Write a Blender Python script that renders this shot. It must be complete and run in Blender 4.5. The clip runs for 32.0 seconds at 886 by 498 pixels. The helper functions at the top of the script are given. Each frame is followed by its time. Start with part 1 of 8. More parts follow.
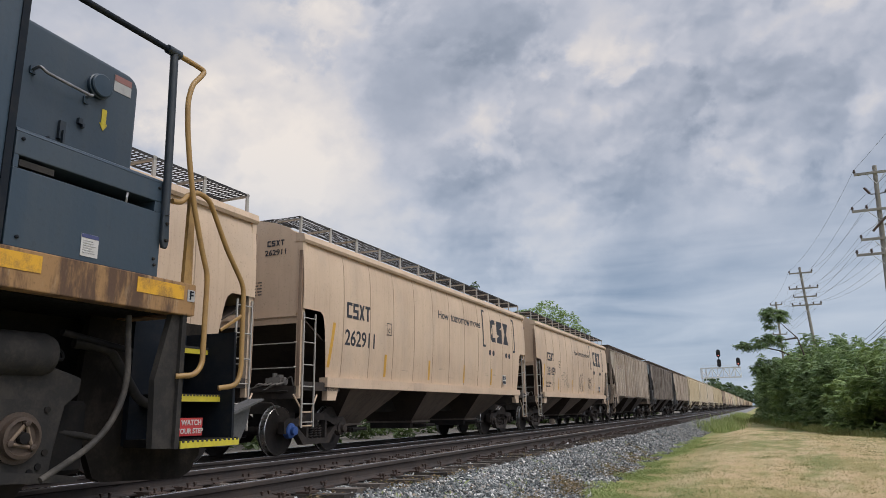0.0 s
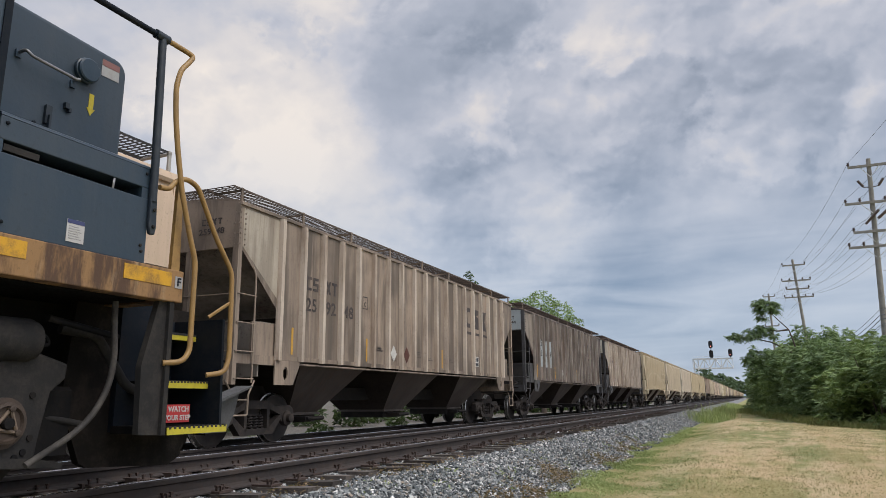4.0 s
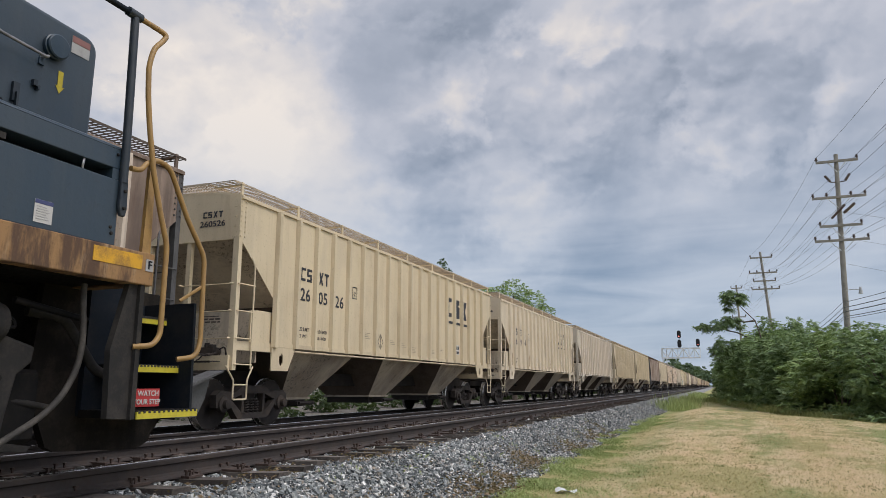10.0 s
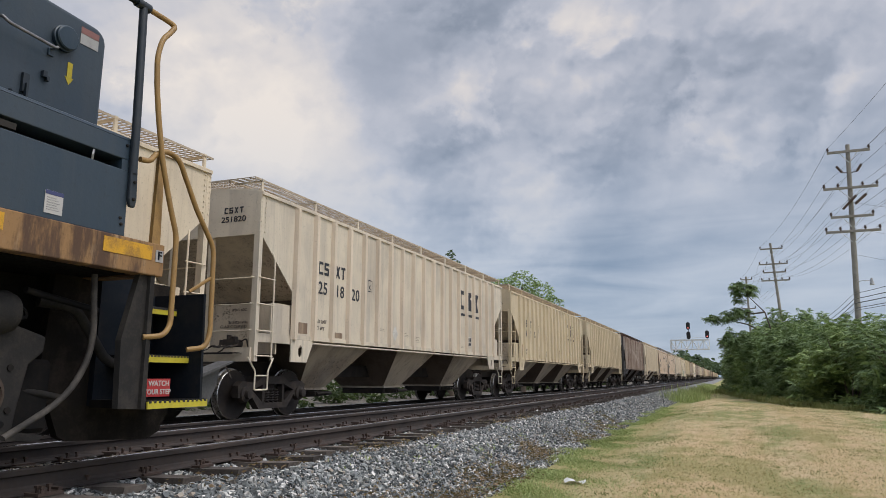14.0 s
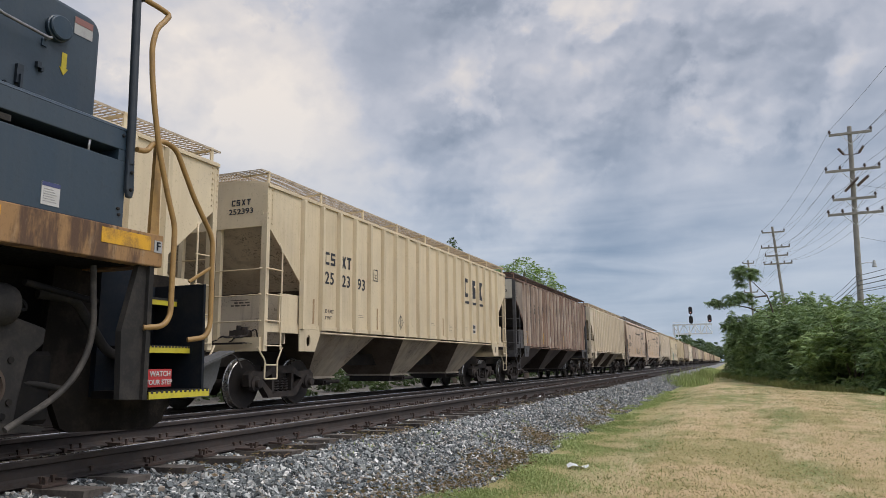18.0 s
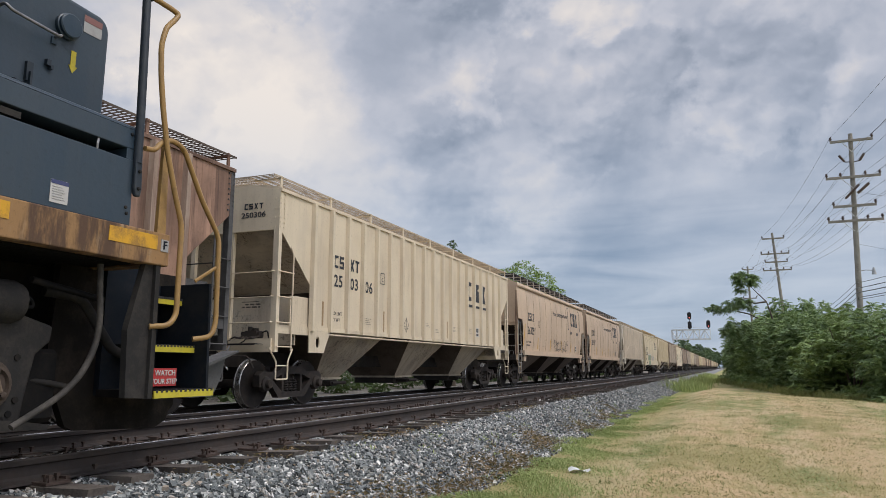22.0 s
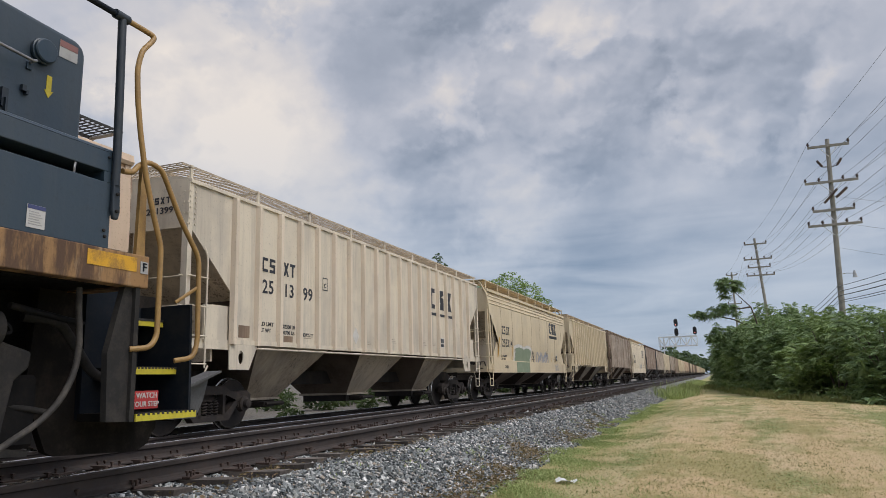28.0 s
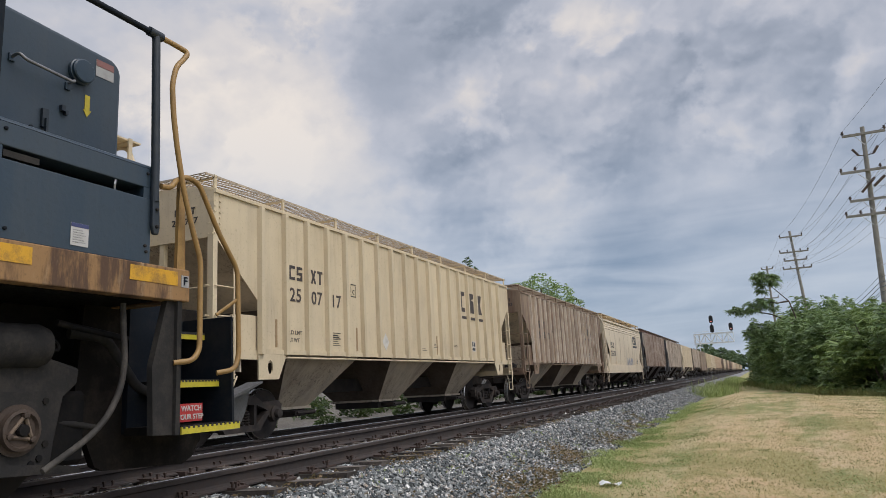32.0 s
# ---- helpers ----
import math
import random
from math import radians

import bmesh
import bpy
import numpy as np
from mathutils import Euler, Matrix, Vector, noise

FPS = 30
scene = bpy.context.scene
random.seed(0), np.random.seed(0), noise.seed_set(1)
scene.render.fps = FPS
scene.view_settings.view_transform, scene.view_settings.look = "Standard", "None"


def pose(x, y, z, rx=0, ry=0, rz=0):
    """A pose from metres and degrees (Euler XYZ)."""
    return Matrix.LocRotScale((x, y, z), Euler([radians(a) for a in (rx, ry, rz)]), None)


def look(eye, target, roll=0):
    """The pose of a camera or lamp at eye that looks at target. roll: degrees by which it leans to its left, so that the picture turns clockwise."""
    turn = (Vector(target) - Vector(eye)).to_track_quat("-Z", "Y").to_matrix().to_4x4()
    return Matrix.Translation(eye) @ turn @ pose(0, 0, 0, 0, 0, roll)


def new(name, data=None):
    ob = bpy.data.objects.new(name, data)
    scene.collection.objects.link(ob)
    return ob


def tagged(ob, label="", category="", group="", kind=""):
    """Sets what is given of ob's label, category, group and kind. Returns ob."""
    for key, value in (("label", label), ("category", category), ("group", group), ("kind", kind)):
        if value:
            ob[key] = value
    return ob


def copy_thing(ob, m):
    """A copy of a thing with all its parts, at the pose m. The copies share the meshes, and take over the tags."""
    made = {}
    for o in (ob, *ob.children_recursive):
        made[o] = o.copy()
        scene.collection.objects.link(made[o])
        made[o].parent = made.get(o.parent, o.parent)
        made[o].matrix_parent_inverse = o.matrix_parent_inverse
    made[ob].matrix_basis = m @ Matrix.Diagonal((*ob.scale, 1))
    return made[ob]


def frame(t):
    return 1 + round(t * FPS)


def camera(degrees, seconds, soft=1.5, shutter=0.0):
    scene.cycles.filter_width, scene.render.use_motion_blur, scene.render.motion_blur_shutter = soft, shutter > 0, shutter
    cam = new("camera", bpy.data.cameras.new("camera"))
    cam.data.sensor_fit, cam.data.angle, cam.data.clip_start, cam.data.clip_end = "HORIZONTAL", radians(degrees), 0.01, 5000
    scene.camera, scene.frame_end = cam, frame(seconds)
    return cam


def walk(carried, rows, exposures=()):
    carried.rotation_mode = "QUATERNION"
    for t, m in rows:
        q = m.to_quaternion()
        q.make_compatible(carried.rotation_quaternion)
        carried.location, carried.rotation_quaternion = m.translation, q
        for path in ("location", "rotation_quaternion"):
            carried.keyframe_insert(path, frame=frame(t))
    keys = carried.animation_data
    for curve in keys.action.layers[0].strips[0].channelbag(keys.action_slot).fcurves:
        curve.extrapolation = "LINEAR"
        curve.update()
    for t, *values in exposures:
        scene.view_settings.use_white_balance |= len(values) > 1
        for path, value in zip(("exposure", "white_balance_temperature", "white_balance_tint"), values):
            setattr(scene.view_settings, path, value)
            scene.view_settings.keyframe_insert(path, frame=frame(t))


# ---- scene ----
PATH = [
    (0, -0.031, -0.045, 0.618, 23.65, 12.98, -0.89), (0.5, -0.034, -0.033, 0.617, 23.61, 12.68, -0.77), (1, -0.022, -0.031, 0.625, 23.55, 12.42, -0.63),
    (1.5, -0.018, -0.032, 0.618, 23.47, 12.35, -0.72), (2, -0.014, -0.033, 0.620, 23.43, 12.33, -0.70), (2.5, -0.005, -0.034, 0.620, 23.39, 12.34, -0.67),
    (3, -0.001, -0.024, 0.621, 23.35, 12.30, -0.61), (3.5, 0.009, -0.024, 0.618, 23.25, 12.22, -0.58), (5.5, -0.006, -0.014, 0.619, 23.30, 11.49, 0.28),
    (6, -0.011, -0.015, 0.619, 23.15, 11.31, 0.48), (6.5, -0.009, -0.023, 0.616, 22.88, 11.12, 0.61), (7, -0.016, -0.025, 0.612, 22.47, 10.99, 0.67),
    (7.5, -0.018, -0.027, 0.610, 22.07, 10.90, 0.64), (8, -0.013, -0.028, 0.613, 21.73, 10.91, 0.61), (8.5, -0.013, -0.026, 0.619, 21.42, 10.98, 0.55),
    (9, -0.002, -0.033, 0.617, 21.22, 11.10, 0.41), (9.5, 0.001, -0.033, 0.615, 21.10, 11.11, 0.24), (10, 0.001, -0.029, 0.617, 21.05, 11.03, 0.04),
    (10.5, 0.011, -0.025, 0.614, 21.08, 10.89, -0.16), (11, 0.014, -0.022, 0.614, 21.14, 10.80, -0.30), (11.5, 0.009, -0.021, 0.611, 21.22, 10.77, -0.35),
    (12, 0.010, -0.026, 0.615, 21.34, 10.72, -0.29), (12.5, 0.001, -0.022, 0.613, 21.47, 10.69, -0.23), (13, -0.001, -0.023, 0.609, 21.59, 10.61, -0.17),
    (13.5, -0.008, -0.019, 0.615, 21.68, 10.47, 0.01), (14, -0.006, -0.021, 0.610, 21.74, 10.35, 0.10), (14.5, -0.003, -0.018, 0.613, 21.76, 10.17, 0.26),
    (16.5, -0.010, -0.003, 0.604, 22.03, 9.40, 0.12), (17, -0.009, -0.004, 0.606, 22.06, 9.34, -0.08), (17.5, -0.009, -0.003, 0.608, 22.01, 9.30, -0.30),
    (18, 0.002, 0.003, 0.606, 21.89, 9.35, -0.62), (18.5, 0.003, 0.000, 0.608, 21.75, 9.36, -0.80), (19, 0.000, 0.000, 0.607, 21.63, 9.36, -0.91),
    (19.5, -0.007, -0.002, 0.605, 21.57, 9.36, -0.90), (20, -0.014, -0.007, 0.608, 21.61, 9.39, -0.72), (20.5, -0.022, -0.014, 0.607, 21.67, 9.44, -0.47),
    (21, -0.031, -0.017, 0.608, 21.74, 9.45, -0.18), (21.5, -0.038, -0.018, 0.606, 21.80, 9.49, 0.03), (22, -0.046, -0.018, 0.602, 21.83, 9.57, -0.00),
    (22.5, -0.055, -0.019, 0.607, 21.80, 9.69, -0.12), (23, -0.060, -0.026, 0.609, 21.66, 9.96, -0.40), (23.5, -0.054, -0.029, 0.617, 21.43, 10.28, -0.65),
    (24, -0.039, -0.034, 0.612, 21.15, 10.62, -0.91), (24.5, -0.023, -0.036, 0.610, 20.87, 10.80, -1.17), (25, -0.003, -0.034, 0.611, 20.61, 10.80, -1.32),
    (25.5, 0.002, -0.021, 0.615, 20.42, 10.73, -1.46), (27.5, 0.013, -0.033, 0.614, 20.53, 10.61, -1.57), (28, 0.014, -0.038, 0.610, 20.67, 10.61, -1.57),
    (28.5, 0.014, -0.034, 0.612, 20.84, 10.60, -1.65), (29, 0.014, -0.033, 0.613, 21.12, 10.61, -1.82), (29.5, 0.003, -0.021, 0.611, 21.49, 10.68, -2.10),
    (30, -0.003, -0.019, 0.605, 21.98, 10.74, -2.33), (30.5, -0.006, -0.020, 0.610, 22.47, 10.77, -2.50), (31, -0.012, -0.025, 0.611, 22.92, 10.82, -2.65),
    (31.5, -0.028, -0.035, 0.614, 23.14, 10.91, -2.78), (32, -0.061, -0.027, 0.625, 23.03, 11.02, -3.06),
]


def view(x, y, z, yaw, pitch, roll):
    """A camera at (x, y, z): degrees to the left of the track's direction, upwards, and of lean."""
    a, b = radians(yaw), radians(pitch)
    eye = Vector((x, y, z))
    return look(eye, eye + Vector((-math.sin(a) * math.cos(b), math.cos(a) * math.cos(b), math.sin(b))), roll)


cam = camera(64.55, 32.0, 0.8)
walk(cam, [(t, view(*row)) for t, *row in PATH], [(0.0, -0.02), (3.0, 0.0), (5.5, 0.04), (7.0, 0.04), (9.0, 0.02), (11.0, -0.04), (13.0, -0.05), (16.0, -0.05), (20.0, 0.0), (24.0, -0.04), (28.0, -0.08), (32.0, -0.06)])

# ---- plan: metres, z = 0 on the near track's rail heads, the tracks run along y ----
NEAR_X = -5.226           # centre line of the near track
FAR_X = -9.358            # centre line of the far track
FAR_Z = -0.17             # rail heads of the far track
SPEED = 8.13              # of the train, towards the camera
SUN_YAW, SUN_UP = 262.0, 56.0


# ---- node helpers ----
def mixer(nt, fac, a, b, blend="MIX"):
    n = nt.nodes.new("ShaderNodeMix")
    n.data_type, n.blend_type = "RGBA", blend
    for sock, v in ((n.inputs[0], fac), (n.inputs[6], a), (n.inputs[7], b)):
        if isinstance(v, (int, float)):
            sock.default_value = v
        elif isinstance(v, tuple):
            sock.default_value = (*v, 1) if len(v) == 3 else v
        else:
            nt.links.new(v, sock)
    return n.outputs[2]


def calc(nt, op, a, b=0.0, c=0.0):
    n = nt.nodes.new("ShaderNodeMath")
    n.operation = op
    for i, v in enumerate((a, b, c)):
        if isinstance(v, (int, float)):
            n.inputs[i].default_value = v
        else:
            nt.links.new(v, n.inputs[i])
    return n.outputs[0]


def ramp(nt, v, lo, hi, a=0.0, b=1.0):
    n = nt.nodes.new("ShaderNodeMapRange")
    n.interpolation_type = "SMOOTHSTEP"
    nt.links.new(v, n.inputs[0])
    for i, k in enumerate((lo, hi, a, b)):
        n.inputs[i + 1].default_value = k
    return n.outputs[0]


def grain(nt, vec, scale, detail=4.0, rough=0.55, stretch=(1, 1, 1), distortion=0.0):
    m = nt.nodes.new("ShaderNodeMapping")
    m.inputs["Scale"].default_value = stretch
    nt.links.new(vec, m.inputs[0])
    n = nt.nodes.new("ShaderNodeTexNoise")
    n.inputs["Scale"].default_value, n.inputs["Detail"].default_value = scale, detail
    n.inputs["Roughness"].default_value, n.inputs["Distortion"].default_value = rough, distortion
    nt.links.new(m.outputs[0], n.inputs["Vector"])
    return n.outputs["Fac"]


# ---- world: broken grey cloud over a pale blue sky ----
def unit(yaw, pitch):
    a, b = radians(yaw), radians(pitch)
    return Vector((-math.sin(a) * math.cos(b), math.cos(a) * math.cos(b), math.sin(b)))


def make_world():
    w = bpy.data.worlds.new("world")
    scene.world = w
    w.use_nodes = True
    nt = w.node_tree
    nt.nodes.clear()
    out = nt.nodes.new("ShaderNodeOutputWorld")
    geo = nt.nodes.new("ShaderNodeTexCoord").outputs["Generated"]
    sky = nt.nodes.new("ShaderNodeTexSky")
    sky.sky_type, sky.sun_disc = "NISHITA", False
    sky.sun_elevation, sky.sun_rotation = radians(SUN_UP), radians(-SUN_YAW)
    bg_sky = nt.nodes.new("ShaderNodeBackground")
    nt.links.new(sky.outputs[0], bg_sky.inputs[0])
    bg_sky.inputs[1].default_value = 0.10
    # the direction flattened onto a high layer, so that the clouds shrink towards the horizon
    sep = nt.nodes.new("ShaderNodeSeparateXYZ")
    nt.links.new(geo, sep.inputs[0])
    up = calc(nt, "MAXIMUM", sep.outputs[2], 0.0)
    den = calc(nt, "ADD", up, 0.30)
    comb = nt.nodes.new("ShaderNodeCombineXYZ")
    nt.links.new(calc(nt, "DIVIDE", sep.outputs[0], den), comb.inputs[0])
    nt.links.new(calc(nt, "DIVIDE", sep.outputs[1], den), comb.inputs[1])
    flat = comb.outputs[0]
    tm = nt.nodes.new("ShaderNodeMapping")
    tm.inputs["Scale"].default_value = (1, 1, 1.2)
    nt.links.new(geo, tm.inputs[0])
    tall = tm.outputs[0]
    # billows pull the cloud masses into ragged shapes
    pull = nt.nodes.new("ShaderNodeTexNoise")
    pull.inputs["Scale"].default_value, pull.inputs["Detail"].default_value, pull.inputs["Roughness"].default_value = 7.0, 7.0, 0.62
    nt.links.new(tall, pull.inputs["Vector"])
    vm = nt.nodes.new("ShaderNodeVectorMath")
    vm.operation = "SUBTRACT"
    nt.links.new(pull.outputs["Color"], vm.inputs[0])
    vm.inputs[1].default_value = (0.5, 0.5, 0.5)
    vs = nt.nodes.new("ShaderNodeVectorMath")
    vs.operation = "SCALE"
    nt.links.new(vm.outputs[0], vs.inputs[0])
    vs.inputs["Scale"].default_value = 0.12
    va = nt.nodes.new("ShaderNodeVectorMath")
    va.operation = "ADD"
    nt.links.new(geo, va.inputs[0])
    nt.links.new(vs.outputs[0], va.inputs[1])
    nv = nt.nodes.new("ShaderNodeVectorMath")
    nv.operation = "NORMALIZE"
    nt.links.new(va.outputs[0], nv.inputs[0])
    # heaped cloud: rounded cells, brighter on the side that faces the light
    def heaps(shift, scale):
        n = nt.nodes.new("ShaderNodeTexVoronoi")
        n.feature, n.normalize = "SMOOTH_F1", True
        n.inputs["Scale"].default_value, n.inputs["Detail"].default_value, n.inputs["Smoothness"].default_value = scale, 3.0, 0.45
        n.inputs["Roughness"].default_value = 0.55
        at = nt.nodes.new("ShaderNodeVectorMath")
        at.operation = "ADD"
        nt.links.new(bent, at.inputs[0])
        at.inputs[1].default_value = shift
        nt.links.new(at.outputs[0], n.inputs["Vector"])
        return n.outputs["Distance"]
    bend_by = nt.nodes.new("ShaderNodeVectorMath")
    bend_by.operation = "MULTIPLY_ADD"
    nt.links.new(vm.outputs[0], bend_by.inputs[0])
    bend_by.inputs[1].default_value = (0.07, 0.07, 0.07)
    nt.links.new(tall, bend_by.inputs[2])
    bent = bend_by.outputs[0]
    lit = calc(nt, "SUBTRACT", heaps((-0.010, 0.004, 0.026), 4.0), heaps((0, 0, 0), 4.0))
    lit_small = calc(nt, "SUBTRACT", heaps((-0.004, 0.002, 0.010), 11.0), heaps((0, 0, 0), 11.0))
    big, mid, small = grain(nt, flat, 2.2, 5.0, 0.52, (1, 1, 1), 0.5), grain(nt, tall, 6.0, 5.0, 0.5, (1, 1, 1), 0.2), grain(nt, tall, 22.0, 4.0, 0.5, (1, 1, 1), 0.3)
    # some of the cover is smooth, some of it broken into heaps; low down it lies in long bars
    broken = ramp(nt, grain(nt, tall, 3.0, 3.0, 0.5, (1, 1, 1), 0.4), 0.40, 0.60, 0.35, 1.3)
    bars = grain(nt, geo, 5.0, 4.0, 0.5, (1, 1, 6.5), 0.5)
    low = ramp(nt, sep.outputs[2], 0.10, 0.34, 1.0, 0.0)
    high = calc(nt, "MULTIPLY", broken, calc(nt, "MULTIPLY_ADD", low, -0.75, 1.0))
    v = calc(nt, "MULTIPLY_ADD", calc(nt, "SUBTRACT", big, 0.5), 0.05, 0.735)
    v = calc(nt, "MULTIPLY_ADD", calc(nt, "SUBTRACT", mid, 0.5), calc(nt, "MULTIPLY", high, 0.08), v)
    v = calc(nt, "MULTIPLY_ADD", calc(nt, "SUBTRACT", small, 0.5), calc(nt, "MULTIPLY", high, 0.03), v)
    v = calc(nt, "MULTIPLY_ADD", lit, calc(nt, "MULTIPLY", high, 1.0), v)
    v = calc(nt, "MULTIPLY_ADD", lit_small, calc(nt, "MULTIPLY", high, 0.45), v)
    puffs = ramp(nt, grain(nt, tall, 5.0, 8.0, 0.58, (1, 1, 1), 0.25), 0.485, 0.545)
    v = calc(nt, "MULTIPLY_ADD", calc(nt, "SUBTRACT", puffs, 0.5), calc(nt, "MULTIPLY", high, 0.06), v)
    v = calc(nt, "MULTIPLY_ADD", calc(nt, "SUBTRACT", bars, 0.5), calc(nt, "MULTIPLY", low, 0.34), v)
    for yaw, pitch, amount in CLOUDS_BRIGHT + CLOUDS_DARK:
        dot = nt.nodes.new("ShaderNodeVectorMath")
        dot.operation = "DOT_PRODUCT"
        nt.links.new(nv.outputs[0], dot.inputs[0])
        dot.inputs[1].default_value = unit(yaw, pitch)
        k = 1 / radians(3.4) ** 2
        v = calc(nt, "MULTIPLY_ADD", calc(nt, "EXPONENT", calc(nt, "MULTIPLY_ADD", dot.outputs["Value"], k, -k)), amount * 1.05, v)
    cr = nt.nodes.new("ShaderNodeValToRGB")
    e = cr.color_ramp.elements
    e[0].position, e[0].color = 0.48, (0.235, 0.275, 0.350, 1)
    e[1].position, e[1].color = 0.97, (0.93, 0.85, 0.78, 1)
    for pos, col in ((0.57, (0.315, 0.355, 0.435, 1)), (0.66, (0.42, 0.455, 0.54, 1)), (0.75, (0.565, 0.58, 0.65, 1)), (0.83, (0.725, 0.695, 0.70, 1))):
        k = e.new(pos)
        k.color = col
    nt.links.new(v, cr.inputs[0])
    # a bluer veil low down
    veil = mixer(nt, ramp(nt, sep.outputs[2], 0.04, 0.42, 0.85, 0.0), cr.outputs[0], mixer(nt, ramp(nt, v, 0.52, 0.84), (0.19, 0.295, 0.45), (0.50, 0.585, 0.71)))
    bg_cloud = nt.nodes.new("ShaderNodeBackground")
    nt.links.new(veil, bg_cloud.inputs[0])
    # the cloud cover is brighter on the sun's side
    dot = nt.nodes.new("ShaderNodeVectorMath")
    dot.operation = "DOT_PRODUCT"
    nt.links.new(geo, dot.inputs[0])
    dot.inputs[1].default_value = unit(SUN_YAW, SUN_UP)
    nt.links.new(ramp(nt, dot.outputs["Value"], 0.55, 1.0, 1.0, 2.8), bg_cloud.inputs[1])
    mx = nt.nodes.new("ShaderNodeMixShader")
    mx.inputs[0].default_value = 0.92
    nt.links.new(bg_sky.outputs[0], mx.inputs[1])
    nt.links.new(bg_cloud.outputs[0], mx.inputs[2])
    nt.links.new(mx.outputs[0], out.inputs[0])


# cloud masses: degrees left of the track, degrees up, brighter or darker
CLOUDS_BRIGHT = [(46.3, 26.8, 0.03), (39.8, 27.0, 0.12), (42.6, 22.6, 0.02), (35.5, 20.5, 0.29), (43.6, 18.6, 0.08), (32.3, 27.4, 0.08), (22.4, 23.3, 0.02), (13.0, 27.5, 0.07), (6.9, 26.1, 0.06),
                 (28.1, 14.8, 0.12), (0.7, 17.1, 0.11), (14.4, 13.4, 0.12)]
CLOUDS_DARK = [(38.7, 24.9, -0.13), (28.4, 26.8, -0.04), (22.4, 27.8, -0.06), (17.4, 28.6, -0.10), (29.0, 23.8, -0.13), (-6.8, 24.0, -0.07), (-0.8, 26.0, -0.04), (-10.2, 20.2, -0.05), (-3.3, 20.4, -0.07), (1.9, 19.4, -0.12),
               (21.0, 16.1, -0.10), (8.7, 16.7, -0.10), (18.2, 10.7, -0.02), (9.1, 9.8, -0.10), (-0.9, 11.6, -0.04), (-6.7, 15.1, -0.03)]
make_world()

sun = new("sun", bpy.data.lights.new("sun", "SUN"))
sun.data.energy, sun.data.angle, sun.data.color = 1.5, radians(24), (1.0, 0.93, 0.84)
sun.matrix_world = look(unit(SUN_YAW, SUN_UP) * 100, (0, 0, 0))


# ---- materials ----
def base_mat(name, rough=0.6, metal=0.0, space="Object", spread=30.0):
    """A material with its node tree, its shader and a coordinate that differs from object to object."""
    m = bpy.data.materials.new(name)
    m.use_nodes = True
    nt = m.node_tree
    sh = nt.nodes["Principled BSDF"]
    sh.inputs["Roughness"].default_value, sh.inputs["Metallic"].default_value = rough, metal
    co = nt.nodes.new("ShaderNodeTexCoord").outputs[space]
    info = nt.nodes.new("ShaderNodeObjectInfo").outputs["Random"]
    v = nt.nodes.new("ShaderNodeVectorMath")
    v.operation = "ADD"
    off = nt.nodes.new("ShaderNodeCombineXYZ")
    for i in range(3):
        nt.links.new(calc(nt, "MULTIPLY", info, spread * (1 + 0.37 * i)), off.inputs[i])
    nt.links.new(co, v.inputs[0])
    nt.links.new(off.outputs[0], v.inputs[1])
    return m, nt, sh, v.outputs[0], info


def relief(nt, sh, height, strength, distance=0.01):
    b = nt.nodes.new("ShaderNodeBump")
    b.inputs["Strength"].default_value, b.inputs["Distance"].default_value = strength, distance
    nt.links.new(height, b.inputs["Height"])
    nt.links.new(b.outputs[0], sh.inputs["Normal"])


def plain(name, col, rough=0.6, metal=0.0, dirt=None, amount=0.5, scale=3.0, bump=0.15, vary=0.0):
    """Paint, metal, wood or rubber with stains at two scales."""
    m, nt, sh, co, info = base_mat(name, rough, metal)
    dirt = dirt or tuple(c * 0.45 for c in col)
    a, b = grain(nt, co, scale, 5.0, 0.6), grain(nt, co, scale * 9, 3.0, 0.6)
    f = calc(nt, "ADD", calc(nt, "MULTIPLY", a, 0.7), calc(nt, "MULTIPLY", b, 0.3))
    c = mixer(nt, calc(nt, "MULTIPLY", ramp(nt, f, 0.42, 0.68), amount), col, dirt)
    if vary:
        c = mixer(nt, 1.0, c, mixer(nt, info, (1 - vary,) * 3, (1 + vary,) * 3), "MULTIPLY")
    nt.links.new(c, sh.inputs["Base Color"])
    nt.links.new(ramp(nt, b, 0.2, 0.8, max(rough - 0.12, 0.05), min(rough + 0.12, 1)), sh.inputs["Roughness"])
    if bump:
        relief(nt, sh, b, bump, 0.004)
    return m


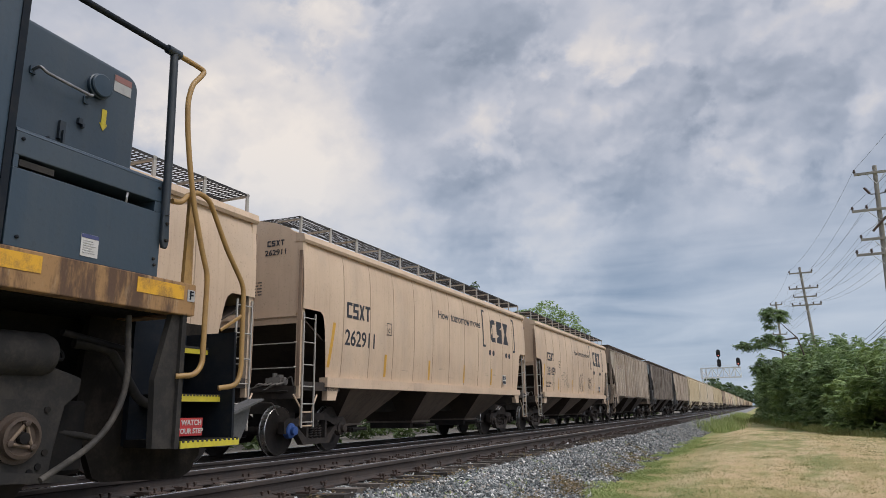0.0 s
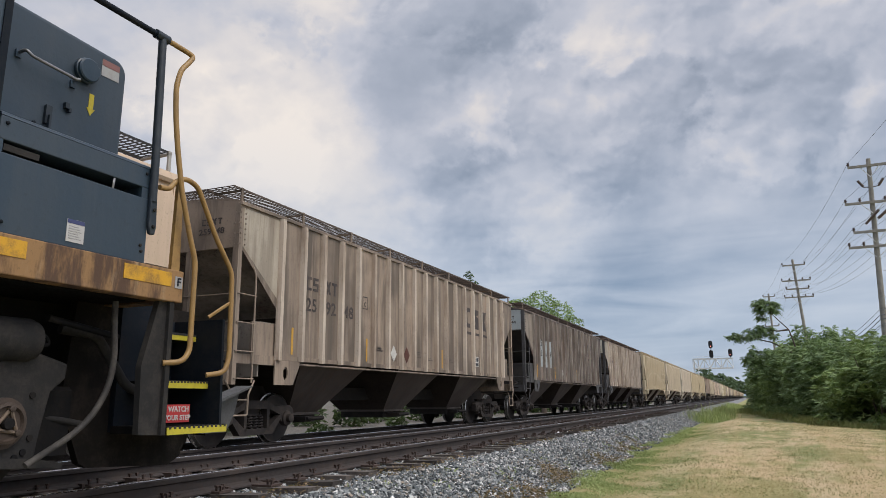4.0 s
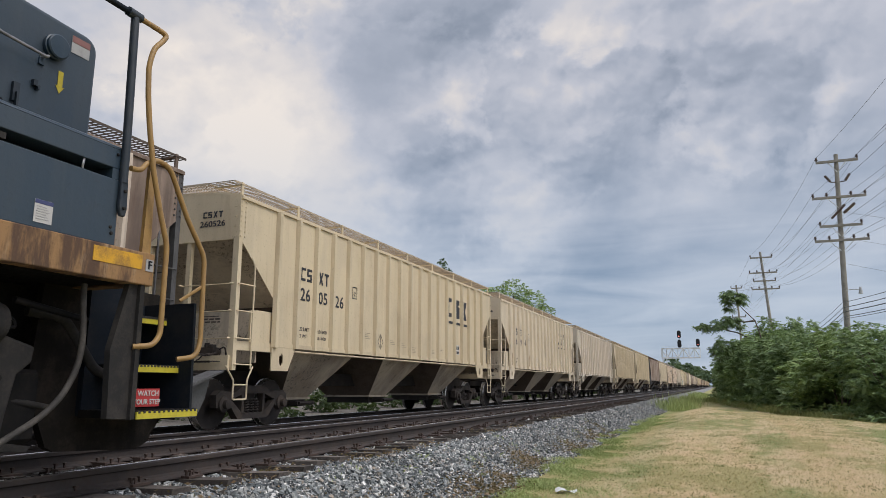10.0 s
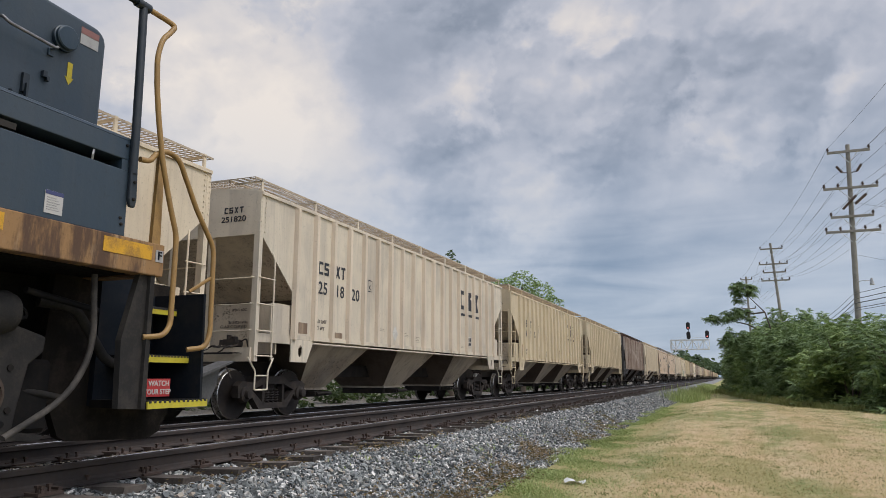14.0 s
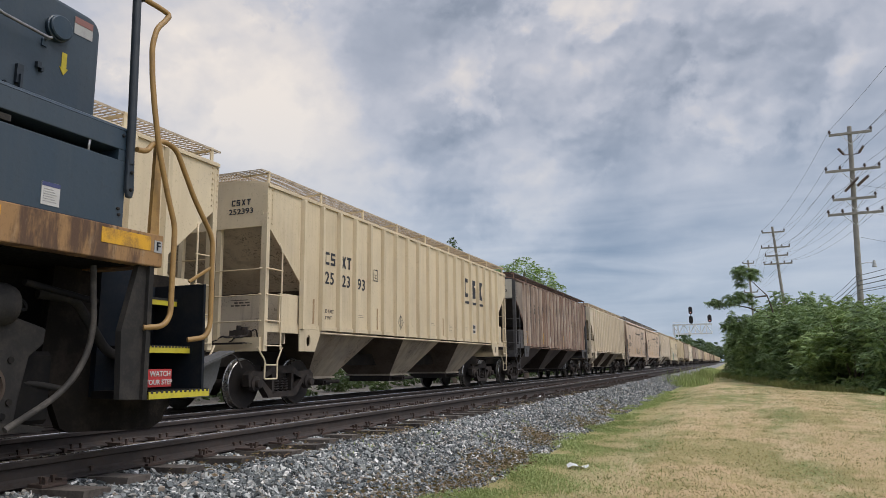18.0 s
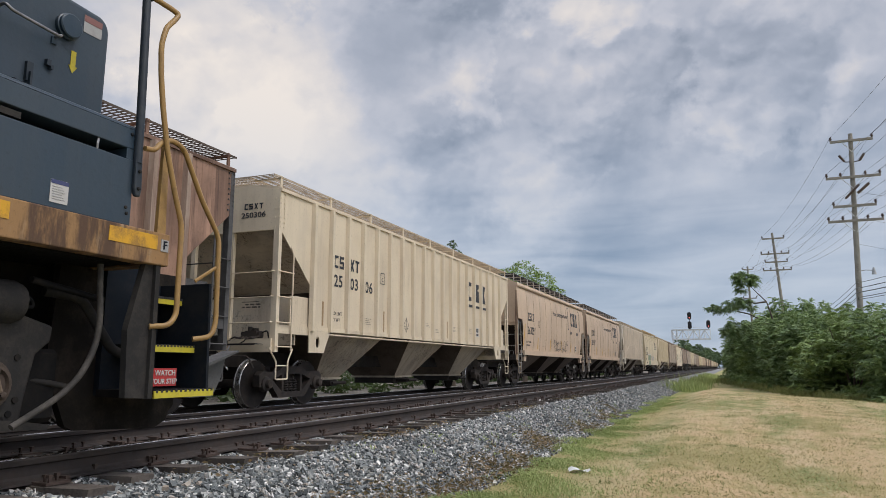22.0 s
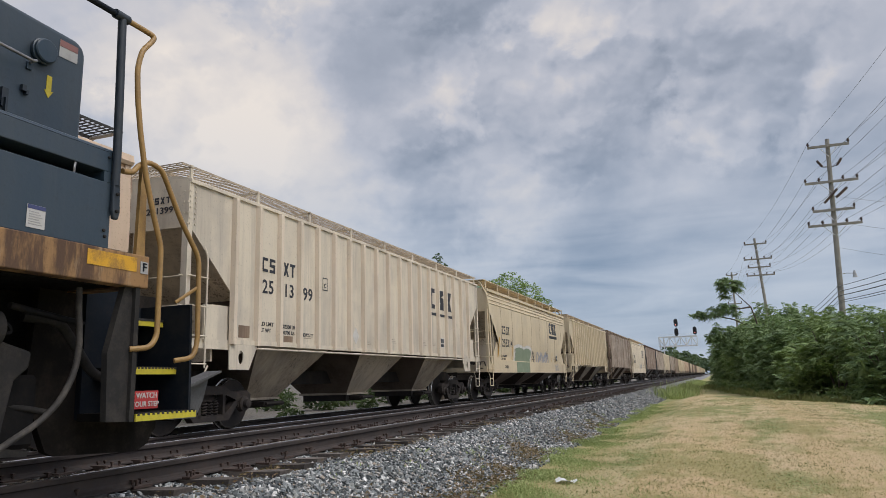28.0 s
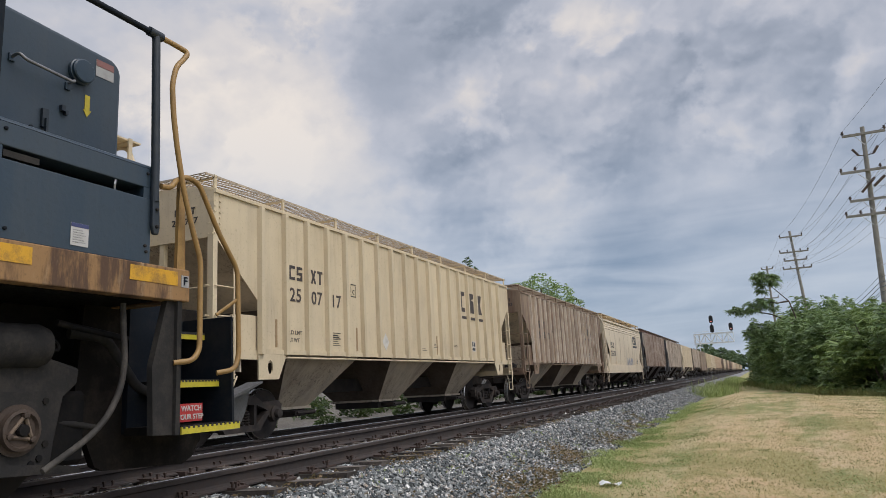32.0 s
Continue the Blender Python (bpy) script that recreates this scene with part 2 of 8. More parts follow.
def car_paint(name, col, dirt, streak=0.5, patch=0.35, rust=0.0, panel=0.0, spatter=0.0):
    """Weathered freight-car paint: vertical run-off streaks, grimy patches, a little rust."""
    m, nt, sh, co, info = base_mat(name, 0.62, 0.0, "Object", 60.0)
    runs = grain(nt, co, 1.6, 6.0, 0.65, (1.0, 2.2, 0.16), 0.6)
    fine = grain(nt, co, 7.0, 4.0, 0.6, (1.0, 2.5, 0.10))
    big = grain(nt, co, 0.55, 5.0, 0.6)
    tiny = grain(nt, co, 26.0, 3.0, 0.6)
    c = mixer(nt, calc(nt, "MULTIPLY", ramp(nt, big, 0.42, 0.66), patch), col, dirt)
    c = mixer(nt, calc(nt, "MULTIPLY", ramp(nt, grain(nt, co, 1.5, 4.0, 0.55, (1, 1, 0.6)), 0.48, 0.68), patch * 0.7), c, tuple(k * 0.5 + d * 0.5 for k, d in zip((0.30, 0.30, 0.30), dirt)) if sum(col) > 1.2 else dirt)
    c = mixer(nt, calc(nt, "MULTIPLY", ramp(nt, runs, 0.46, 0.66), streak), c, dirt)
    c = mixer(nt, calc(nt, "MULTIPLY", ramp(nt, fine, 0.52, 0.74), streak * 0.42), c, tuple(k * 0.7 for k in dirt))
    if panel > 0.3:
        smear = grain(nt, co, 1.0, 5.0, 0.6, (1.0, 1.6, 0.22), 0.3)
        c = mixer(nt, ramp(nt, smear, 0.47, 0.62, 0.0, 0.75), c, tuple(k * 0.75 for k in dirt))
        c = mixer(nt, ramp(nt, grain(nt, co, 2.6, 4.0, 0.6, (1.0, 1.8, 0.14)), 0.60, 0.70, 0.0, 0.55), c, tuple(min(k * 1.3, 0.7) for k in col))
    if rust:
        c = mixer(nt, calc(nt, "MULTIPLY", ramp(nt, calc(nt, "ADD", calc(nt, "MULTIPLY", fine, 0.6), calc(nt, "MULTIPLY", big, 0.4)), 0.53, 0.66), rust), c, (0.16, 0.07, 0.03))
    c = mixer(nt, ramp(nt, tiny, 0.58, 0.72, 0, 0.30), c, tuple(k * 0.5 for k in dirt))
    chips = grain(nt, co, 70.0, 2.0, 0.5, (1, 1, 0.5))
    c = mixer(nt, ramp(nt, chips, 0.68, 0.76, 0, 0.35), c, tuple(k * 0.4 for k in dirt))
    if spatter:
        # thrown mud in drops of two sizes, thick in places
        where = ramp(nt, grain(nt, co, 1.1, 3.0, 0.5), 0.42, 0.62)
        for scale, lo in ((13.0, 0.64), (30.0, 0.62)):
            drops = ramp(nt, grain(nt, co, scale, 1.0, 0.4), lo, lo + 0.03)
            c = mixer(nt, calc(nt, "MULTIPLY", calc(nt, "MULTIPLY", drops, where), spatter), c, (0.035, 0.026, 0.020))
    if panel:
        # the panels between the ribs have weathered unevenly
        sep = nt.nodes.new("ShaderNodeSeparateXYZ")
        nt.links.new(nt.nodes.new("ShaderNodeTexCoord").outputs["Object"], sep.inputs[0])
        wn = nt.nodes.new("ShaderNodeTexWhiteNoise")
        wn.noise_dimensions = "1D"
        nt.links.new(calc(nt, "ADD", calc(nt, "FLOOR", calc(nt, "DIVIDE", calc(nt, "ADD", sep.outputs[1], 6.345), 0.705)), calc(nt, "MULTIPLY", info, 31.0)), wn.inputs["W"])
        c = mixer(nt, calc(nt, "MULTIPLY", wn.outputs["Value"], panel), c, dirt)
    nt.links.new(c, sh.inputs["Base Color"])
    relief(nt, sh, calc(nt, "ADD", tiny, calc(nt, "MULTIPLY", big, 3.0)), 0.12, 0.01)
    return m


def leaf_mat(name, a, b, rough=0.55):
    m, nt, sh, co, info = base_mat(name, rough)
    isl = nt.nodes.new("ShaderNodeNewGeometry").outputs["Random Per Island"]
    c = mixer(nt, isl, a, b)
    c = mixer(nt, ramp(nt, grain(nt, co, 0.8, 3.0), 0.35, 0.65, 0, 0.5), c, tuple(k * 0.6 for k in a))
    nt.links.new(c, sh.inputs["Base Color"])
    sh.inputs["Subsurface Weight"].default_value = 0.0
    tr = nt.nodes.new("ShaderNodeBsdfTranslucent")
    nt.links.new(mixer(nt, 0.5, c, (0.25, 0.35, 0.06)), tr.inputs[0])
    mx = nt.nodes.new("ShaderNodeMixShader")
    mx.inputs[0].default_value = 0.25
    nt.links.new(sh.outputs[0], mx.inputs[1])
    nt.links.new(tr.outputs[0], mx.inputs[2])
    nt.links.new(mx.outputs[0], nt.nodes["Material Output"].inputs[0])
    return m


CREAM = car_paint("cream_paint", (0.71, 0.605, 0.45), (0.42, 0.33, 0.23), 0.16, 0.25, 0.10, panel=0.12)
YELLOW = car_paint("yellow_cream_paint", (0.66, 0.55, 0.375), (0.42, 0.33, 0.21), 0.18, 0.28, 0.10, panel=0.12)
PALE = car_paint("pale_cream_paint", (0.71, 0.625, 0.49), (0.36, 0.315, 0.265), 0.36, 0.38, 0.1, panel=0.20)
RIB_PALE = car_paint("pale_cream_ribs", (0.72, 0.61, 0.48), (0.40, 0.33, 0.25), 0.22, 0.22, 0.1)
TAN = car_paint("tan_paint", (0.60, 0.452, 0.325), (0.37, 0.26, 0.18), 0.16, 0.30, 0.10)
GREY_TAN = car_paint("grimy_tan_paint", (0.37, 0.285, 0.215), (0.12, 0.095, 0.075), 0.65, 0.6, 0.3, panel=0.45)
GREY = car_paint("grimy_grey_paint", (0.27, 0.205, 0.165), (0.06, 0.043, 0.034), 0.7, 0.6, 0.3, panel=0.5)
BROWN_TAN = car_paint("grimy_brown_paint", (0.37, 0.275, 0.212), (0.105, 0.07, 0.052), 0.75, 0.6, 0.45, panel=0.5)
BROWN = car_paint("brown_paint", (0.38, 0.225, 0.155), (0.085, 0.046, 0.032), 0.85, 0.6, 0.5, panel=0.6)
RUSTY = car_paint("rust_stained_paint", (0.36, 0.27, 0.185), (0.15, 0.09, 0.06), 0.8, 0.45, 0.7, panel=0.4)
RIB_GREY = car_paint("washed_grey_rib_paint", (0.34, 0.29, 0.245), (0.10, 0.077, 0.062), 0.9, 0.5, 0.25)
RIB_BROWN = car_paint("washed_brown_rib_paint", (0.50, 0.40, 0.32), (0.20, 0.12, 0.085), 0.75, 0.4, 0.3)
RIB_TAN = car_paint("washed_tan_rib_paint", (0.62, 0.52, 0.42), (0.24, 0.17, 0.12), 0.7, 0.4, 0.3)
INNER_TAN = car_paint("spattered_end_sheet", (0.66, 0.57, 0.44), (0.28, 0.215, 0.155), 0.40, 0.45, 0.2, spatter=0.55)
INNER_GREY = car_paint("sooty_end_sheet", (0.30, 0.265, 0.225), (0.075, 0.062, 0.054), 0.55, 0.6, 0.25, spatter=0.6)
CORNER_RUST = car_paint("rusty_corner_paint", (0.34, 0.24, 0.17), (0.12, 0.075, 0.05), 0.7, 0.5, 0.6)
CORNER_GREY = car_paint("grimy_corner_sheet", (0.33, 0.275, 0.22), (0.13, 0.10, 0.08), 0.6, 0.5, 0.2)
PALE_PATCH = car_paint("pale_repaint", (0.42, 0.465, 0.475), (0.25, 0.22, 0.20), 0.5, 0.3)
def dulled(m, gloss=0.12):
    """Soot and dust take the gloss off."""
    m.node_tree.nodes["Principled BSDF"].inputs["Specular IOR Level"].default_value = gloss
    return m


STEEL_DARK = plain("grimy_steel", (0.022, 0.019, 0.018), 0.75, 0.0, (0.055, 0.042, 0.034), 0.6, 4.0, 0.3)
TRUCK = plain("dusty_truck_iron", (0.036, 0.031, 0.029), 0.8, 0.0, (0.085, 0.064, 0.05), 0.6, 5.0, 0.4)
BLACK = plain("black_grating", (0.02, 0.02, 0.022), 0.7, 0.0, (0.05, 0.045, 0.04), 0.5)
TREAD = plain("bright_wheel_tread", (0.45, 0.44, 0.43), 0.3, 1.0, (0.2, 0.18, 0.16), 0.4)
DECAL = plain("dark_blue_lettering", (0.020, 0.022, 0.030), 0.6, 0.0, (0.06, 0.06, 0.07), 0.4, 6.0, 0.0)
DECAL_FADED = plain("faded_lettering", (0.10, 0.085, 0.075), 0.7, 0.0, (0.2, 0.15, 0.11), 0.6, 5.0, 0.0)
PRINT = plain("faint_grey_print", (0.30, 0.25, 0.19), 0.7, 0.0, (0.42, 0.35, 0.26), 0.6, 9.0, 0.0)
WHITE_DECAL = plain("white_stencil", (0.62, 0.60, 0.56), 0.7, 0.0, (0.3, 0.27, 0.23), 0.5, 5.0, 0.0)

dulled(STEEL_DARK, 0.25)
dulled(TRUCK, 0.25)
ROOF_GRATING = plain("brown_roof_grating", (0.10, 0.075, 0.06), 0.8, 0.0, (0.045, 0.036, 0.03), 0.6, 6.0, 0.2)
SILVER = plain("silver_ladder_paint", (0.40, 0.38, 0.35), 0.5, 0.2, (0.30, 0.26, 0.22), 0.5, 8.0, 0.1)
GEAR_DARK = plain("sooty_steel_gear", (0.080, 0.077, 0.078), 0.7, 0.0, (0.035, 0.031, 0.03), 0.6, 5.0, 0.2)
# dark brown sheet; on bay end sheets it paints in the shade between bays
RECESS_BROWN = plain("recess_brown_sheet", (0.055, 0.043, 0.036), 0.9, 0.0, (0.028, 0.023, 0.020), 0.6, 2.0, 0.2)
DARK_SHEET = plain("near_black_sheet", (0.060, 0.056, 0.055), 0.9, 0.0, (0.11, 0.095, 0.082), 0.6, 1.5, 0.2)
VALVE = plain("dusty_grey_castings", (0.22, 0.20, 0.18), 0.7, 0.1, (0.07, 0.06, 0.05), 0.6, 9.0, 0.3)
# paler brown, the painted shade on the light cars' bay end sheets
SHADE_TAN = plain("shade_tan_sheet", (0.145, 0.112, 0.088), 0.85, 0.0, (0.06, 0.046, 0.038), 0.6, 2.0, 0.2)
CORNER_PALE = car_paint("faded_cream_corner", (0.47, 0.41, 0.325), (0.20, 0.16, 0.12), 0.6, 0.5, 0.2)
for _m in (RECESS_BROWN, SHADE_TAN, DARK_SHEET):
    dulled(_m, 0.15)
END_CREAM = car_paint("pale_end_repaint", (0.62, 0.58, 0.49), (0.42, 0.38, 0.31), 0.35, 0.25)
DECAL_WORN = plain("worn_lettering", (0.048, 0.040, 0.040), 0.7, 0.0, (0.14, 0.105, 0.08), 0.6, 5.0, 0.0)
TAN_GRATING = plain("tan_roof_grating", (0.46, 0.38, 0.285), 0.8, 0.0, (0.16, 0.125, 0.09), 0.6, 6.0, 0.2)


# ---- geometry helpers ----
class Geo:
    """Gathers vertices and faces of one part."""

    def __init__(self):
        self.v, self.f = [], []

    def add(self, verts, faces):
        n = len(self.v)
        self.v += [tuple(p) for p in verts]
        self.f += [tuple(i + n for i in f) for f in faces]
        return self

    def box(self, x0, x1, y0, y1, z0, z1):
        v = [(x, y, z) for z in (z0, z1) for y in (y0, y1) for x in (x0, x1)]
        return self.add(v, [(0, 2, 3, 1), (4, 5, 7, 6), (0, 1, 5, 4), (2, 6, 7, 3), (0, 4, 6, 2), (1, 3, 7, 5)])

    def prism(self, pts, d0, d1, axis="x"):
        """A polygon pushed from d0 to d1 along an axis. Its points are the other two coordinates in order."""
        n = len(pts)
        put = {"x": lambda p, d: (d, p[0], p[1]), "y": lambda p, d: (p[0], d, p[1]), "z": lambda p, d: (p[0], p[1], d)}[axis]
        v = [put(p, d0) for p in pts] + [put(p, d1) for p in pts]
        f = [tuple(range(n))[::-1], tuple(range(n, 2 * n))] + [(i, (i + 1) % n, n + (i + 1) % n, n + i) for i in range(n)]
        return self.add(v, f)

    def tube(self, pts, r, n=8, r1=None):
        """A round bar along a line of points."""
        pts = [Vector(p) for p in pts]
        rings = []
        side = None
        for i, p in enumerate(pts):
            d = (pts[min(i + 1, len(pts) - 1)] - pts[max(i - 1, 0)]).normalized()
            if side is None:
                side = d.orthogonal().normalized()
            side = (side - d * side.dot(d)).normalized()
            up = d.cross(side)
            k = r if r1 is None else r + (r1 - r) * i / (len(pts) - 1)
            rings.append([p + (side * math.cos(a) + up * math.sin(a)) * k for a in (2 * math.pi * j / n for j in range(n))])
        v = [q for ring in rings for q in ring]
        f = [(i * n + j, i * n + (j + 1) % n, (i + 1) * n + (j + 1) % n, (i + 1) * n + j) for i in range(len(pts) - 1) for j in range(n)]
        f += [tuple(range(n))[::-1], tuple(range(len(v) - n, len(v)))]
        return self.add(v, f)

    def disc(self, profile, n=28, at=(0, 0, 0)):
        """A turned shape about the x axis; the profile is (x, radius)."""
        v, f = [], []
        for x, r in profile:
            v += [(at[0] + x, at[1] + r * math.cos(2 * math.pi * j / n), at[2] + r * math.sin(2 * math.pi * j / n)) for j in range(n)]
        for i in range(len(profile) - 1):
            f += [(i * n + j, (i + 1) * n + j, (i + 1) * n + (j + 1) % n, i * n + (j + 1) % n) for j in range(n)]
        f += [tuple(range(n)), tuple(range(len(v) - n, len(v)))[::-1]]
        return self.add(v, f)

    def grid(self, rows):
        """A sheet from rows of points, all of one length."""
        m = len(rows[0])
        return self.add([p for r in rows for p in r], [(i * m + j, i * m + j + 1, (i + 1) * m + j + 1, (i + 1) * m + j) for i in range(len(rows) - 1) for j in range(m - 1)])

    def mesh(self, name, mat, smooth=None):
        me = bpy.data.meshes.new(name)
        me.from_pydata(self.v, [], self.f)
        me.materials.append(mat)
        bm = bmesh.new()
        bm.from_mesh(me)
        bmesh.ops.recalc_face_normals(bm, faces=bm.faces)
        bm.to_mesh(me)
        bm.free()
        if smooth:
            for p in me.polygons:
                p.use_smooth = True
            me.set_sharp_from_angle(angle=radians(smooth))
        me.update()
        return me


def bend(pts, r, n=5):
    """Rounds the corners of a line of points."""
    pts = [Vector(p) for p in pts]
    out = [pts[0]]
    for a, b, c in zip(pts, pts[1:], pts[2:]):
        u, w = (a - b), (c - b)
        k = min(r, u.length * 0.45, w.length * 0.45)
        p, q = b + u.normalized() * k, b + w.normalized() * k
        for i in range(n + 1):
            t = i / n
            out.append(p * (1 - t) ** 2 + b * 2 * t * (1 - t) + q * t * t)
    return out + [pts[-1]]


def part(name, geo, mat, parent=None, label="", smooth=None, at=None):
    """One mesh object under a thing or under a part. geo: a Geo or a mesh to be shared."""
    me = geo if isinstance(geo, bpy.types.Mesh) else geo.mesh(name, mat, smooth)
    ob = new(name, me)
    ob.parent = parent
    if at is not None:
        ob.matrix_basis = at
    if label:
        ob["label"] = label
    return ob


def thing(name, label, category, group="", kind="", at=None):
    ob = new(name)
    ob.empty_display_size = 0.1
    if at is not None:
        ob.matrix_basis = at
    return tagged(ob, label, category, group, kind)


SHARED = {}


def shared(key, mat, build, smooth=None):
    """One mesh for all alike pieces of one material."""
    k = (key, mat.name)
    if k not in SHARED:
        SHARED[k] = build().mesh(key, mat, smooth)
    return SHARED[k]


def lettering(text, size, mat, spacing=1.0):
    """Raised lettering: a mesh that reads along +y, upright, facing +x, centred."""
    k = ("text", text, size, mat.name, spacing)
    if k not in SHARED:
        cu = bpy.data.curves.new("lettering", "FONT")
        cu.body, cu.size, cu.align_x, cu.align_y, cu.extrude, cu.space_character = text, size, "CENTER", "CENTER", 0.002, spacing
        cu.resolution_u, cu.offset = 3, 0.016 * size
        ob = new("lettering", cu)
        me = bpy.data.meshes.new_from_object(ob)
        bpy.data.objects.remove(ob)
        me.transform(Matrix(((0, 0, 1, 0), (1, 0, 0, 0), (0, 1, 0, 0), (0, 0, 0, 1))))
        me.materials.clear()
        me.materials.append(mat)
        SHARED[k] = me
    return SHARED[k]


def fitted(text, width, height, mat):
    """Lettering brought to a width and a height, centred."""
    k = ("fitted", text, width, height, mat.name)
    if k not in SHARED:
        me = lettering(text, 1.0, mat).copy()
        co = np.array([v.co for v in me.vertices])
        lo, hi = co.min(0), co.max(0)
        for v in me.vertices:
            v.co.y = (v.co.y - (lo[1] + hi[1]) / 2) * width / (hi[1] - lo[1])
            v.co.z = (v.co.z - (lo[2] + hi[2]) / 2) * height / (hi[2] - lo[2])
        SHARED[k] = me
    return SHARED[k]


GLYPHS = {}


def lay_text(name, piece, mesh, mat, parent, at):
    """Lettering as one part for its first character, with the others as its sub-parts."""
    key = mesh.name
    if key not in GLYPHS:
        n = len(mesh.vertices)
        root = list(range(n))
        def top(i):
            while root[i] != i:
                root[i] = root[root[i]]
                i = root[i]
            return i
        for e in mesh.edges:
            root[top(e.vertices[0])] = top(e.vertices[1])
        span = {}
        for i, v in enumerate(mesh.vertices):
            r = top(i)
            a, b = span.get(r, (9e9, -9e9))
            span[r] = (min(a, v.co.y), max(b, v.co.y))
        groups = []
        for r, (a, b) in sorted(span.items(), key=lambda q: q[1]):
            if groups and a < groups[-1][1] - 0.25 * (b - a):
                groups[-1][0].add(r)
                groups[-1][1] = max(groups[-1][1], b)
            else:
                groups.append([{r}, b])
        out = []
        for rs, _ in groups:
            ids = [i for i in range(n) if top(i) in rs]
            at_new = {i: k for k, i in enumerate(ids)}
            me = bpy.data.meshes.new(piece)
            me.from_pydata([mesh.vertices[i].co[:] for i in ids], [], [tuple(at_new[i] for i in p.vertices) for p in mesh.polygons if p.vertices[0] in at_new])
            me.materials.append(mat)
            out.append(me)
        GLYPHS[key] = out
    head = None
    for me in GLYPHS[key]:
        if head is None:
            head = part(name, me, mat, parent, at=at)
        else:
            part(piece, me, mat, head)
    return head


def smoothstep(a, b, x):
    t = np.clip((x - a) / (b - a), 0, 1)
    return t * t * (3 - 2 * t)


# ---- the ground: one sheet from the tracks to the horizon ----
def ground_z(x, y):
    """Height of the ground. The bed of the two tracks, its shoulder, a low lawn with a rise, a dip behind it."""
    x, y = np.asarray(x, float), np.asarray(y, float)
    bed = -0.21 - 0.035 * smoothstep(-4.5, -4.15, x) - 0.17 * smoothstep(-6.4, -7.8, x) - 0.28 * smoothstep(-11.4, -12.6, x)
    lawn = -0.66 + 0.30 * smoothstep(4, 24, y) * smoothstep(-2.4, -0.5, x)
    lawn = lawn - 0.40 * smoothstep(33.5 - 2.6 * np.clip(x + 1, 0, 5), 46 - 2.6 * np.clip(x + 1, 0, 5), y) * smoothstep(-2.8, -1.2, x)
    lawn = lawn - 0.30 * smoothstep(4.0, 9.0, x) + 0.03 * np.sin(x * 1.7 + y * 0.31) * smoothstep(-2, 0, x)
    lawn = lawn - 0.35 * smoothstep(2.5, 6.5, x) * smoothstep(27, 17, y)
    toe = -2.75 + 0.13 * np.sin(y * 0.9) + 0.09 * np.sin(y * 2.3 + 1)
    s = smoothstep(-3.75, toe + 0.1, x)
    return bed * (1 - s) + lawn * s


def sheet(name, xs, ys, mat, lift=0.0, inside=None):
    X, Y = np.meshgrid(xs, ys)
    Z = ground_z(X, Y) + lift
    g = Geo()
    g.grid([[(X[i, j], Y[i, j], Z[i, j]) for j in range(len(xs))] for i in range(len(ys))])
    if inside:
        g.f = [f for f in g.f if inside(sum(g.v[i][0] for i in f) / 4, sum(g.v[i][1] for i in f) / 4)]
    return g.mesh(name, mat, 60)


XS = np.concatenate([[-3000, -1200, -500, -200, -100, -60, -40, -30, -24, -20, -17, -15], np.arange(-13.5, -4.5, 0.45), np.arange(-4.5, 8, 0.18), np.arange(8, 16, 0.8), [18, 22, 30, 45, 70, 120, 250, 600, 1500, 3000]])
YS = np.concatenate([[-600, -250, -100, -50, -25, -14, -8, -4], np.arange(-2, 22, 0.3), np.arange(22, 60, 0.8), np.arange(60, 130, 4), [135, 150, 170, 200, 250, 320, 420, 600, 900, 1500, 3000]])



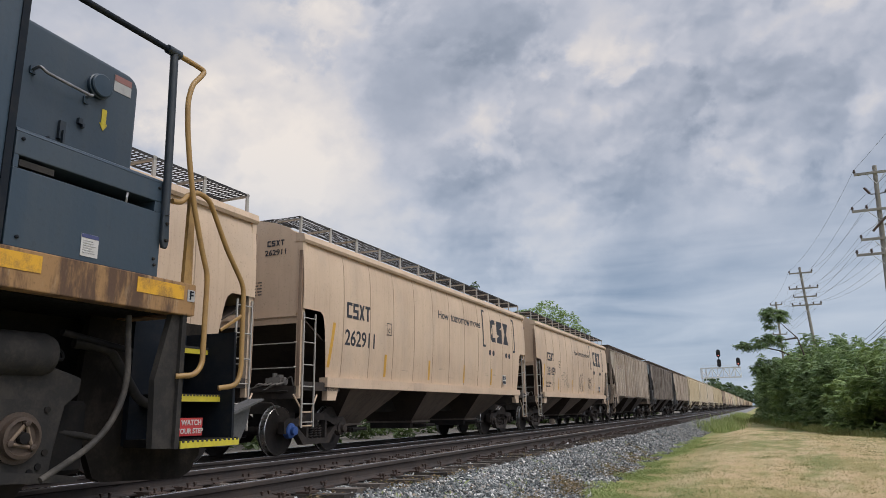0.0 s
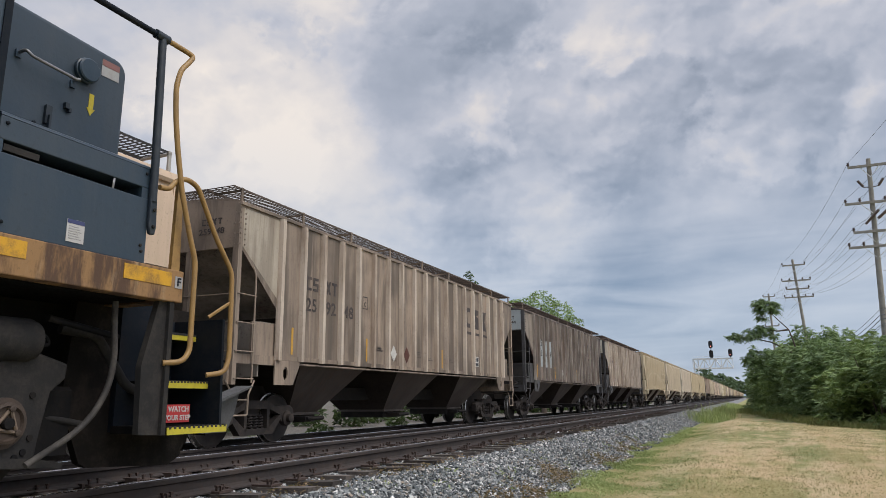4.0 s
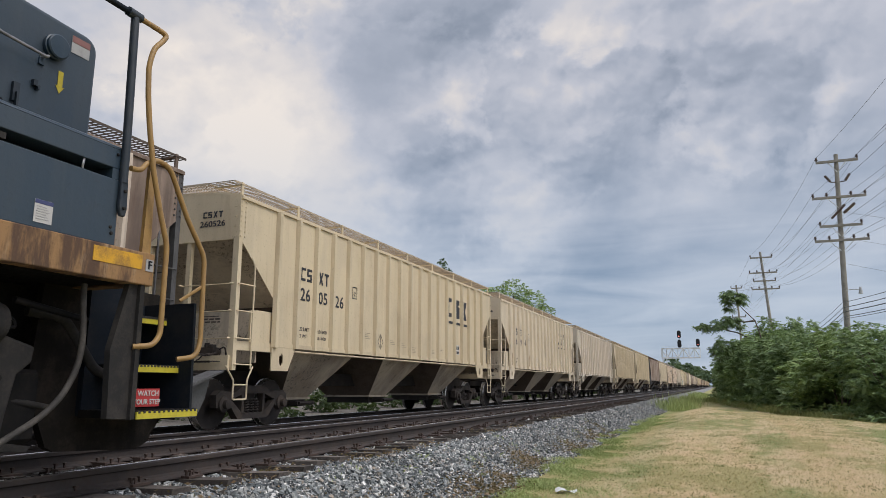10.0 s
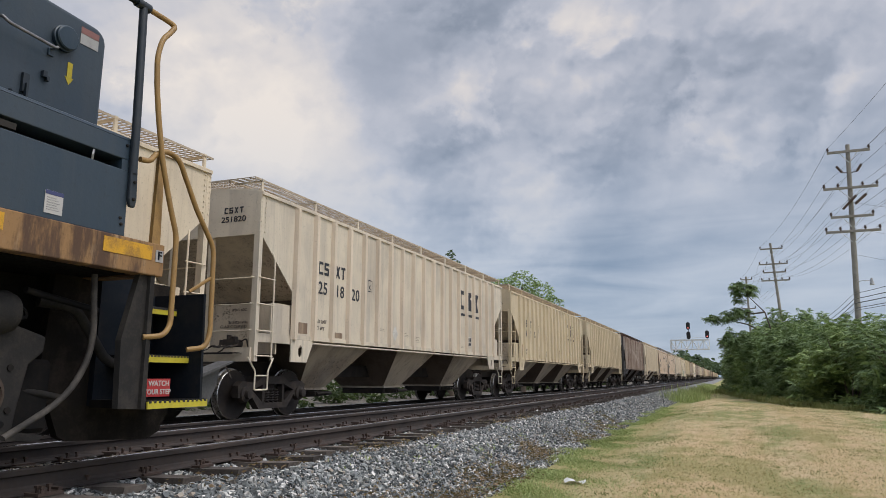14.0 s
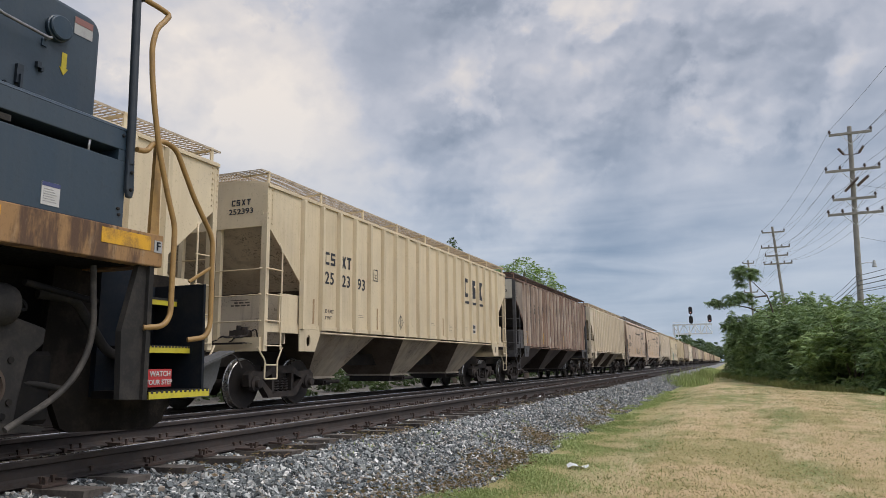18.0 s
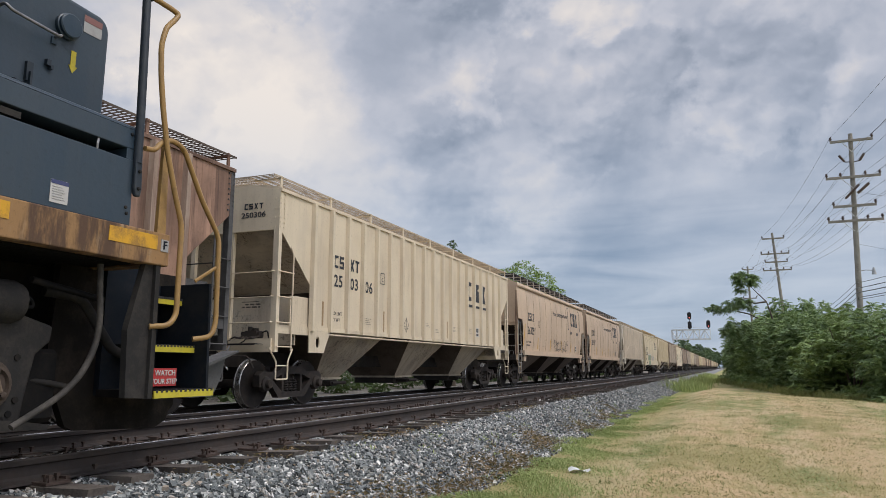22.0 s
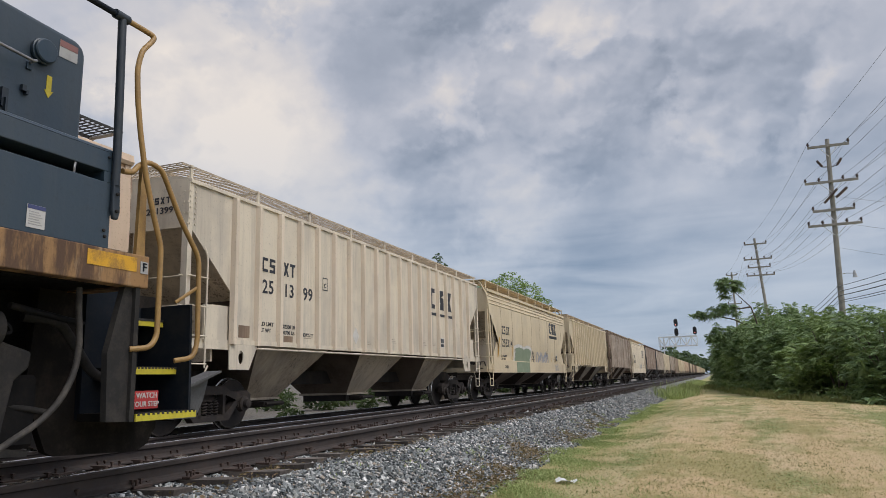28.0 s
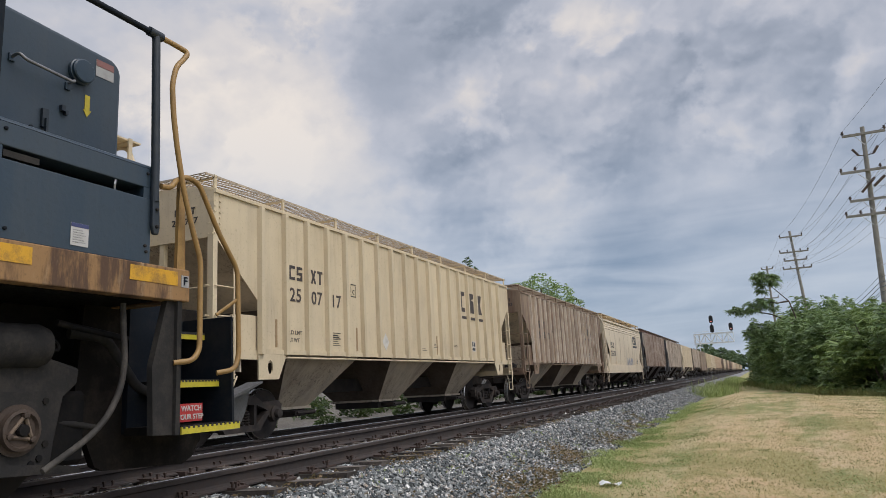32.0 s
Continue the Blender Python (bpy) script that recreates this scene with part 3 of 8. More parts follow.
def make_ground_mat():
    """Dry mown turf that gives way to gravel by the tracks and to rough green beyond."""
    m, nt, sh, co, info = base_mat("dry_lawn_and_gravel", 0.95, 0.0, "Object", 0.0)
    sep = nt.nodes.new("ShaderNodeSeparateXYZ")
    nt.links.new(co, sep.inputs[0])
    x, y = sep.outputs[0], sep.outputs[1]
    n1, n2, n3, n4 = grain(nt, co, 0.35, 5, 0.6, (1, 0.5, 1)), grain(nt, co, 2.2, 5, 0.65, (1, 0.6, 1)), grain(nt, co, 14, 4, 0.7), grain(nt, co, 55, 3, 0.7)
    straw = mixer(nt, ramp(nt, n2, 0.35, 0.7), (0.62, 0.475, 0.285), (0.50, 0.425, 0.215))
    straw = mixer(nt, ramp(nt, n3, 0.42, 0.7, 0, 0.6), straw, (0.66, 0.53, 0.34))
    green = mixer(nt, ramp(nt, n3, 0.35, 0.7), (0.18, 0.22, 0.07), (0.36, 0.36, 0.14))
    edge = ramp(nt, calc(nt, "ADD", x, calc(nt, "MULTIPLY", calc(nt, "SUBTRACT", n2, 0.5), 1.6)), -2.3, -0.9, 0.85, 0.0)
    far = ramp(nt, y, 36, 60, 0.0, 0.55)
    g = calc(nt, "ADD", calc(nt, "MAXIMUM", edge, far), calc(nt, "MULTIPLY", ramp(nt, calc(nt, "ADD", calc(nt, "MULTIPLY", n1, 0.65), calc(nt, "MULTIPLY", n2, 0.35)), 0.46, 0.56), 0.95))
    right = calc(nt, "MULTIPLY", ramp(nt, x, 1.6, 5.5), ramp(nt, n2, 0.38, 0.62, 0.15, 0.9))
    mown = ramp(nt, grain(nt, co, 1.3, 3, 0.5, (1, 0.03, 1)), 0.40, 0.62)
    lawn = mixer(nt, calc(nt, "MINIMUM", calc(nt, "ADD", g, right), 1.0), straw, green)
    lawn = mixer(nt, calc(nt, "MULTIPLY", mown, 0.30), lawn, (0.58, 0.38, 0.19))
    lawn = mixer(nt, ramp(nt, n4, 0.45, 0.70, 0.0, 0.5), lawn, (0.17, 0.14, 0.06))
    lawn = mixer(nt, ramp(nt, n3, 0.60, 0.72, 0.0, 0.45), lawn, (0.12, 0.13, 0.045))
    stones = mixer(nt, ramp(nt, n3, 0.3, 0.7), (0.11, 0.115, 0.12), (0.30, 0.30, 0.31))
    stones = mixer(nt, ramp(nt, n2, 0.5, 0.75, 0, 0.5), stones, (0.20, 0.15, 0.11))
    wild = mixer(nt, ramp(nt, n2, 0.4, 0.6), (0.05, 0.07, 0.03), (0.12, 0.11, 0.07))
    bed = ramp(nt, calc(nt, "ADD", x, calc(nt, "MULTIPLY", calc(nt, "SUBTRACT", n2, 0.5), 0.7)), -2.75, -2.55, 1.0, 0.0)
    c = mixer(nt, bed, lawn, stones)
    c = mixer(nt, ramp(nt, calc(nt, "ADD", x, calc(nt, "MULTIPLY", n2, 2.0)), -19.4, -16.2, 1.0, 0.0), c, wild)
    # oil and brake dust darken the ballast that the trains pass over
    under = calc(nt, "MULTIPLY", ramp(nt, x, -11.6, -11.0), ramp(nt, x, -4.75, -4.25, 1.0, 0.0))
    c = mixer(nt, calc(nt, "MULTIPLY", under, ramp(nt, n2, 0.3, 0.7, 0.75, 1.0)), c, (0.058, 0.053, 0.050))
    # trodden earth and rubble beyond the far track
    c = mixer(nt, ramp(nt, x, -11.6, -11.0, 0.85, 0.0), c, mixer(nt, ramp(nt, n3, 0.35, 0.65), (0.075, 0.066, 0.056), (0.20, 0.175, 0.145)))
    nt.links.new(c, sh.inputs["Base Color"])
    relief(nt, sh, calc(nt, "ADD", n3, n4), 0.9, 0.03)
    return m


ground = tagged(new("ground", sheet("ground", XS, YS, make_ground_mat())), "dry mown straw-coloured lawn running up to a gravel track bed", "ground", "", "structure")


# ---- the tracks ----
RAIL_TOP = plain("polished_rail_head", (0.62, 0.61, 0.60), 0.22, 1.0, (0.35, 0.31, 0.28), 0.5, 2.0, 0.0)
RAIL_RUST = plain("rusty_rail_web", (0.034, 0.027, 0.025), 0.85, 0.0, (0.066, 0.047, 0.038), 0.7, 2.5, 0.3)
TIE_WOOD = plain("weathered_tie_wood", (0.12, 0.10, 0.086), 0.9, 0.0, (0.035, 0.029, 0.026), 0.85, 5.0, 0.9, 0.4)
TIE_Y = []
PLATE = plain("rusty_tie_plate", (0.065, 0.043, 0.034), 0.85, 0.0, (0.05, 0.032, 0.026), 0.6, 6.0, 0.4)
RAIL_Y0, RAIL_Y1 = -40.0, 900.0


def rail_profile(x, top):
    """Outline of a rail with its foot, web and rounded head."""
    h = 0.17
    pts = [(-0.07, 0), (0.07, 0), (0.07, 0.012), (0.02, 0.03), (0.010, 0.05), (0.010, 0.115), (0.035, 0.128), (0.036, 0.158), (0.028, 0.17),
           (-0.028, 0.17), (-0.036, 0.158), (-0.035, 0.128), (-0.010, 0.115), (-0.010, 0.05), (-0.02, 0.03), (-0.07, 0.012)]
    return [(x + a, top - h + b) for a, b in pts]


def tie_geo():
    g = Geo()
    n = 7
    rng = random.Random(3)
    v = []
    for i in range(n):
        x = -1.3 + 2.6 * i / (n - 1)
        for y, z in ((-0.113, -0.16), (0.113, -0.16), (0.115, -0.006), (-0.113, 0.0)):
            v.append((x + 0.03 * rng.uniform(-1, 1), y + 0.014 * rng.uniform(-1, 1), z + 0.009 * rng.uniform(-1, 1)))
    f = [(i * 4 + j, i * 4 + (j + 1) % 4, (i + 1) * 4 + (j + 1) % 4, (i + 1) * 4 + j) for i in range(n - 1) for j in range(4)]
    return g.add(v, f + [(0, 1, 2, 3), (n * 4 - 4, n * 4 - 3, n * 4 - 2, n * 4 - 1)])


def fastening_geo():
    """A tie plate with its spikes and a rail anchor."""
    g = Geo().box(-0.18, 0.16, -0.095, 0.095, -0.006, 0.014)
    for x, y in ((-0.10, -0.05), (-0.10, 0.055), (0.10, 0.03), (0.145, -0.06), (0.10, -0.06)):
        g.box(x - 0.008, x + 0.008, y - 0.008, y + 0.008, 0.0, 0.045)
        g.box(x - 0.016, x + 0.013, y - 0.014, y + 0.014, 0.045, 0.062)
    return g.box(-0.10, 0.10, 0.10, 0.135, -0.03, 0.03)


def make_track(name, cx, top, label):
    track = thing(name, label, "railway track", "railway tracks", "structure")
    for s in (-1, 1):
        x = cx + s * 0.7525
        g = Geo().prism(rail_profile(x, top), RAIL_Y0, RAIL_Y1, "y")
        rail = part("rail", g, RAIL_RUST, track, "rusty rail with a polished head")
        head = Geo().prism([(x - 0.027, top), (x + 0.027, top), (x + 0.025, top + 0.004), (x - 0.025, top + 0.004)], RAIL_Y0, RAIL_Y1, "y")
        part("rail_head", head, RAIL_TOP, rail)
    rng = random.Random(int(-cx * 10))
    near = cx > -7
    y, k = (1.5 if near else 5.0), 0
    mesh, fm = shared("tie", TIE_WOOD, tie_geo), shared("tie_plate", PLATE, fastening_geo)
    last = 42.0 if near else 34.0
    while y < last:
        tie = part("tie", mesh, TIE_WOOD, track, at=pose(cx + rng.uniform(-0.12, 0.15), y, top - 0.172, 0, 0, rng.uniform(-2.2, 2.2)))
        if near:
            TIE_Y.append(y)
        for s in (-1, 1):
            if near or s > 0:
                part("tie_plate", fm, PLATE, tie, at=Matrix.Translation((s * 0.7525, 0, 0.004)) @ Matrix.Rotation(0 if s > 0 else math.pi, 4, "Z"))
        y += 0.52 + rng.uniform(-0.03, 0.03)
    far = Geo()
    while y < 260:
        far.box(cx - 1.3, cx + 1.3, y - 0.11, y + 0.11, top - 0.33, top - 0.172 + rng.uniform(-0.01, 0.004))
        y += 0.52
    tagged(part("far_ties", far, TIE_WOOD, track), kind="stuff")
    return track


make_track("track_near", NEAR_X, 0.0, "railway track with rusty rails on weathered wooden ties")
make_track("track_far", FAR_X, FAR_Z, "second railway track carrying the passing freight train")


# ---- the freight train: covered hopper cars ----
def ladder_geo(y0, y1, zs, x=0.0, rail_z=None, r=0.012):
    g = Geo()
    a, b = rail_z or (zs[0] - 0.1, zs[-1] + 0.1)
    for y in (y0, y1):
        g.box(x - 0.012, x + 0.012, y - 0.015, y + 0.015, a, b)
    for z in zs:
        g.tube([(x, y0, z), (x, y1, z)], r, 6)
    return g


def hung_ladder_geo(s):
    """Rungs from the corner post to one upright, which bends in at its top."""
    g = Geo().tube(bend([(1.61, -0.2 * s, 1.08), (1.61, -0.2 * s, 2.92), (1.58, -0.17 * s, 3.04), (1.56, -0.15 * s, 3.10)], 0.06), 0.017, 7)
    for z in (1.15, 1.60, 2.08, 2.56):
        g.tube([(1.59, 0.24 * s, z), (1.61, 0.2 * s, z), (1.61, -0.24 * s, z)], 0.013, 6)
    return g


def truck_frame_geo(s):
    """Cast side frame of a freight truck, on side s."""
    g = Geo()
    x0, x1 = (0.93, 1.07)
    # upper chord, lower chord, columns: an open frame
    upper = [(-1.10, 0.62), (-0.98, 0.70), (-0.55, 0.67), (-0.33, 0.79), (0.33, 0.79), (0.55, 0.67), (0.98, 0.70), (1.10, 0.62), (1.08, 0.40), (0.72, 0.40), (0.70, 0.52), (0.34, 0.64), (-0.34, 0.64), (-0.70, 0.52), (-0.72, 0.40), (-1.08, 0.40)]
    g.prism(upper, x0 * s, x1 * s)
    g.prism([(-0.78, 0.52), (-0.66, 0.52), (-0.34, 0.29), (0.34, 0.29), (0.66, 0.52), (0.78, 0.52), (0.46, 0.18), (-0.46, 0.18)], x0 * s, x1 * s)
    for y in (-0.36, 0.29):
        g.box(x0 * s, x1 * s, y, y + 0.07, 0.24, 0.68)
    return g


def spring_geo(s):
    g = Geo()
    for y in (-0.15, 0.0, 0.15):
        pts = [(1.0 * s + 0.055 * math.cos(a), y + 0.055 * math.sin(a), 0.29 + 0.24 * a / (2 * math.pi * 5)) for a in (2 * math.pi * 5 * i / 50 for i in range(51))]
        g.tube(pts, 0.016, 5)
    return g


def wheelset_geo():
    g = Geo()
    for s in (-1, 1):
        prof = [(0.795, 0.12), (0.80, 0.30), (0.812, 0.36), (0.812, 0.445), (0.80, 0.457), (0.705, 0.462), (0.70, 0.485), (0.675, 0.483), (0.672, 0.36), (0.70, 0.30), (0.68, 0.12)]
        g.disc([(x * s, r) for x, r in prof], 36)
    return g.tube([(-0.95, 0, 0), (0.95, 0, 0)], 0.085, 14)


def wheel_mesh():
    """Wheelset mesh whose running faces are polished."""
    fresh = ("wheelset", STEEL_DARK.name) not in SHARED
    me = shared("wheelset", STEEL_DARK, wheelset_geo, 35)
    if fresh:
        me.materials.append(TREAD)
        for p in me.polygons:
            c = p.center
            if math.hypot(c.y, c.z) > 0.435 and 0.70 < abs(c.x) < 0.81:
                p.material_index = 1
    return me


def truck_parts(car, y, level=2):
    """A truck under a car: bolster, side frames, springs, bearings, two wheelsets."""
    truck = part("truck", shared("truck", TRUCK, lambda: Geo().box(-0.95, 0.95, -0.19, 0.19, 0.42, 0.66).box(-0.35, 0.35, -0.25, 0.25, 0.62, 0.80)), TRUCK, car,
                 "cast iron truck with dusty side frames", at=pose(0, y, 0))
    for s in (-1, 1):
        part("side_frame", shared("side_frame_%d" % s, TRUCK, lambda: truck_frame_geo(s)), TRUCK, truck)
        if level > 1 and s > 0:
            part("spring", shared("spring", TRUCK, lambda: spring_geo(1), 60), TRUCK, truck)
        if s > 0:
            for a in (-0.89, 0.89):
                part("bearing_cap", shared("bearing_cap", TRUCK, lambda: Geo().disc([(1.0, 0.15), (1.10, 0.14), (1.12, 0.085), (1.19, 0.08), (1.20, 0.04)], 16), 40), TRUCK, truck, at=pose(0, a, 0.457))
    for a in (-0.89, 0.89):
        w = part("wheelset", wheel_mesh(), STEEL_DARK, truck, "steel wheelset with bright treads", at=pose(0, a, 0.457))
        WHEELS.append((w, a))
    return truck


WHEELS = []


def hopper_bay_geo(pitch, z_top=1.55, z_bot=0.52, x_top=1.50, x_bot=0.64):
    """One discharge bay: a tapered chute whose end sheets climb to a ridge between the bays."""
    g = Geo()
    b, mid, ridge = 0.52, pitch * 0.32, z_top + 0.78
    v = [(-x_top, -mid, z_top), (x_top, -mid, z_top), (x_top, mid, z_top), (-x_top, mid, z_top), (-x_bot, -b, z_bot), (x_bot, -b, z_bot), (x_bot, b, z_bot), (-x_bot, b, z_bot)]
    g.add(v, [(0, 1, 5, 4), (1, 2, 6, 5), (2, 3, 7, 6), (3, 0, 4, 7), (4, 5, 6, 7)])
    for k in (-1, 1):
        g.add([(-x_top, k * mid, z_top), (x_top, k * mid, z_top), (x_top, k * pitch * 0.5, ridge), (-x_top, k * pitch * 0.5, ridge)], [(0, 1, 2, 3)])
    g.box(-x_bot - 0.06, x_bot + 0.06, -b - 0.06, b + 0.06, z_bot - 0.03, z_bot + 0.02)
    return g


def bay_mesh(key, under, end_shade, pitch, z_top=1.55):
    """Side sheets in underside paint; end sheets darkened to paint in the gaps' shade."""
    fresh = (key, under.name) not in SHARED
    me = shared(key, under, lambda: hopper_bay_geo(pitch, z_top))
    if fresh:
        me.materials.append(end_shade)
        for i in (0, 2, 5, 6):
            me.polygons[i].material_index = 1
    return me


def outlet_geo():
    g = Geo().box(-0.62, 0.62, -0.50, 0.50, 0.34, 0.50)
    g.box(0.62, 0.95, -0.34, 0.34, 0.38, 0.46)
    return g.tube([(0.97, -0.30, 0.42), (0.97, 0.30, 0.42)], 0.03, 8)


def walkway_geo(L, x0, x1, z, step=0.085):
    """Roof walkway of thin open grating between two edge strips."""
    g = Geo()
    n = int(2 * L / step)
    for i in range(n + 1):
        y = -L + 2 * L * i / n
        g.box(x0, x1, y - 0.010, y + 0.010, z - 0.012, z)
    for k in range(5):
        x = x0 + (x1 - x0) * k / 4
        h = 0.030 if k in (0, 4) else 0.010
        g.box(x - 0.008, x + 0.008, -L, L, z - h, z + 0.004)
    return g


def bracket_geo(x0, x1, z0, z1):
    g = Geo().box(x1 - 0.03, x1, -0.03, 0.03, z0, z1)
    return g.box(x0, x1, -0.03, 0.03, z1 - 0.06, z1 - 0.03)


def coupler_geo(s):
    g = Geo().box(-0.09, 0.09, 0.0, 0.45 * s, 0.78, 0.94)
    g.prism([(-0.16, 0.40 * s), (0.05, 0.36 * s), (0.17, 0.46 * s), (0.16, 0.66 * s), (0.04, 0.72 * s), (-0.02, 0.58 * s), (-0.15, 0.62 * s)], 0.70, 1.00, "z")
    return g


def roof_geo(L, w=1.60, z=4.16, rise=0.16):
    g = Geo()
    prof = [(-w, z - 0.02)] + [(w * math.sin(a), z + rise * math.cos(a) ** 1.2) for a in (radians(d) for d in range(-85, 86, 17))] + [(w, z - 0.02)]
    g.grid([[(x, y, zz) for x, zz in prof] for y in (-L, L)])
    g.add([(x, -L, zz) for x, zz in prof], [tuple(range(len(prof)))])
    return g.add([(x, L, zz) for x, zz in prof], [tuple(range(len(prof)))])


def common_gear(car, L, paint, kind, level):
    """Frame, trucks, couplers, ladders and roof gear that all the cars have."""
    part("centre_sill", shared("centre_sill_%g" % L, STEEL_DARK, lambda: Geo().box(-0.33, 0.33, -L - 0.1, L + 0.1, 0.78, 1.08)), STEEL_DARK, car)
    for s in (-1, 1):
        truck_parts(car, s * (L - 1.36), level)
        part("coupler", shared("coupler_%d_%g" % (s, L), TRUCK, lambda: coupler_geo(s)), TRUCK, car, at=pose(0, s * (L + 0.05), 0))
    if level < 2:
        return
    for s in (-1, 1):
        if kind == "round":
            part("side_ladder", shared("round_ladder", SILVER, lambda: ladder_geo(-0.19, 0.19, [0.62, 0.95, 1.27, 1.67, 2.09, 2.55], 1.60)), SILVER, car, "silver side ladder", at=pose(0, s * (L - 0.24), 0))
        else:
            part("side_ladder", shared("side_ladder_%d" % s, paint, lambda: hung_ladder_geo(s)), paint, car, at=pose(0, s * (L - 0.26), 0))
        part("end_ladder", shared("end_ladder", paint, lambda: ladder_geo(-0.2, 0.2, [1.2, 1.55, 1.9, 2.25, 2.6, 2.95, 3.3, 3.65, 4.0], 0.0)), paint, car, at=pose(-1.28, s * (L + 0.06), 0, 0, 0, 90))
        for z in (1.62, 2.08) if kind == "round" else (1.60, 2.08, 2.56):
            part("end_grab", shared("end_grab", SILVER if kind == "round" else paint, lambda: Geo().tube(bend([(-0.53, -0.06, 0), (-0.53, 0.06, 0), (0.58, 0.06, 0), (0.58, -0.06, 0)], 0.03), 0.013, 6)), paint, car, at=pose(0.92, s * (L + 0.04), z))
        part("sill_step", shared("sill_step", paint, lambda: Geo().tube(bend([(1.55, -0.40, 1.12), (1.57, -0.19, 0.88), (1.57, -0.19, 0.55), (1.57, 0.19, 0.55), (1.57, 0.19, 0.88), (1.55, 0.36, 1.12)], 0.04), 0.016, 6).tube([(1.57, -0.19, 0.80), (1.57, 0.19, 0.80)], 0.014, 6)), paint, car, at=pose(0, s * (L - 0.25), 0))
        part("end_platform", shared("end_platform", STEEL_DARK, lambda: walkway_geo(1.35, -0.13, 0.13, 1.2, 0.1)), STEEL_DARK, car, at=pose(0, s * (L + 0.18), 0, 0, 0, 90))
        part("uncoupling_lever", shared("uncoupling_lever_%d" % s, TRUCK, lambda: Geo().tube(bend([(0.1, 0.3 * s, 1.0), (0.7, 0.32 * s, 0.98), (1.2, 0.30 * s, 0.98), (1.35, 0.30 * s, 0.75)], 0.08), 0.014, 6)), TRUCK, car, at=pose(0, s * L, 0))
    def valve_geo():
        g = Geo().box(-0.13, 0.13, -0.08, 0.08, -0.10, 0.05).box(-0.24, -0.13, -0.05, 0.05, -0.05, 0.04)
        g.disc([(-0.02, 0.075), (0.06, 0.075), (0.08, 0.05)], 12, (0.13, 0, -0.03))
        return g.tube([(-0.05, -0.02, 0.05), (-0.05, -0.02, 0.13)], 0.045, 9).tube([(0.06, 0.0, 0.05), (0.06, 0.0, 0.10)], 0.06, 9)
    def valve_pipe_geo():
        g = Geo()
        for k in range(4):
            x = -0.20 + 0.13 * k
            g.tube(bend([(x, -0.05, -0.05), (x - 0.06, -0.14 - 0.03 * k, -0.10), (x - 0.35 + 0.1 * k, -0.16, -0.16 + 0.10 * (k % 2)), (x - 0.55, -0.10, -0.26)], 0.07), 0.013 + 0.004 * (k % 2), 6)
        return g.tube(bend([(0.18, 0, 0.0), (0.36, -0.05, 0.06), (0.42, -0.05, -0.18)], 0.06), 0.014, 6)
    iron = VALVE if kind == "round" else TRUCK
    valve = part("brake_valve", shared("brake_valve", iron, valve_geo, 40), iron, car, "dusty brake valve on the end platform" if kind == "round" else "dark brake valve on the end sill", at=pose(1.0, -L + 0.10, 1.40))
    part("valve_pipe", shared("valve_pipe", iron, valve_pipe_geo, 50), iron, valve)
    part("brake_wheel", shared("brake_wheel", TRUCK, lambda: Geo().tube([(0.28 * math.cos(a), 0, 0.28 * math.sin(a)) for a in (math.pi * i / 9 for i in range(19))], 0.016, 6).box(-0.27, 0.27, -0.01, 0.01, -0.015, 0.015).box(-0.015, 0.015, -0.01, 0.01, -0.27, 0.27)), TRUCK, car, at=pose(-0.7, L + 0.22, 2.3))
    part("air_tank", shared("air_tank", TRUCK, lambda: Geo().tube([(-0.5, 0, 0), (0.5, 0, 0)], 0.2, 14), 50), TRUCK, car, at=pose(0.2, L - 0.75, 1.45))


def ribbed_side(L):
    y1 = L - 1.18
    return [(-L, 4.14), (L, 4.14), (L, 3.40), (y1, 2.35), (y1, 1.55), (-y1, 1.55), (-y1, 2.35), (-L, 3.40)]


def holed_plate(g, pts, c, ry, rz, x0, x1):
    """A plate with an oval hole right through it."""
    turns = [2 * math.pi * i / 16 for i in range(16)] + [math.atan2(z - c[1], y - c[0]) % (2 * math.pi) for y, z in pts]
    inner, outer = [], []
    for a in sorted(turns):
        dy, dz = math.cos(a), math.sin(a)
        best = 9.0
        for (ya, za), (yb, zb) in zip(pts, pts[1:] + pts[:1]):
            det = dy * (za - zb) - dz * (ya - yb)
            if abs(det) > 1e-9:
                t = ((ya - c[0]) * (za - zb) - (za - c[1]) * (ya - yb)) / det
                u = (dy * (za - c[1]) - dz * (ya - c[0])) / det
                if t > 0 and -1e-6 <= u <= 1 + 1e-6:
                    best = min(best, t)
        outer.append((c[0] + dy * best, c[1] + dz * best))
        inner.append((c[0] + ry * dy, c[1] + rz * dz))
    n = len(outer)
    verts = [(x, y, z) for x in (x0, x1) for loop in (outer, inner) for y, z in loop]
    faces = []
    for i in range(n):
        j = (i + 1) % n
        faces += [(i, n + i, n + j, j), (2 * n + i, 2 * n + j, 3 * n + j, 3 * n + i), (i, j, 2 * n + j, 2 * n + i), (n + i, 3 * n + i, 3 * n + j, n + j)]
    return g.add(verts, faces)


def rib_geo():
    g = Geo()
    w, d = 0.044, 0.085
    ring = lambda z, k: [(1.575, -w - 0.026, z), (1.575 + d * k, -w, z), (1.575 + d * k, w, z), (1.575, w + 0.026, z)]
    rows = [ring(1.49, 1), ring(1.66, 1), ring(4.02, 1), ring(4.10, 0.9)]
    for a, b in zip(rows, rows[1:]):
        g.add(a + b, [(i, i + 1, i + 5, i + 4) for i in range(3)])
    return g.add(rows[0] + rows[-1], [(0, 1, 2, 3), (4, 5, 6, 7)])


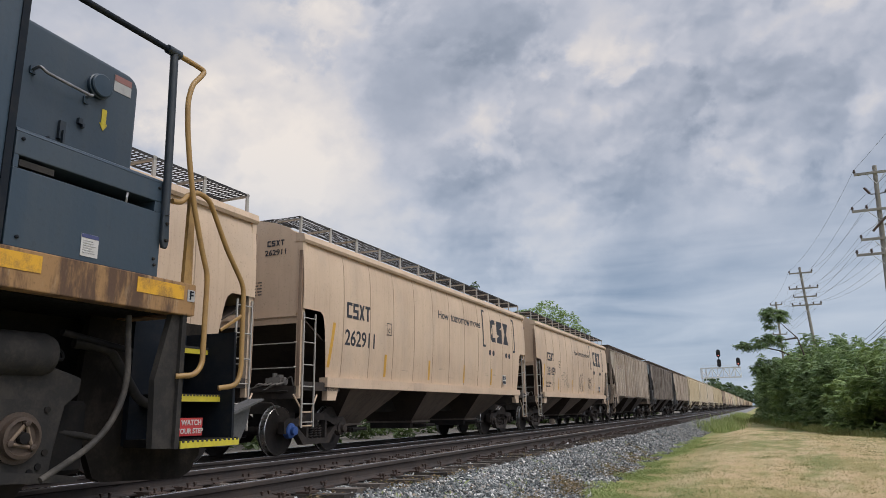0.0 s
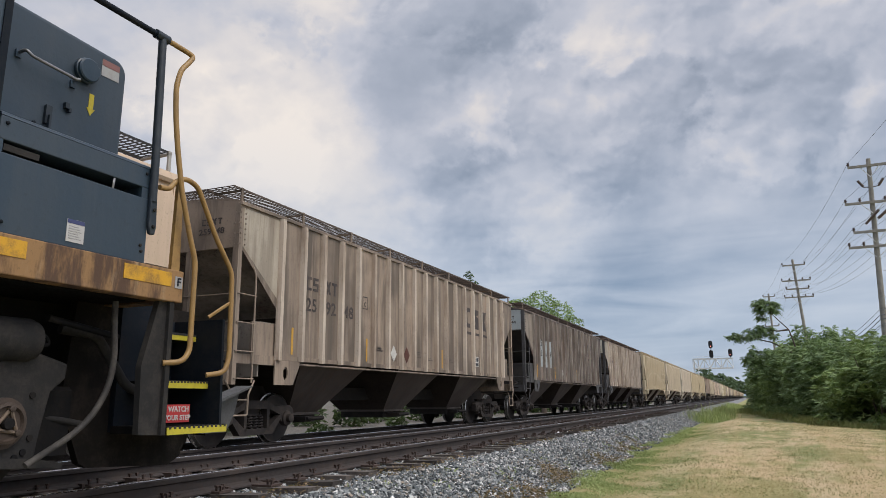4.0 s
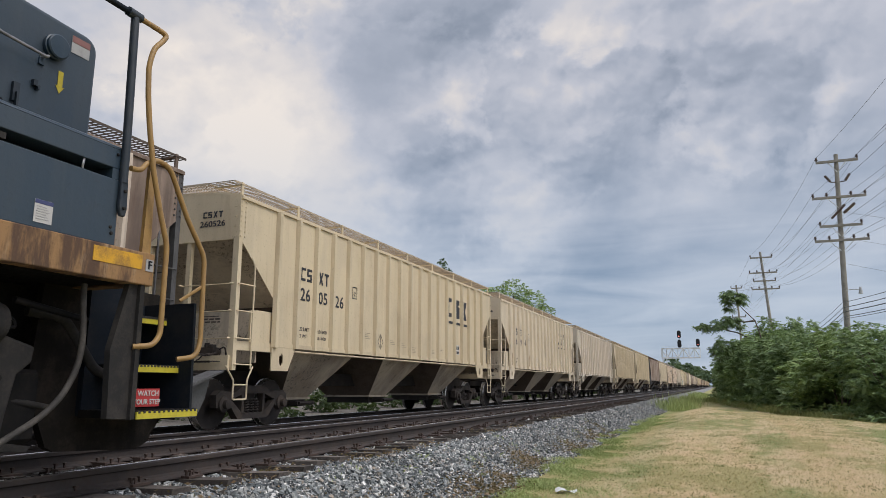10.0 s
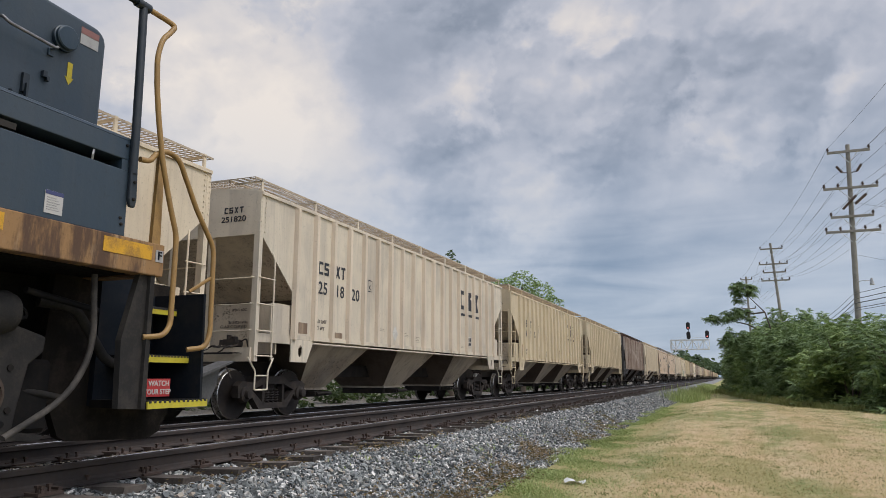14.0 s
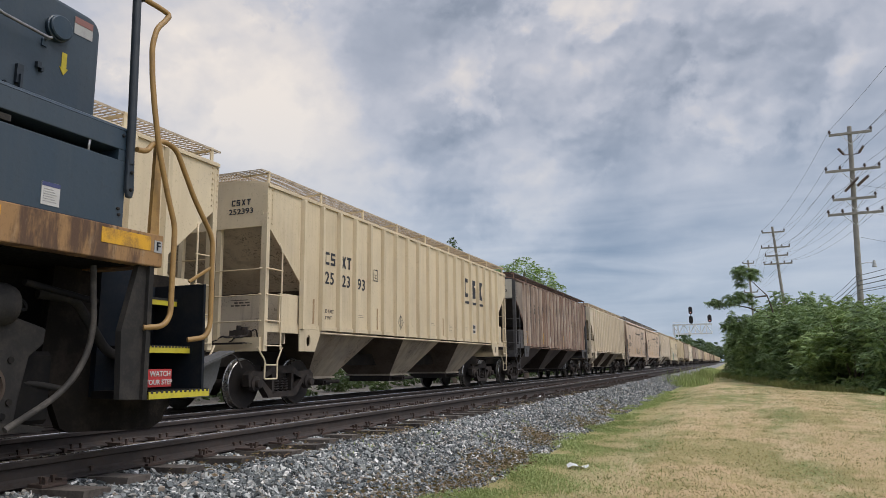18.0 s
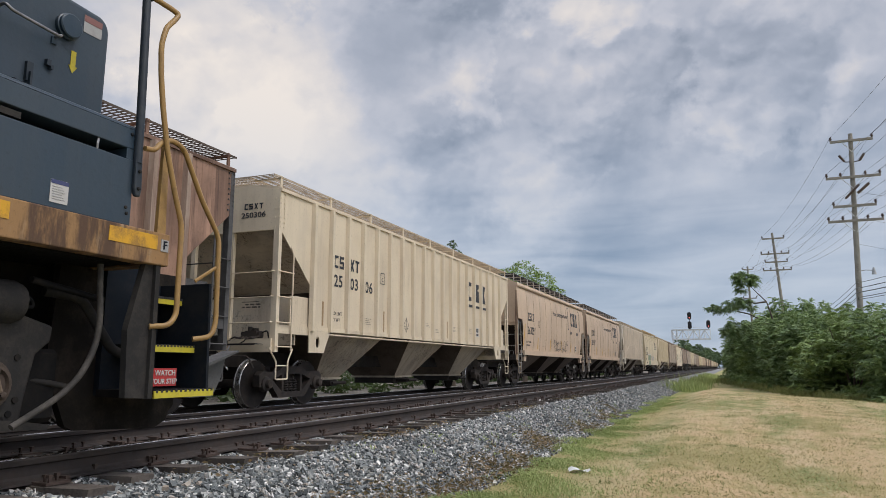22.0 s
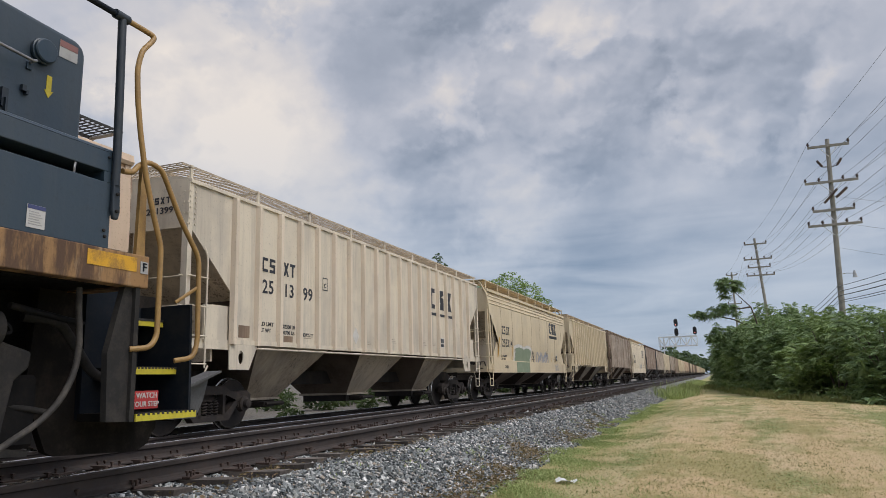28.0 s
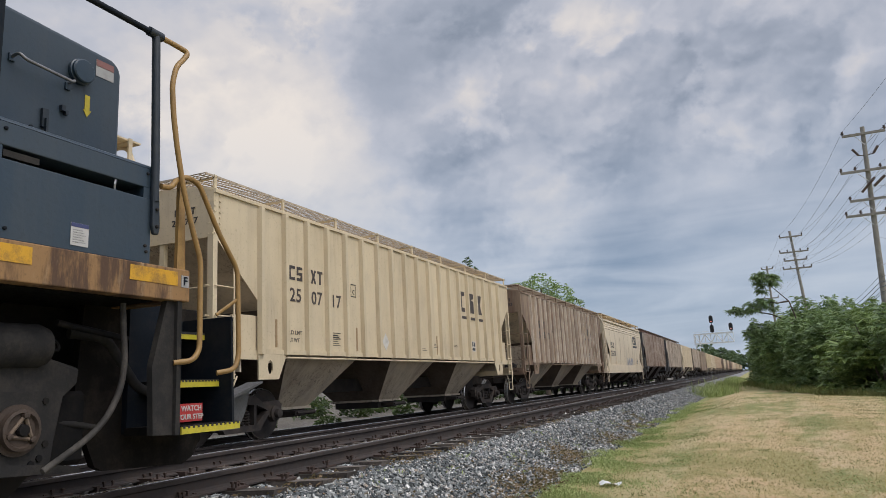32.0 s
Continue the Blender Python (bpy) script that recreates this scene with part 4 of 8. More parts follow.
def big_logo_geo(slim):
    """Three block shapes, with a bar beneath each where slim."""
    out, w = [], 0.15
    ring = [(-w, -0.24), (-w * 0.45, -0.36), (w * 0.8, -0.36), (w * 0.8, -0.21), (-w * 0.2, -0.21), (-w * 0.2, 0.21), (w * 0.8, 0.21), (w * 0.8, 0.36), (-w * 0.45, 0.36), (-w, 0.24)]
    notched = [(-w, -0.36), (w, -0.36), (w, 0.08), (w * 0.1, 0.12), (w, 0.20), (w, 0.36), (-w, 0.36), (-w, -0.08), (-w * 0.1, -0.12), (-w, -0.20)]
    waist = [(-w, -0.36), (w, -0.36), (w * 0.3, 0.0), (w, 0.36), (-w, 0.36), (-w * 0.3, 0.0)]
    for i, pts in enumerate((ring, notched, waist)):
        y = (i - 1) * 0.50
        out.append(("logo_block", Geo().prism([(a + y, b) for a, b in pts], 0, 0.003)))
        if slim:
            out.append(("logo_bar", Geo().box(0, 0.003, y - 0.19, y + 0.19, -0.53, -0.44)))
    return out


def mark_geo(i, w, h):
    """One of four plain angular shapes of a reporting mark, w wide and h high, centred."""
    b = w * 0.30
    a, c = w / 2, h / 2
    pts = [[(-a, -c), (a, -c), (a, -c + b), (-a + b, -c + b), (-a + b, c - b), (a, c - b), (a, c), (-a, c)],
           [(-a, -c), (a, -c), (a, b / 2), (-a + b, b / 2), (-a + b, c - b), (a, c - b), (a, c), (-a, c), (-a, -b / 2), (a - b, -b / 2), (a - b, -c + b), (-a, -c + b)],
           [(-a, -c), (-a + b, -c), (0, -b), (a - b, -c), (a, -c), (b * 0.6, 0), (a, c), (a - b, c), (0, b), (-a + b, c), (-a, c), (-b * 0.6, 0)],
           [(-b / 2, -c), (b / 2, -c), (b / 2, c - b), (a, c - b), (a, c), (-a, c), (-a, c - b), (-b / 2, c - b)]][i]
    return Geo().prism(pts, 0.0, 0.004)


def stretched(shapes, along, tall):
    for _, g in shapes:
        g.v = [(x, along(y), z * tall) for x, y, z in g.v]
    return shapes


def lay_logo(car, mark, shapes, label, y, z, bulged=False):
    """A logo of plain shapes: the first one carries the others."""
    logo = None
    for name, g in shapes:
        me = g.mesh(name, mark)
        if bulged:
            me = on_curve(me, z)
        if logo is None:
            logo = part("logo", me, mark, car, label, at=pose(0 if bulged else 1.579, y, z))
        else:
            part(name, me, mark, logo)


def data_panel(car, x, y, z):
    """A white consolidated panel with dark blocks of unreadable print."""
    panel = part("data_panel", shared("data_panel", WHITE_DECAL, lambda: Geo().box(0, 0.003, -0.16, 0.16, -0.15, 0.15)), WHITE_DECAL, car, "white panel with dark print", at=pose(x, y, z))
    for k, (a, b) in enumerate(((-0.075, 0.06), (0.075, 0.06), (0.0, -0.085))):
        part("panel_block", shared("panel_block_%d" % (k // 2), DECAL, lambda: Geo().box(0.003, 0.005, -0.06 - 0.075 * (k // 2), 0.06 + 0.075 * (k // 2), -0.06 + 0.02 * (k // 2), 0.06 - 0.02 * (k // 2))), DECAL, panel, at=pose(0, a, b))


def plate_mark(car, mark, x, y, z, curve=False):
    """A small square frame round a single letter."""
    x = curve_x(z) + 0.002 if curve else x
    def frame_geo():
        g = Geo()
        g.add([(0.002, a * k, b * k) for k in (1.0, 0.86) for a, b in ((-0.11, -0.14), (0.11, -0.14), (0.11, 0.14), (-0.11, 0.14))], [(i, (i + 1) % 4, 4 + (i + 1) % 4, 4 + i) for i in range(4)])
        return g
    ob = part("plate_frame", shared("plate_frame", mark, frame_geo), mark, car, at=pose(x, y, z))
    part("letter", fitted("C", 0.08, 0.10, mark), mark, ob, at=pose(0.002, 0, -0.03))


def stencil_geo(k):
    """A small block of unreadable print: thin bars."""
    g = Geo()
    for i in range(k):
        g.box(0, 0.003, -0.14, 0.14 - 0.05 * ((i * 7) % 3), 0.042 * i, 0.042 * i + 0.012)
    return g


def stencils(car, L, mark, number, x, curve=None):
    rng = random.Random(int(number))
    mark = PRINT if mark == DECAL else mark
    for _ in range(6):
        z, k = rng.uniform(1.66, 1.9), rng.randint(2, 4)
        y = -L + (2.232 + 0.705 * rng.randint(2, 13))
        part("stencil", shared("stencil_%d" % k, mark, lambda: stencil_geo(k)), mark, car, at=pose(curve(z) if curve else x, y, z))


def ribbed_car(number, paint, under, roofing, mark, level=2, group_label="", logo=True, rib_paint=None):
    L = 7.52
    rib_paint = rib_paint or paint
    gear = GEAR_DARK if paint in (GREY, BROWN, BROWN_TAN) else paint
    end_shade = SHADE_TAN if under.name == "underside_tan" else RECESS_BROWN
    car = thing("hopper_car", group_label, "hopper car", "covered hopper cars of the train")
    for s in (-1, 1):
        def side_mesh():
            g = Geo().prism(ribbed_side(L), 1.55, 1.575)
            return g
        side = part("side_wall", shared("ribbed_side", paint, side_mesh), paint, car, "riveted ribbed steel side", at=Matrix.Rotation(0 if s > 0 else math.pi, 4, "Z"))
        if s > 0 or level > 1:
            part("top_chord", shared("top_chord", paint, lambda: Geo().box(1.50, 1.61, -L, L, 4.10, 4.155)), paint, side)
            part("side_sill", shared("side_sill", paint, lambda: Geo().box(1.50, 1.60, -L + 1.18, L - 1.18, 1.50, 1.58)), paint, side)
            n = 19
            for i in range(n):
                if level > 1 or s > 0:
                    part("rib", shared("rib", rib_paint, rib_geo), rib_paint, side, at=pose(0, -L + 1.175 + 0.705 * i, 0))
        def end_mesh():
            g = Geo().box(-1.52, 1.52, L - 0.05, L, 3.36, 4.16)
            g.prism([(-1.5, 4.16), (1.5, 4.16), (0.9, 4.26), (-0.9, 4.26)], L - 0.05, L, "y")
            for x in (-1.52, 1.52):
                g.box(x - 0.06, x + 0.06, L - 0.09, L + 0.01, 1.05, 4.12)
                g.box(x - 0.05, x + 0.05, L - 1.25, L - 0.09, 1.40, 1.56)
                holed_plate(g, [(L - 1.90, 1.497), (L - 1.10, 1.497), (L - 1.10, 1.06), (L - 1.66, 1.06)], (L - 1.42, 1.27), 0.07, 0.12, math.copysign(1.606, x), math.copysign(1.580, x))
                for k in range(8):
                    for y in (L - 0.02, L - 0.14):
                        g.box(x - 0.075, x + 0.075, y - 0.012, y + 0.012, 3.40 + 0.092 * k, 3.424 + 0.092 * k)
                    if k % 2 == 0:
                        for d in (-0.04, 0.04):
                            g.box(x + d - 0.012, x + d + 0.012, L, L + 0.022, 3.40 + 0.092 * k, 3.424 + 0.092 * k)
            g.box(-1.52, 1.52, L - 0.02, L + 0.06, 1.05, 1.30)
            for x in (-1.52, 1.52):
                g.box(x - 0.02, x + 0.02, L - 1.20, L - 0.50, 1.52, 2.14)
            for x in (-0.46, 0.46):
                g.box(x - 0.05, x + 0.05, L - 0.10, L - 0.02, 1.3, 3.45)
            return g
        part("end_frame", shared("ribbed_end", gear, end_mesh), gear, car, at=Matrix.Rotation(0 if s > 0 else math.pi, 4, "Z"))
        # end sheets: tan on light cars, grey on two grimy paints, else near black
        inner = INNER_TAN if end_shade == SHADE_TAN else INNER_GREY if paint in (BROWN_TAN, GREY_TAN) else DARK_SHEET
        # the level sheet behind is unseen, added to bounce light onto the slope
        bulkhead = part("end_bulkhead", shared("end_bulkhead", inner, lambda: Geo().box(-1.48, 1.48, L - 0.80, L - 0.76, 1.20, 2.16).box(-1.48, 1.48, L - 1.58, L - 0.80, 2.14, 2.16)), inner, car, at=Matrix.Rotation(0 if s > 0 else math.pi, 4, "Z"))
        if s < 0 and level > 1 and number != "251820":
            part("stencil", shared("end_stencil", DECAL_FADED, lambda: Geo().box(-0.62, -0.20, L - 0.758, L - 0.755, 2.07, 2.085)), DECAL_FADED, bulkhead)
            def print_row(k):
                g, x, rng = Geo(), -0.66, random.Random(k)
                while x < -0.28:
                    w = rng.uniform(0.05, 0.13)
                    g.box(x, x + w, L - 0.758, L - 0.755, 0.0, 0.030)
                    x += w + 0.03
                return g
            for k in range(7 if number in ("250717", "251399", "259248") else 2):
                tagged(part("stencil", shared("end_print_%d" % k, DECAL_FADED, lambda: print_row(k)), DECAL_FADED, bulkhead, at=pose(0, 0, 2.01 - 0.055 * k)), kind="stuff")
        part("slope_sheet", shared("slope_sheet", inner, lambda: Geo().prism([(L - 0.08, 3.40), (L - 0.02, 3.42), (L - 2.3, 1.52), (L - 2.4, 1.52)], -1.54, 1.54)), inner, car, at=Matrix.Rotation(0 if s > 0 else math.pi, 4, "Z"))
        if level > 1:
            part("roof_walkway", shared("roof_walkway", roofing, lambda: walkway_geo(L + 0.12, 0.92, 1.50, 4.42)), roofing, car, "grating walkway along the roof", at=Matrix.Rotation(0 if s > 0 else math.pi, 4, "Z"))
    if level > 1:
        for turn in (0, math.pi):
            part("crossover_walkway", shared("crossover_walkway", roofing, lambda: walkway_geo(0.90, -L - 0.12, -L + 0.50, 4.42, 0.06)), roofing, car, "grating step across the roof end", at=Matrix.Rotation(turn - math.pi / 2, 4, "Z"))
    part("roof", shared("ribbed_roof", paint, lambda: roof_geo(L - 0.02), 50), paint, car)
    if level > 1:
        for i in range(9):
            part("walkway_bracket", shared("walkway_bracket", paint, lambda: bracket_geo(0.9, 1.52, 4.14, 4.43)), paint, car, at=pose(0, -L + 0.1 + (2 * L - 0.2) * i / 8, 0))
        part("air_pipe", shared("air_pipe", paint, lambda: Geo().tube(bend([(1.56, -L + 1.35, 1.34), (1.58, -L + 1.75, 1.44), (1.58, L - 1.75, 1.44), (1.56, L - 1.35, 1.30)], 0.12), 0.02, 7)), paint, car)
    for k in (-1, 0, 1):
        bay = part("hopper_bay", bay_mesh("hopper_bay", under, end_shade, 4.12), under, car, at=pose(0, 4.12 * k, 0))
        if level > 1:
            part("outlet_gate", shared("outlet_gate", STEEL_DARK, outlet_geo), STEEL_DARK, bay)
    common_gear(car, L, gear, "ribbed", level)
    if level > 1:
        for i, y in enumerate((2.12, 2.36, 2.83, 3.06)):
            if number == "251933":
                part("reporting_mark", shared("wide_mark_%d" % i, mark, lambda: mark_geo(i, 0.25, 0.38)), mark, car, at=pose(1.579, -L + 2.232 + 0.705 * i, 3.10))
            else:
                part("reporting_mark", shared("side_mark_%d" % i, mark, lambda: mark_geo(i, 0.18, 0.27)), mark, car, at=pose(1.579, -L + y, 3.03))
        for txt, y in zip((number[:2], number[2:4], number[4:]), (2.232, 2.937, 3.642)):
            if txt:
                lay_text("number", "digit", lettering(txt, 0.36, mark, 1.1), mark, car, pose(1.580, -L + y, 2.60))
        lay_text("number", "digit", fitted(number, 0.56, 0.11, mark), mark, car, pose(0.97, -L - 0.006, 3.68, 0, 0, -90))
        for i, x in enumerate((0.795, 0.905, 1.025, 1.145)):
            part("reporting_mark", shared("end_mark_%d" % i, mark, lambda: mark_geo(i, 0.085, 0.115)), mark, car, at=pose(x, -L - 0.005, 3.85, 0, 0, -90))
        if logo:
            lay_logo(car, mark, wide_logo(), "three dark block shapes underlined", -L + 11.397, 3.23)
        stencils(car, L, mark, number, 1.579)
        data_panel(car, 1.578, -L + 11.397, 1.92)
        plate_mark(car, mark, 1.579, -L + 4.347, 2.91)
        if paint in (CREAM, YELLOW, PALE) and number != "251399":
            load, light = {"260526": ("201600", "61400")}.get(number, ("", ""))
            for text, y, z, w in (("LD LMT", 2.22, 1.91, 0.40), (load, 2.93, 1.90, 0.40), ("LT WT", 2.18, 1.77, 0.32), (light, 2.93, 1.76, 0.34)):
                if text:
                    lay_text("load_stencil", "letter", fitted(text, w, 0.075, DECAL_FADED), DECAL_FADED, car, pose(1.579, -L + y, z))
        if number == "251820":
            for text, x, z, w in (("SPRG 60C", 0.62, 2.06, 0.36), ("36 INCH WH", 0.60, 1.82, 0.44), ("CLASS C CURVED", 0.50, 1.74, 0.62)):
                lay_text("end_stencil", "letter", fitted(text, w, 0.055, DECAL_FADED), DECAL_FADED, car, pose(x, -L + 0.752, z, 0, 0, -90))
        if number == "251399":
            for text, y, z, w in (("LD LMT", 2.22, 1.91, 0.42), ("202300 LB", 2.93, 1.90, 0.48), ("LT WT", 2.18, 1.79, 0.34), ("60700 LB", 2.93, 1.78, 0.44), ("NEW 5-77", 3.64, 1.77, 0.42)):
                lay_text("load_stencil", "letter", fitted(text, w, 0.075, mark), mark, car, pose(1.579, -L + y, z))
    return car


def wide_logo():
    """The three block shapes spread over three panels between the ribs."""
    gs = stretched(big_logo_geo(True), lambda y: round(y / 0.5) * 0.705 + (y - round(y / 0.5) * 0.5) * 1.40, 0.84)
    for name, g in gs:
        if name == "logo_bar":
            g.v = [(x, y, -0.43 if z > -0.38 else -0.51) for x, y, z in g.v]
    return gs


def curve_x(z, top=4.12):
    """Bulged outline of a smooth-sided car."""
    return 1.61 - 0.055 * ((z - 2.9) / 1.2) ** 2 - 0.05 * max(0, (z - 3.7) / 0.4) ** 2


def smooth_side_geo(L, low, z_top=4.12, n=9):
    """A bulged side sheet; low(y) is its lower edge."""
    g = Geo()
    ys = sorted(set([-L + 0.04 * i for i in range(0, 46)] + [L - 0.04 * i for i in range(0, 46)] + [-L + 1.8 + (2 * L - 3.6) * i / 12 for i in range(13)]))
    rows = []
    for y in ys:
        a = low(y)
        zs = [a + (z_top - a) * k / n for k in range(n + 1)]
        rows.append([(curve_x(z), y, z) for z in zs])
    g.grid(rows)
    return g


def seam_geo():
    g = Geo()
    zs = [1.50 + 2.58 * k / 8 for k in range(9)]
    return g.grid([[(curve_x(z) + 0.001, -0.013, z), (curve_x(z) + 0.006, -0.008, z), (curve_x(z) + 0.006, 0.008, z), (curve_x(z) + 0.001, 0.013, z)] for z in zs])


def round_notch(L, z_hi=2.72, depth=0.92, z_lo=1.44):
    def low(y):
        d = L - abs(y)
        return float(np.interp(d, (0.0, depth - 0.34, depth - 0.24, depth - 0.18, depth), (z_hi, z_hi, z_hi - 0.07, z_hi - 0.20, z_lo)))
    return low


def slant_notch(L):
    def low(y):
        d = L - abs(y)
        return 1.50 if d > 1.45 else (3.45 - (3.45 - 2.2) * d / 1.25 if d < 1.25 else 2.2 - 0.70 * (d - 1.25) / 0.2)
    return low


def smooth_car(number, paint, under, roofing, mark, level=2, group_label="", kind="round"):
    """A bulged smooth-sided car: 'round' has rounded openings at its ends, 'slant' has slanted ones and a deep sill."""
    L = 7.0 if kind == "round" else 7.25
    car = thing("hopper_car", group_label, "hopper car", "covered hopper cars of the train")
    low = round_notch(L) if kind == "round" else slant_notch(L)
    for s in (-1, 1):
        turn = Matrix.Rotation(0 if s > 0 else math.pi, 4, "Z")
        def side_mesh():
            g = smooth_side_geo(L, low)
            return g
        def sill_mesh():
            return Geo().box(1.44, 1.63, -L + 0.85, L - 0.85, 1.27, 1.46) if kind == "round" else Geo().box(1.50, 1.60, -L + 0.3, L - 0.3, 1.02, 1.50)
        def chord_mesh():
            return Geo().prism([(1.40, 4.04), (1.59, 4.02), (1.62, 4.07), (1.59, 4.18), (1.40, 4.21)], -L - 0.02, L + 0.02, "y") if kind == "round" else Geo().box(1.40, 1.60, -L, L, 4.06, 4.16)
        side = part("side_wall", shared("smooth_side_" + kind, paint, side_mesh, 40), paint, car, "smooth bulged steel side", at=turn)
        part("side_sill", shared("smooth_sill_" + kind, paint, sill_mesh), paint, side)
        part("top_chord", shared("smooth_chord_" + kind, paint, chord_mesh, 40), paint, side)
        for z in () if kind == "round" else (3.62, 3.76, 3.90):
            part("side_ridge", shared("side_ridge_%g" % z, paint, lambda: Geo().prism([(curve_x(z) - 0.02, z - 0.05), (curve_x(z) + 0.025, z), (curve_x(z) - 0.02, z + 0.05)], -L, L, "y")), paint, side)
        if s > 0:
            for i in range(11 if kind == "round" else 8):
                part("seam", shared("seam", SEAM, seam_geo), SEAM, side, at=pose(0, -L + (1.45 + (2 * L - 2.9) * i / 10 if kind == "round" else 1.67 + 1.655 * i), 0))
        def end_mesh():
            z0 = 2.45 if kind == "round" else 3.3
            g = Geo()
            arch = [(1.57, 4.0), (1.46, 4.16), (1.2, 4.35), (0.9, 4.47), (0.5, 4.56), (0.2, 4.59)] if kind == "round" else [(1.57, 4.0), (1.35, 4.18), (0.7, 4.27)]
            g.prism([(-1.56, z0), (1.56, z0)] + arch + [(-x, z) for x, z in arch[::-1]], L - 0.06, L, "y")
            if kind == "round":
                g.box(-1.47, 1.47, L, L + 0.03, 2.58, 2.63)
            for x in (-1.52, 1.52):
                g.box(x - 0.05, x + 0.05, L - 0.10, L + 0.01, 1.05, 4.05)
                if kind != "round":
                    g.box(x - 0.05, x + 0.05, L - 1.4, L, 1.04, 1.42)
                g.prism([(L - 1.42, 1.42), (L - 0.95, 1.42), (L - 0.95, 1.02), (L - 1.25, 1.02)], x - 0.05, x + 0.08)
            if kind != "round":
                g.box(-1.5, 1.5, L - 0.02, L + 0.05, 1.05, 1.28)
            return g
        if kind == "round":
            part("end_sill", shared("round_end_sill", TRUCK, lambda: Geo().box(-1.5, 1.5, L - 0.02, L + 0.05, 1.05, 1.28).box(1.47, 1.57, L - 1.4, L - 0.02, 1.20, 1.36).box(-1.57, -1.47, L - 1.4, L - 0.02, 1.20, 1.36)), TRUCK, car, "grimy dark end sill", at=turn)
        end = part("end_frame", shared("smooth_end_" + kind, paint, end_mesh), paint, car, at=turn)
        if kind == "round" and level > 1:
            for x in (-1.545, 1.545):
                part("corner_post", shared("corner_post", CORNER_RUST, lambda: Geo().box(-0.035, 0.035, L + 0.012, L + 0.03, 1.28, 3.85).box(-0.05, 0.05, L + 0.010, L + 0.014, 2.5, 3.5)), CORNER_RUST, end, "rust-streaked corner post", at=pose(x, 0, 0))
            def print_line(k):
                g, x, rng = Geo(), -0.62, random.Random(20 + k)
                while x < -0.22 - 0.05 * (k % 3):
                    w = rng.uniform(0.04, 0.11)
                    g.box(x, x + w, L + 0.001, L + 0.004, 0.0, 0.026)
                    x += w + 0.03
                return g
            for k in range(5 if s < 0 else 0):
                tagged(part("stencil", shared("round_print_%d" % k, DECAL_FADED, lambda: print_line(k)), DECAL_FADED, end, at=pose(0, 0, 3.28 - 0.06 * k)), kind="stuff")
        # round cars: dark brown slope sheet inside the end opening
        slope = RECESS_BROWN if kind == "round" else INNER_TAN
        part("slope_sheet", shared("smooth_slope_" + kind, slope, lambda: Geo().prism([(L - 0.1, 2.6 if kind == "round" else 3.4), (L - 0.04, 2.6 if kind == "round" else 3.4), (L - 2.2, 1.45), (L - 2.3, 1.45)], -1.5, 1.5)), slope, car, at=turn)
        if kind == "slant":
            part("end_bulkhead", shared("slant_bulkhead", INNER_TAN, lambda: Geo().box(-1.5, 1.5, L - 1.22, L - 1.18, 1.05, 2.5)), INNER_TAN, car, at=turn)
            for x in (-1, 1):
                part("corner_plate", shared("corner_plate_%d" % x, paint, lambda: Geo().prism([(L - 1.50, 1.48), (L - 0.50, 1.48), (L - 0.62, 1.62), (L - 1.16, 2.16), (L - 1.50, 2.3)], x * 1.525, x * 1.545)), paint, car, at=turn)
                part("corner_handrail", shared("corner_handrail_%d" % x, paint, lambda: Geo().tube(bend([(x * 1.0, L + 0.02, 4.50), (x * 1.30, L + 0.05, 4.46), (x * 1.56, L + 0.02, 3.95), (x * 1.60, L - 0.12, 3.3), (x * 1.62, L - 0.16, 1.35)], 0.12), 0.034, 9), 50), paint, car, "thick bent corner handrail", at=turn)
        if level > 1:
            z, x0, x1 = (4.56, 0.85, 1.42) if kind == "round" else (4.50, 0.80, 1.50)
            part("roof_walkway", shared("smooth_walkway_" + kind, roofing, lambda: walkway_geo(L - 0.05, x0, x1, z) if kind == "round" else Geo().box(x0, x1, -L - 0.1, L + 0.1, z - 0.025, z)), roofing, car, "grating walkway along the roof", at=turn)
    if level > 1:
        for turn in (0, math.pi):
            part("crossover_walkway", shared("crossover_walkway_" + kind, roofing, lambda: walkway_geo(0.83, -L + 0.02, -L + 0.62, 4.56 if kind == "round" else 4.50, 0.06)), roofing, car, "grating step across the roof end", at=Matrix.Rotation(turn - math.pi / 2, 4, "Z"))
    part("roof", shared("smooth_roof_" + kind, paint, lambda: roof_geo(L - 0.02, 1.50, 4.10, 0.42 if kind == "round" else 0.16), 50), paint, car)
    if level > 1:
        x1 = 1.44 if kind == "round" else 1.52
        for i in range(14 if kind == "round" else 10):
            part("walkway_bracket", shared("smooth_bracket_" + kind, SILVER if kind == "round" else paint, lambda: bracket_geo(0.85, x1, 4.14, 4.57 if kind == "round" else 4.51)), paint, car, at=pose(0, -L + 0.1 + (2 * L - 0.2) * i / (13 if kind == "round" else 9), 0))
    for k in (-1, 0, 1):
        bay = part("hopper_bay", bay_mesh("smooth_bay_" + kind, under, RECESS_BROWN, 3.8, 1.32 if kind == "round" else 1.08), under, car, at=pose(0, 3.8 * k, 0))
        if level > 1:
            part("outlet_gate", shared("outlet_gate", STEEL_DARK, outlet_geo), STEEL_DARK, bay)
    common_gear(car, L, paint, kind, level)
    if level > 1:
        rnd = kind == "round"
        z0, z1 = (2.72, 3.05) if rnd else (2.53, 2.85)
        for i in range(4):
            y = -L + (1.67 if rnd else 1.86) + 0.255 * i + (0.1 if not rnd and i > 1 else 0)
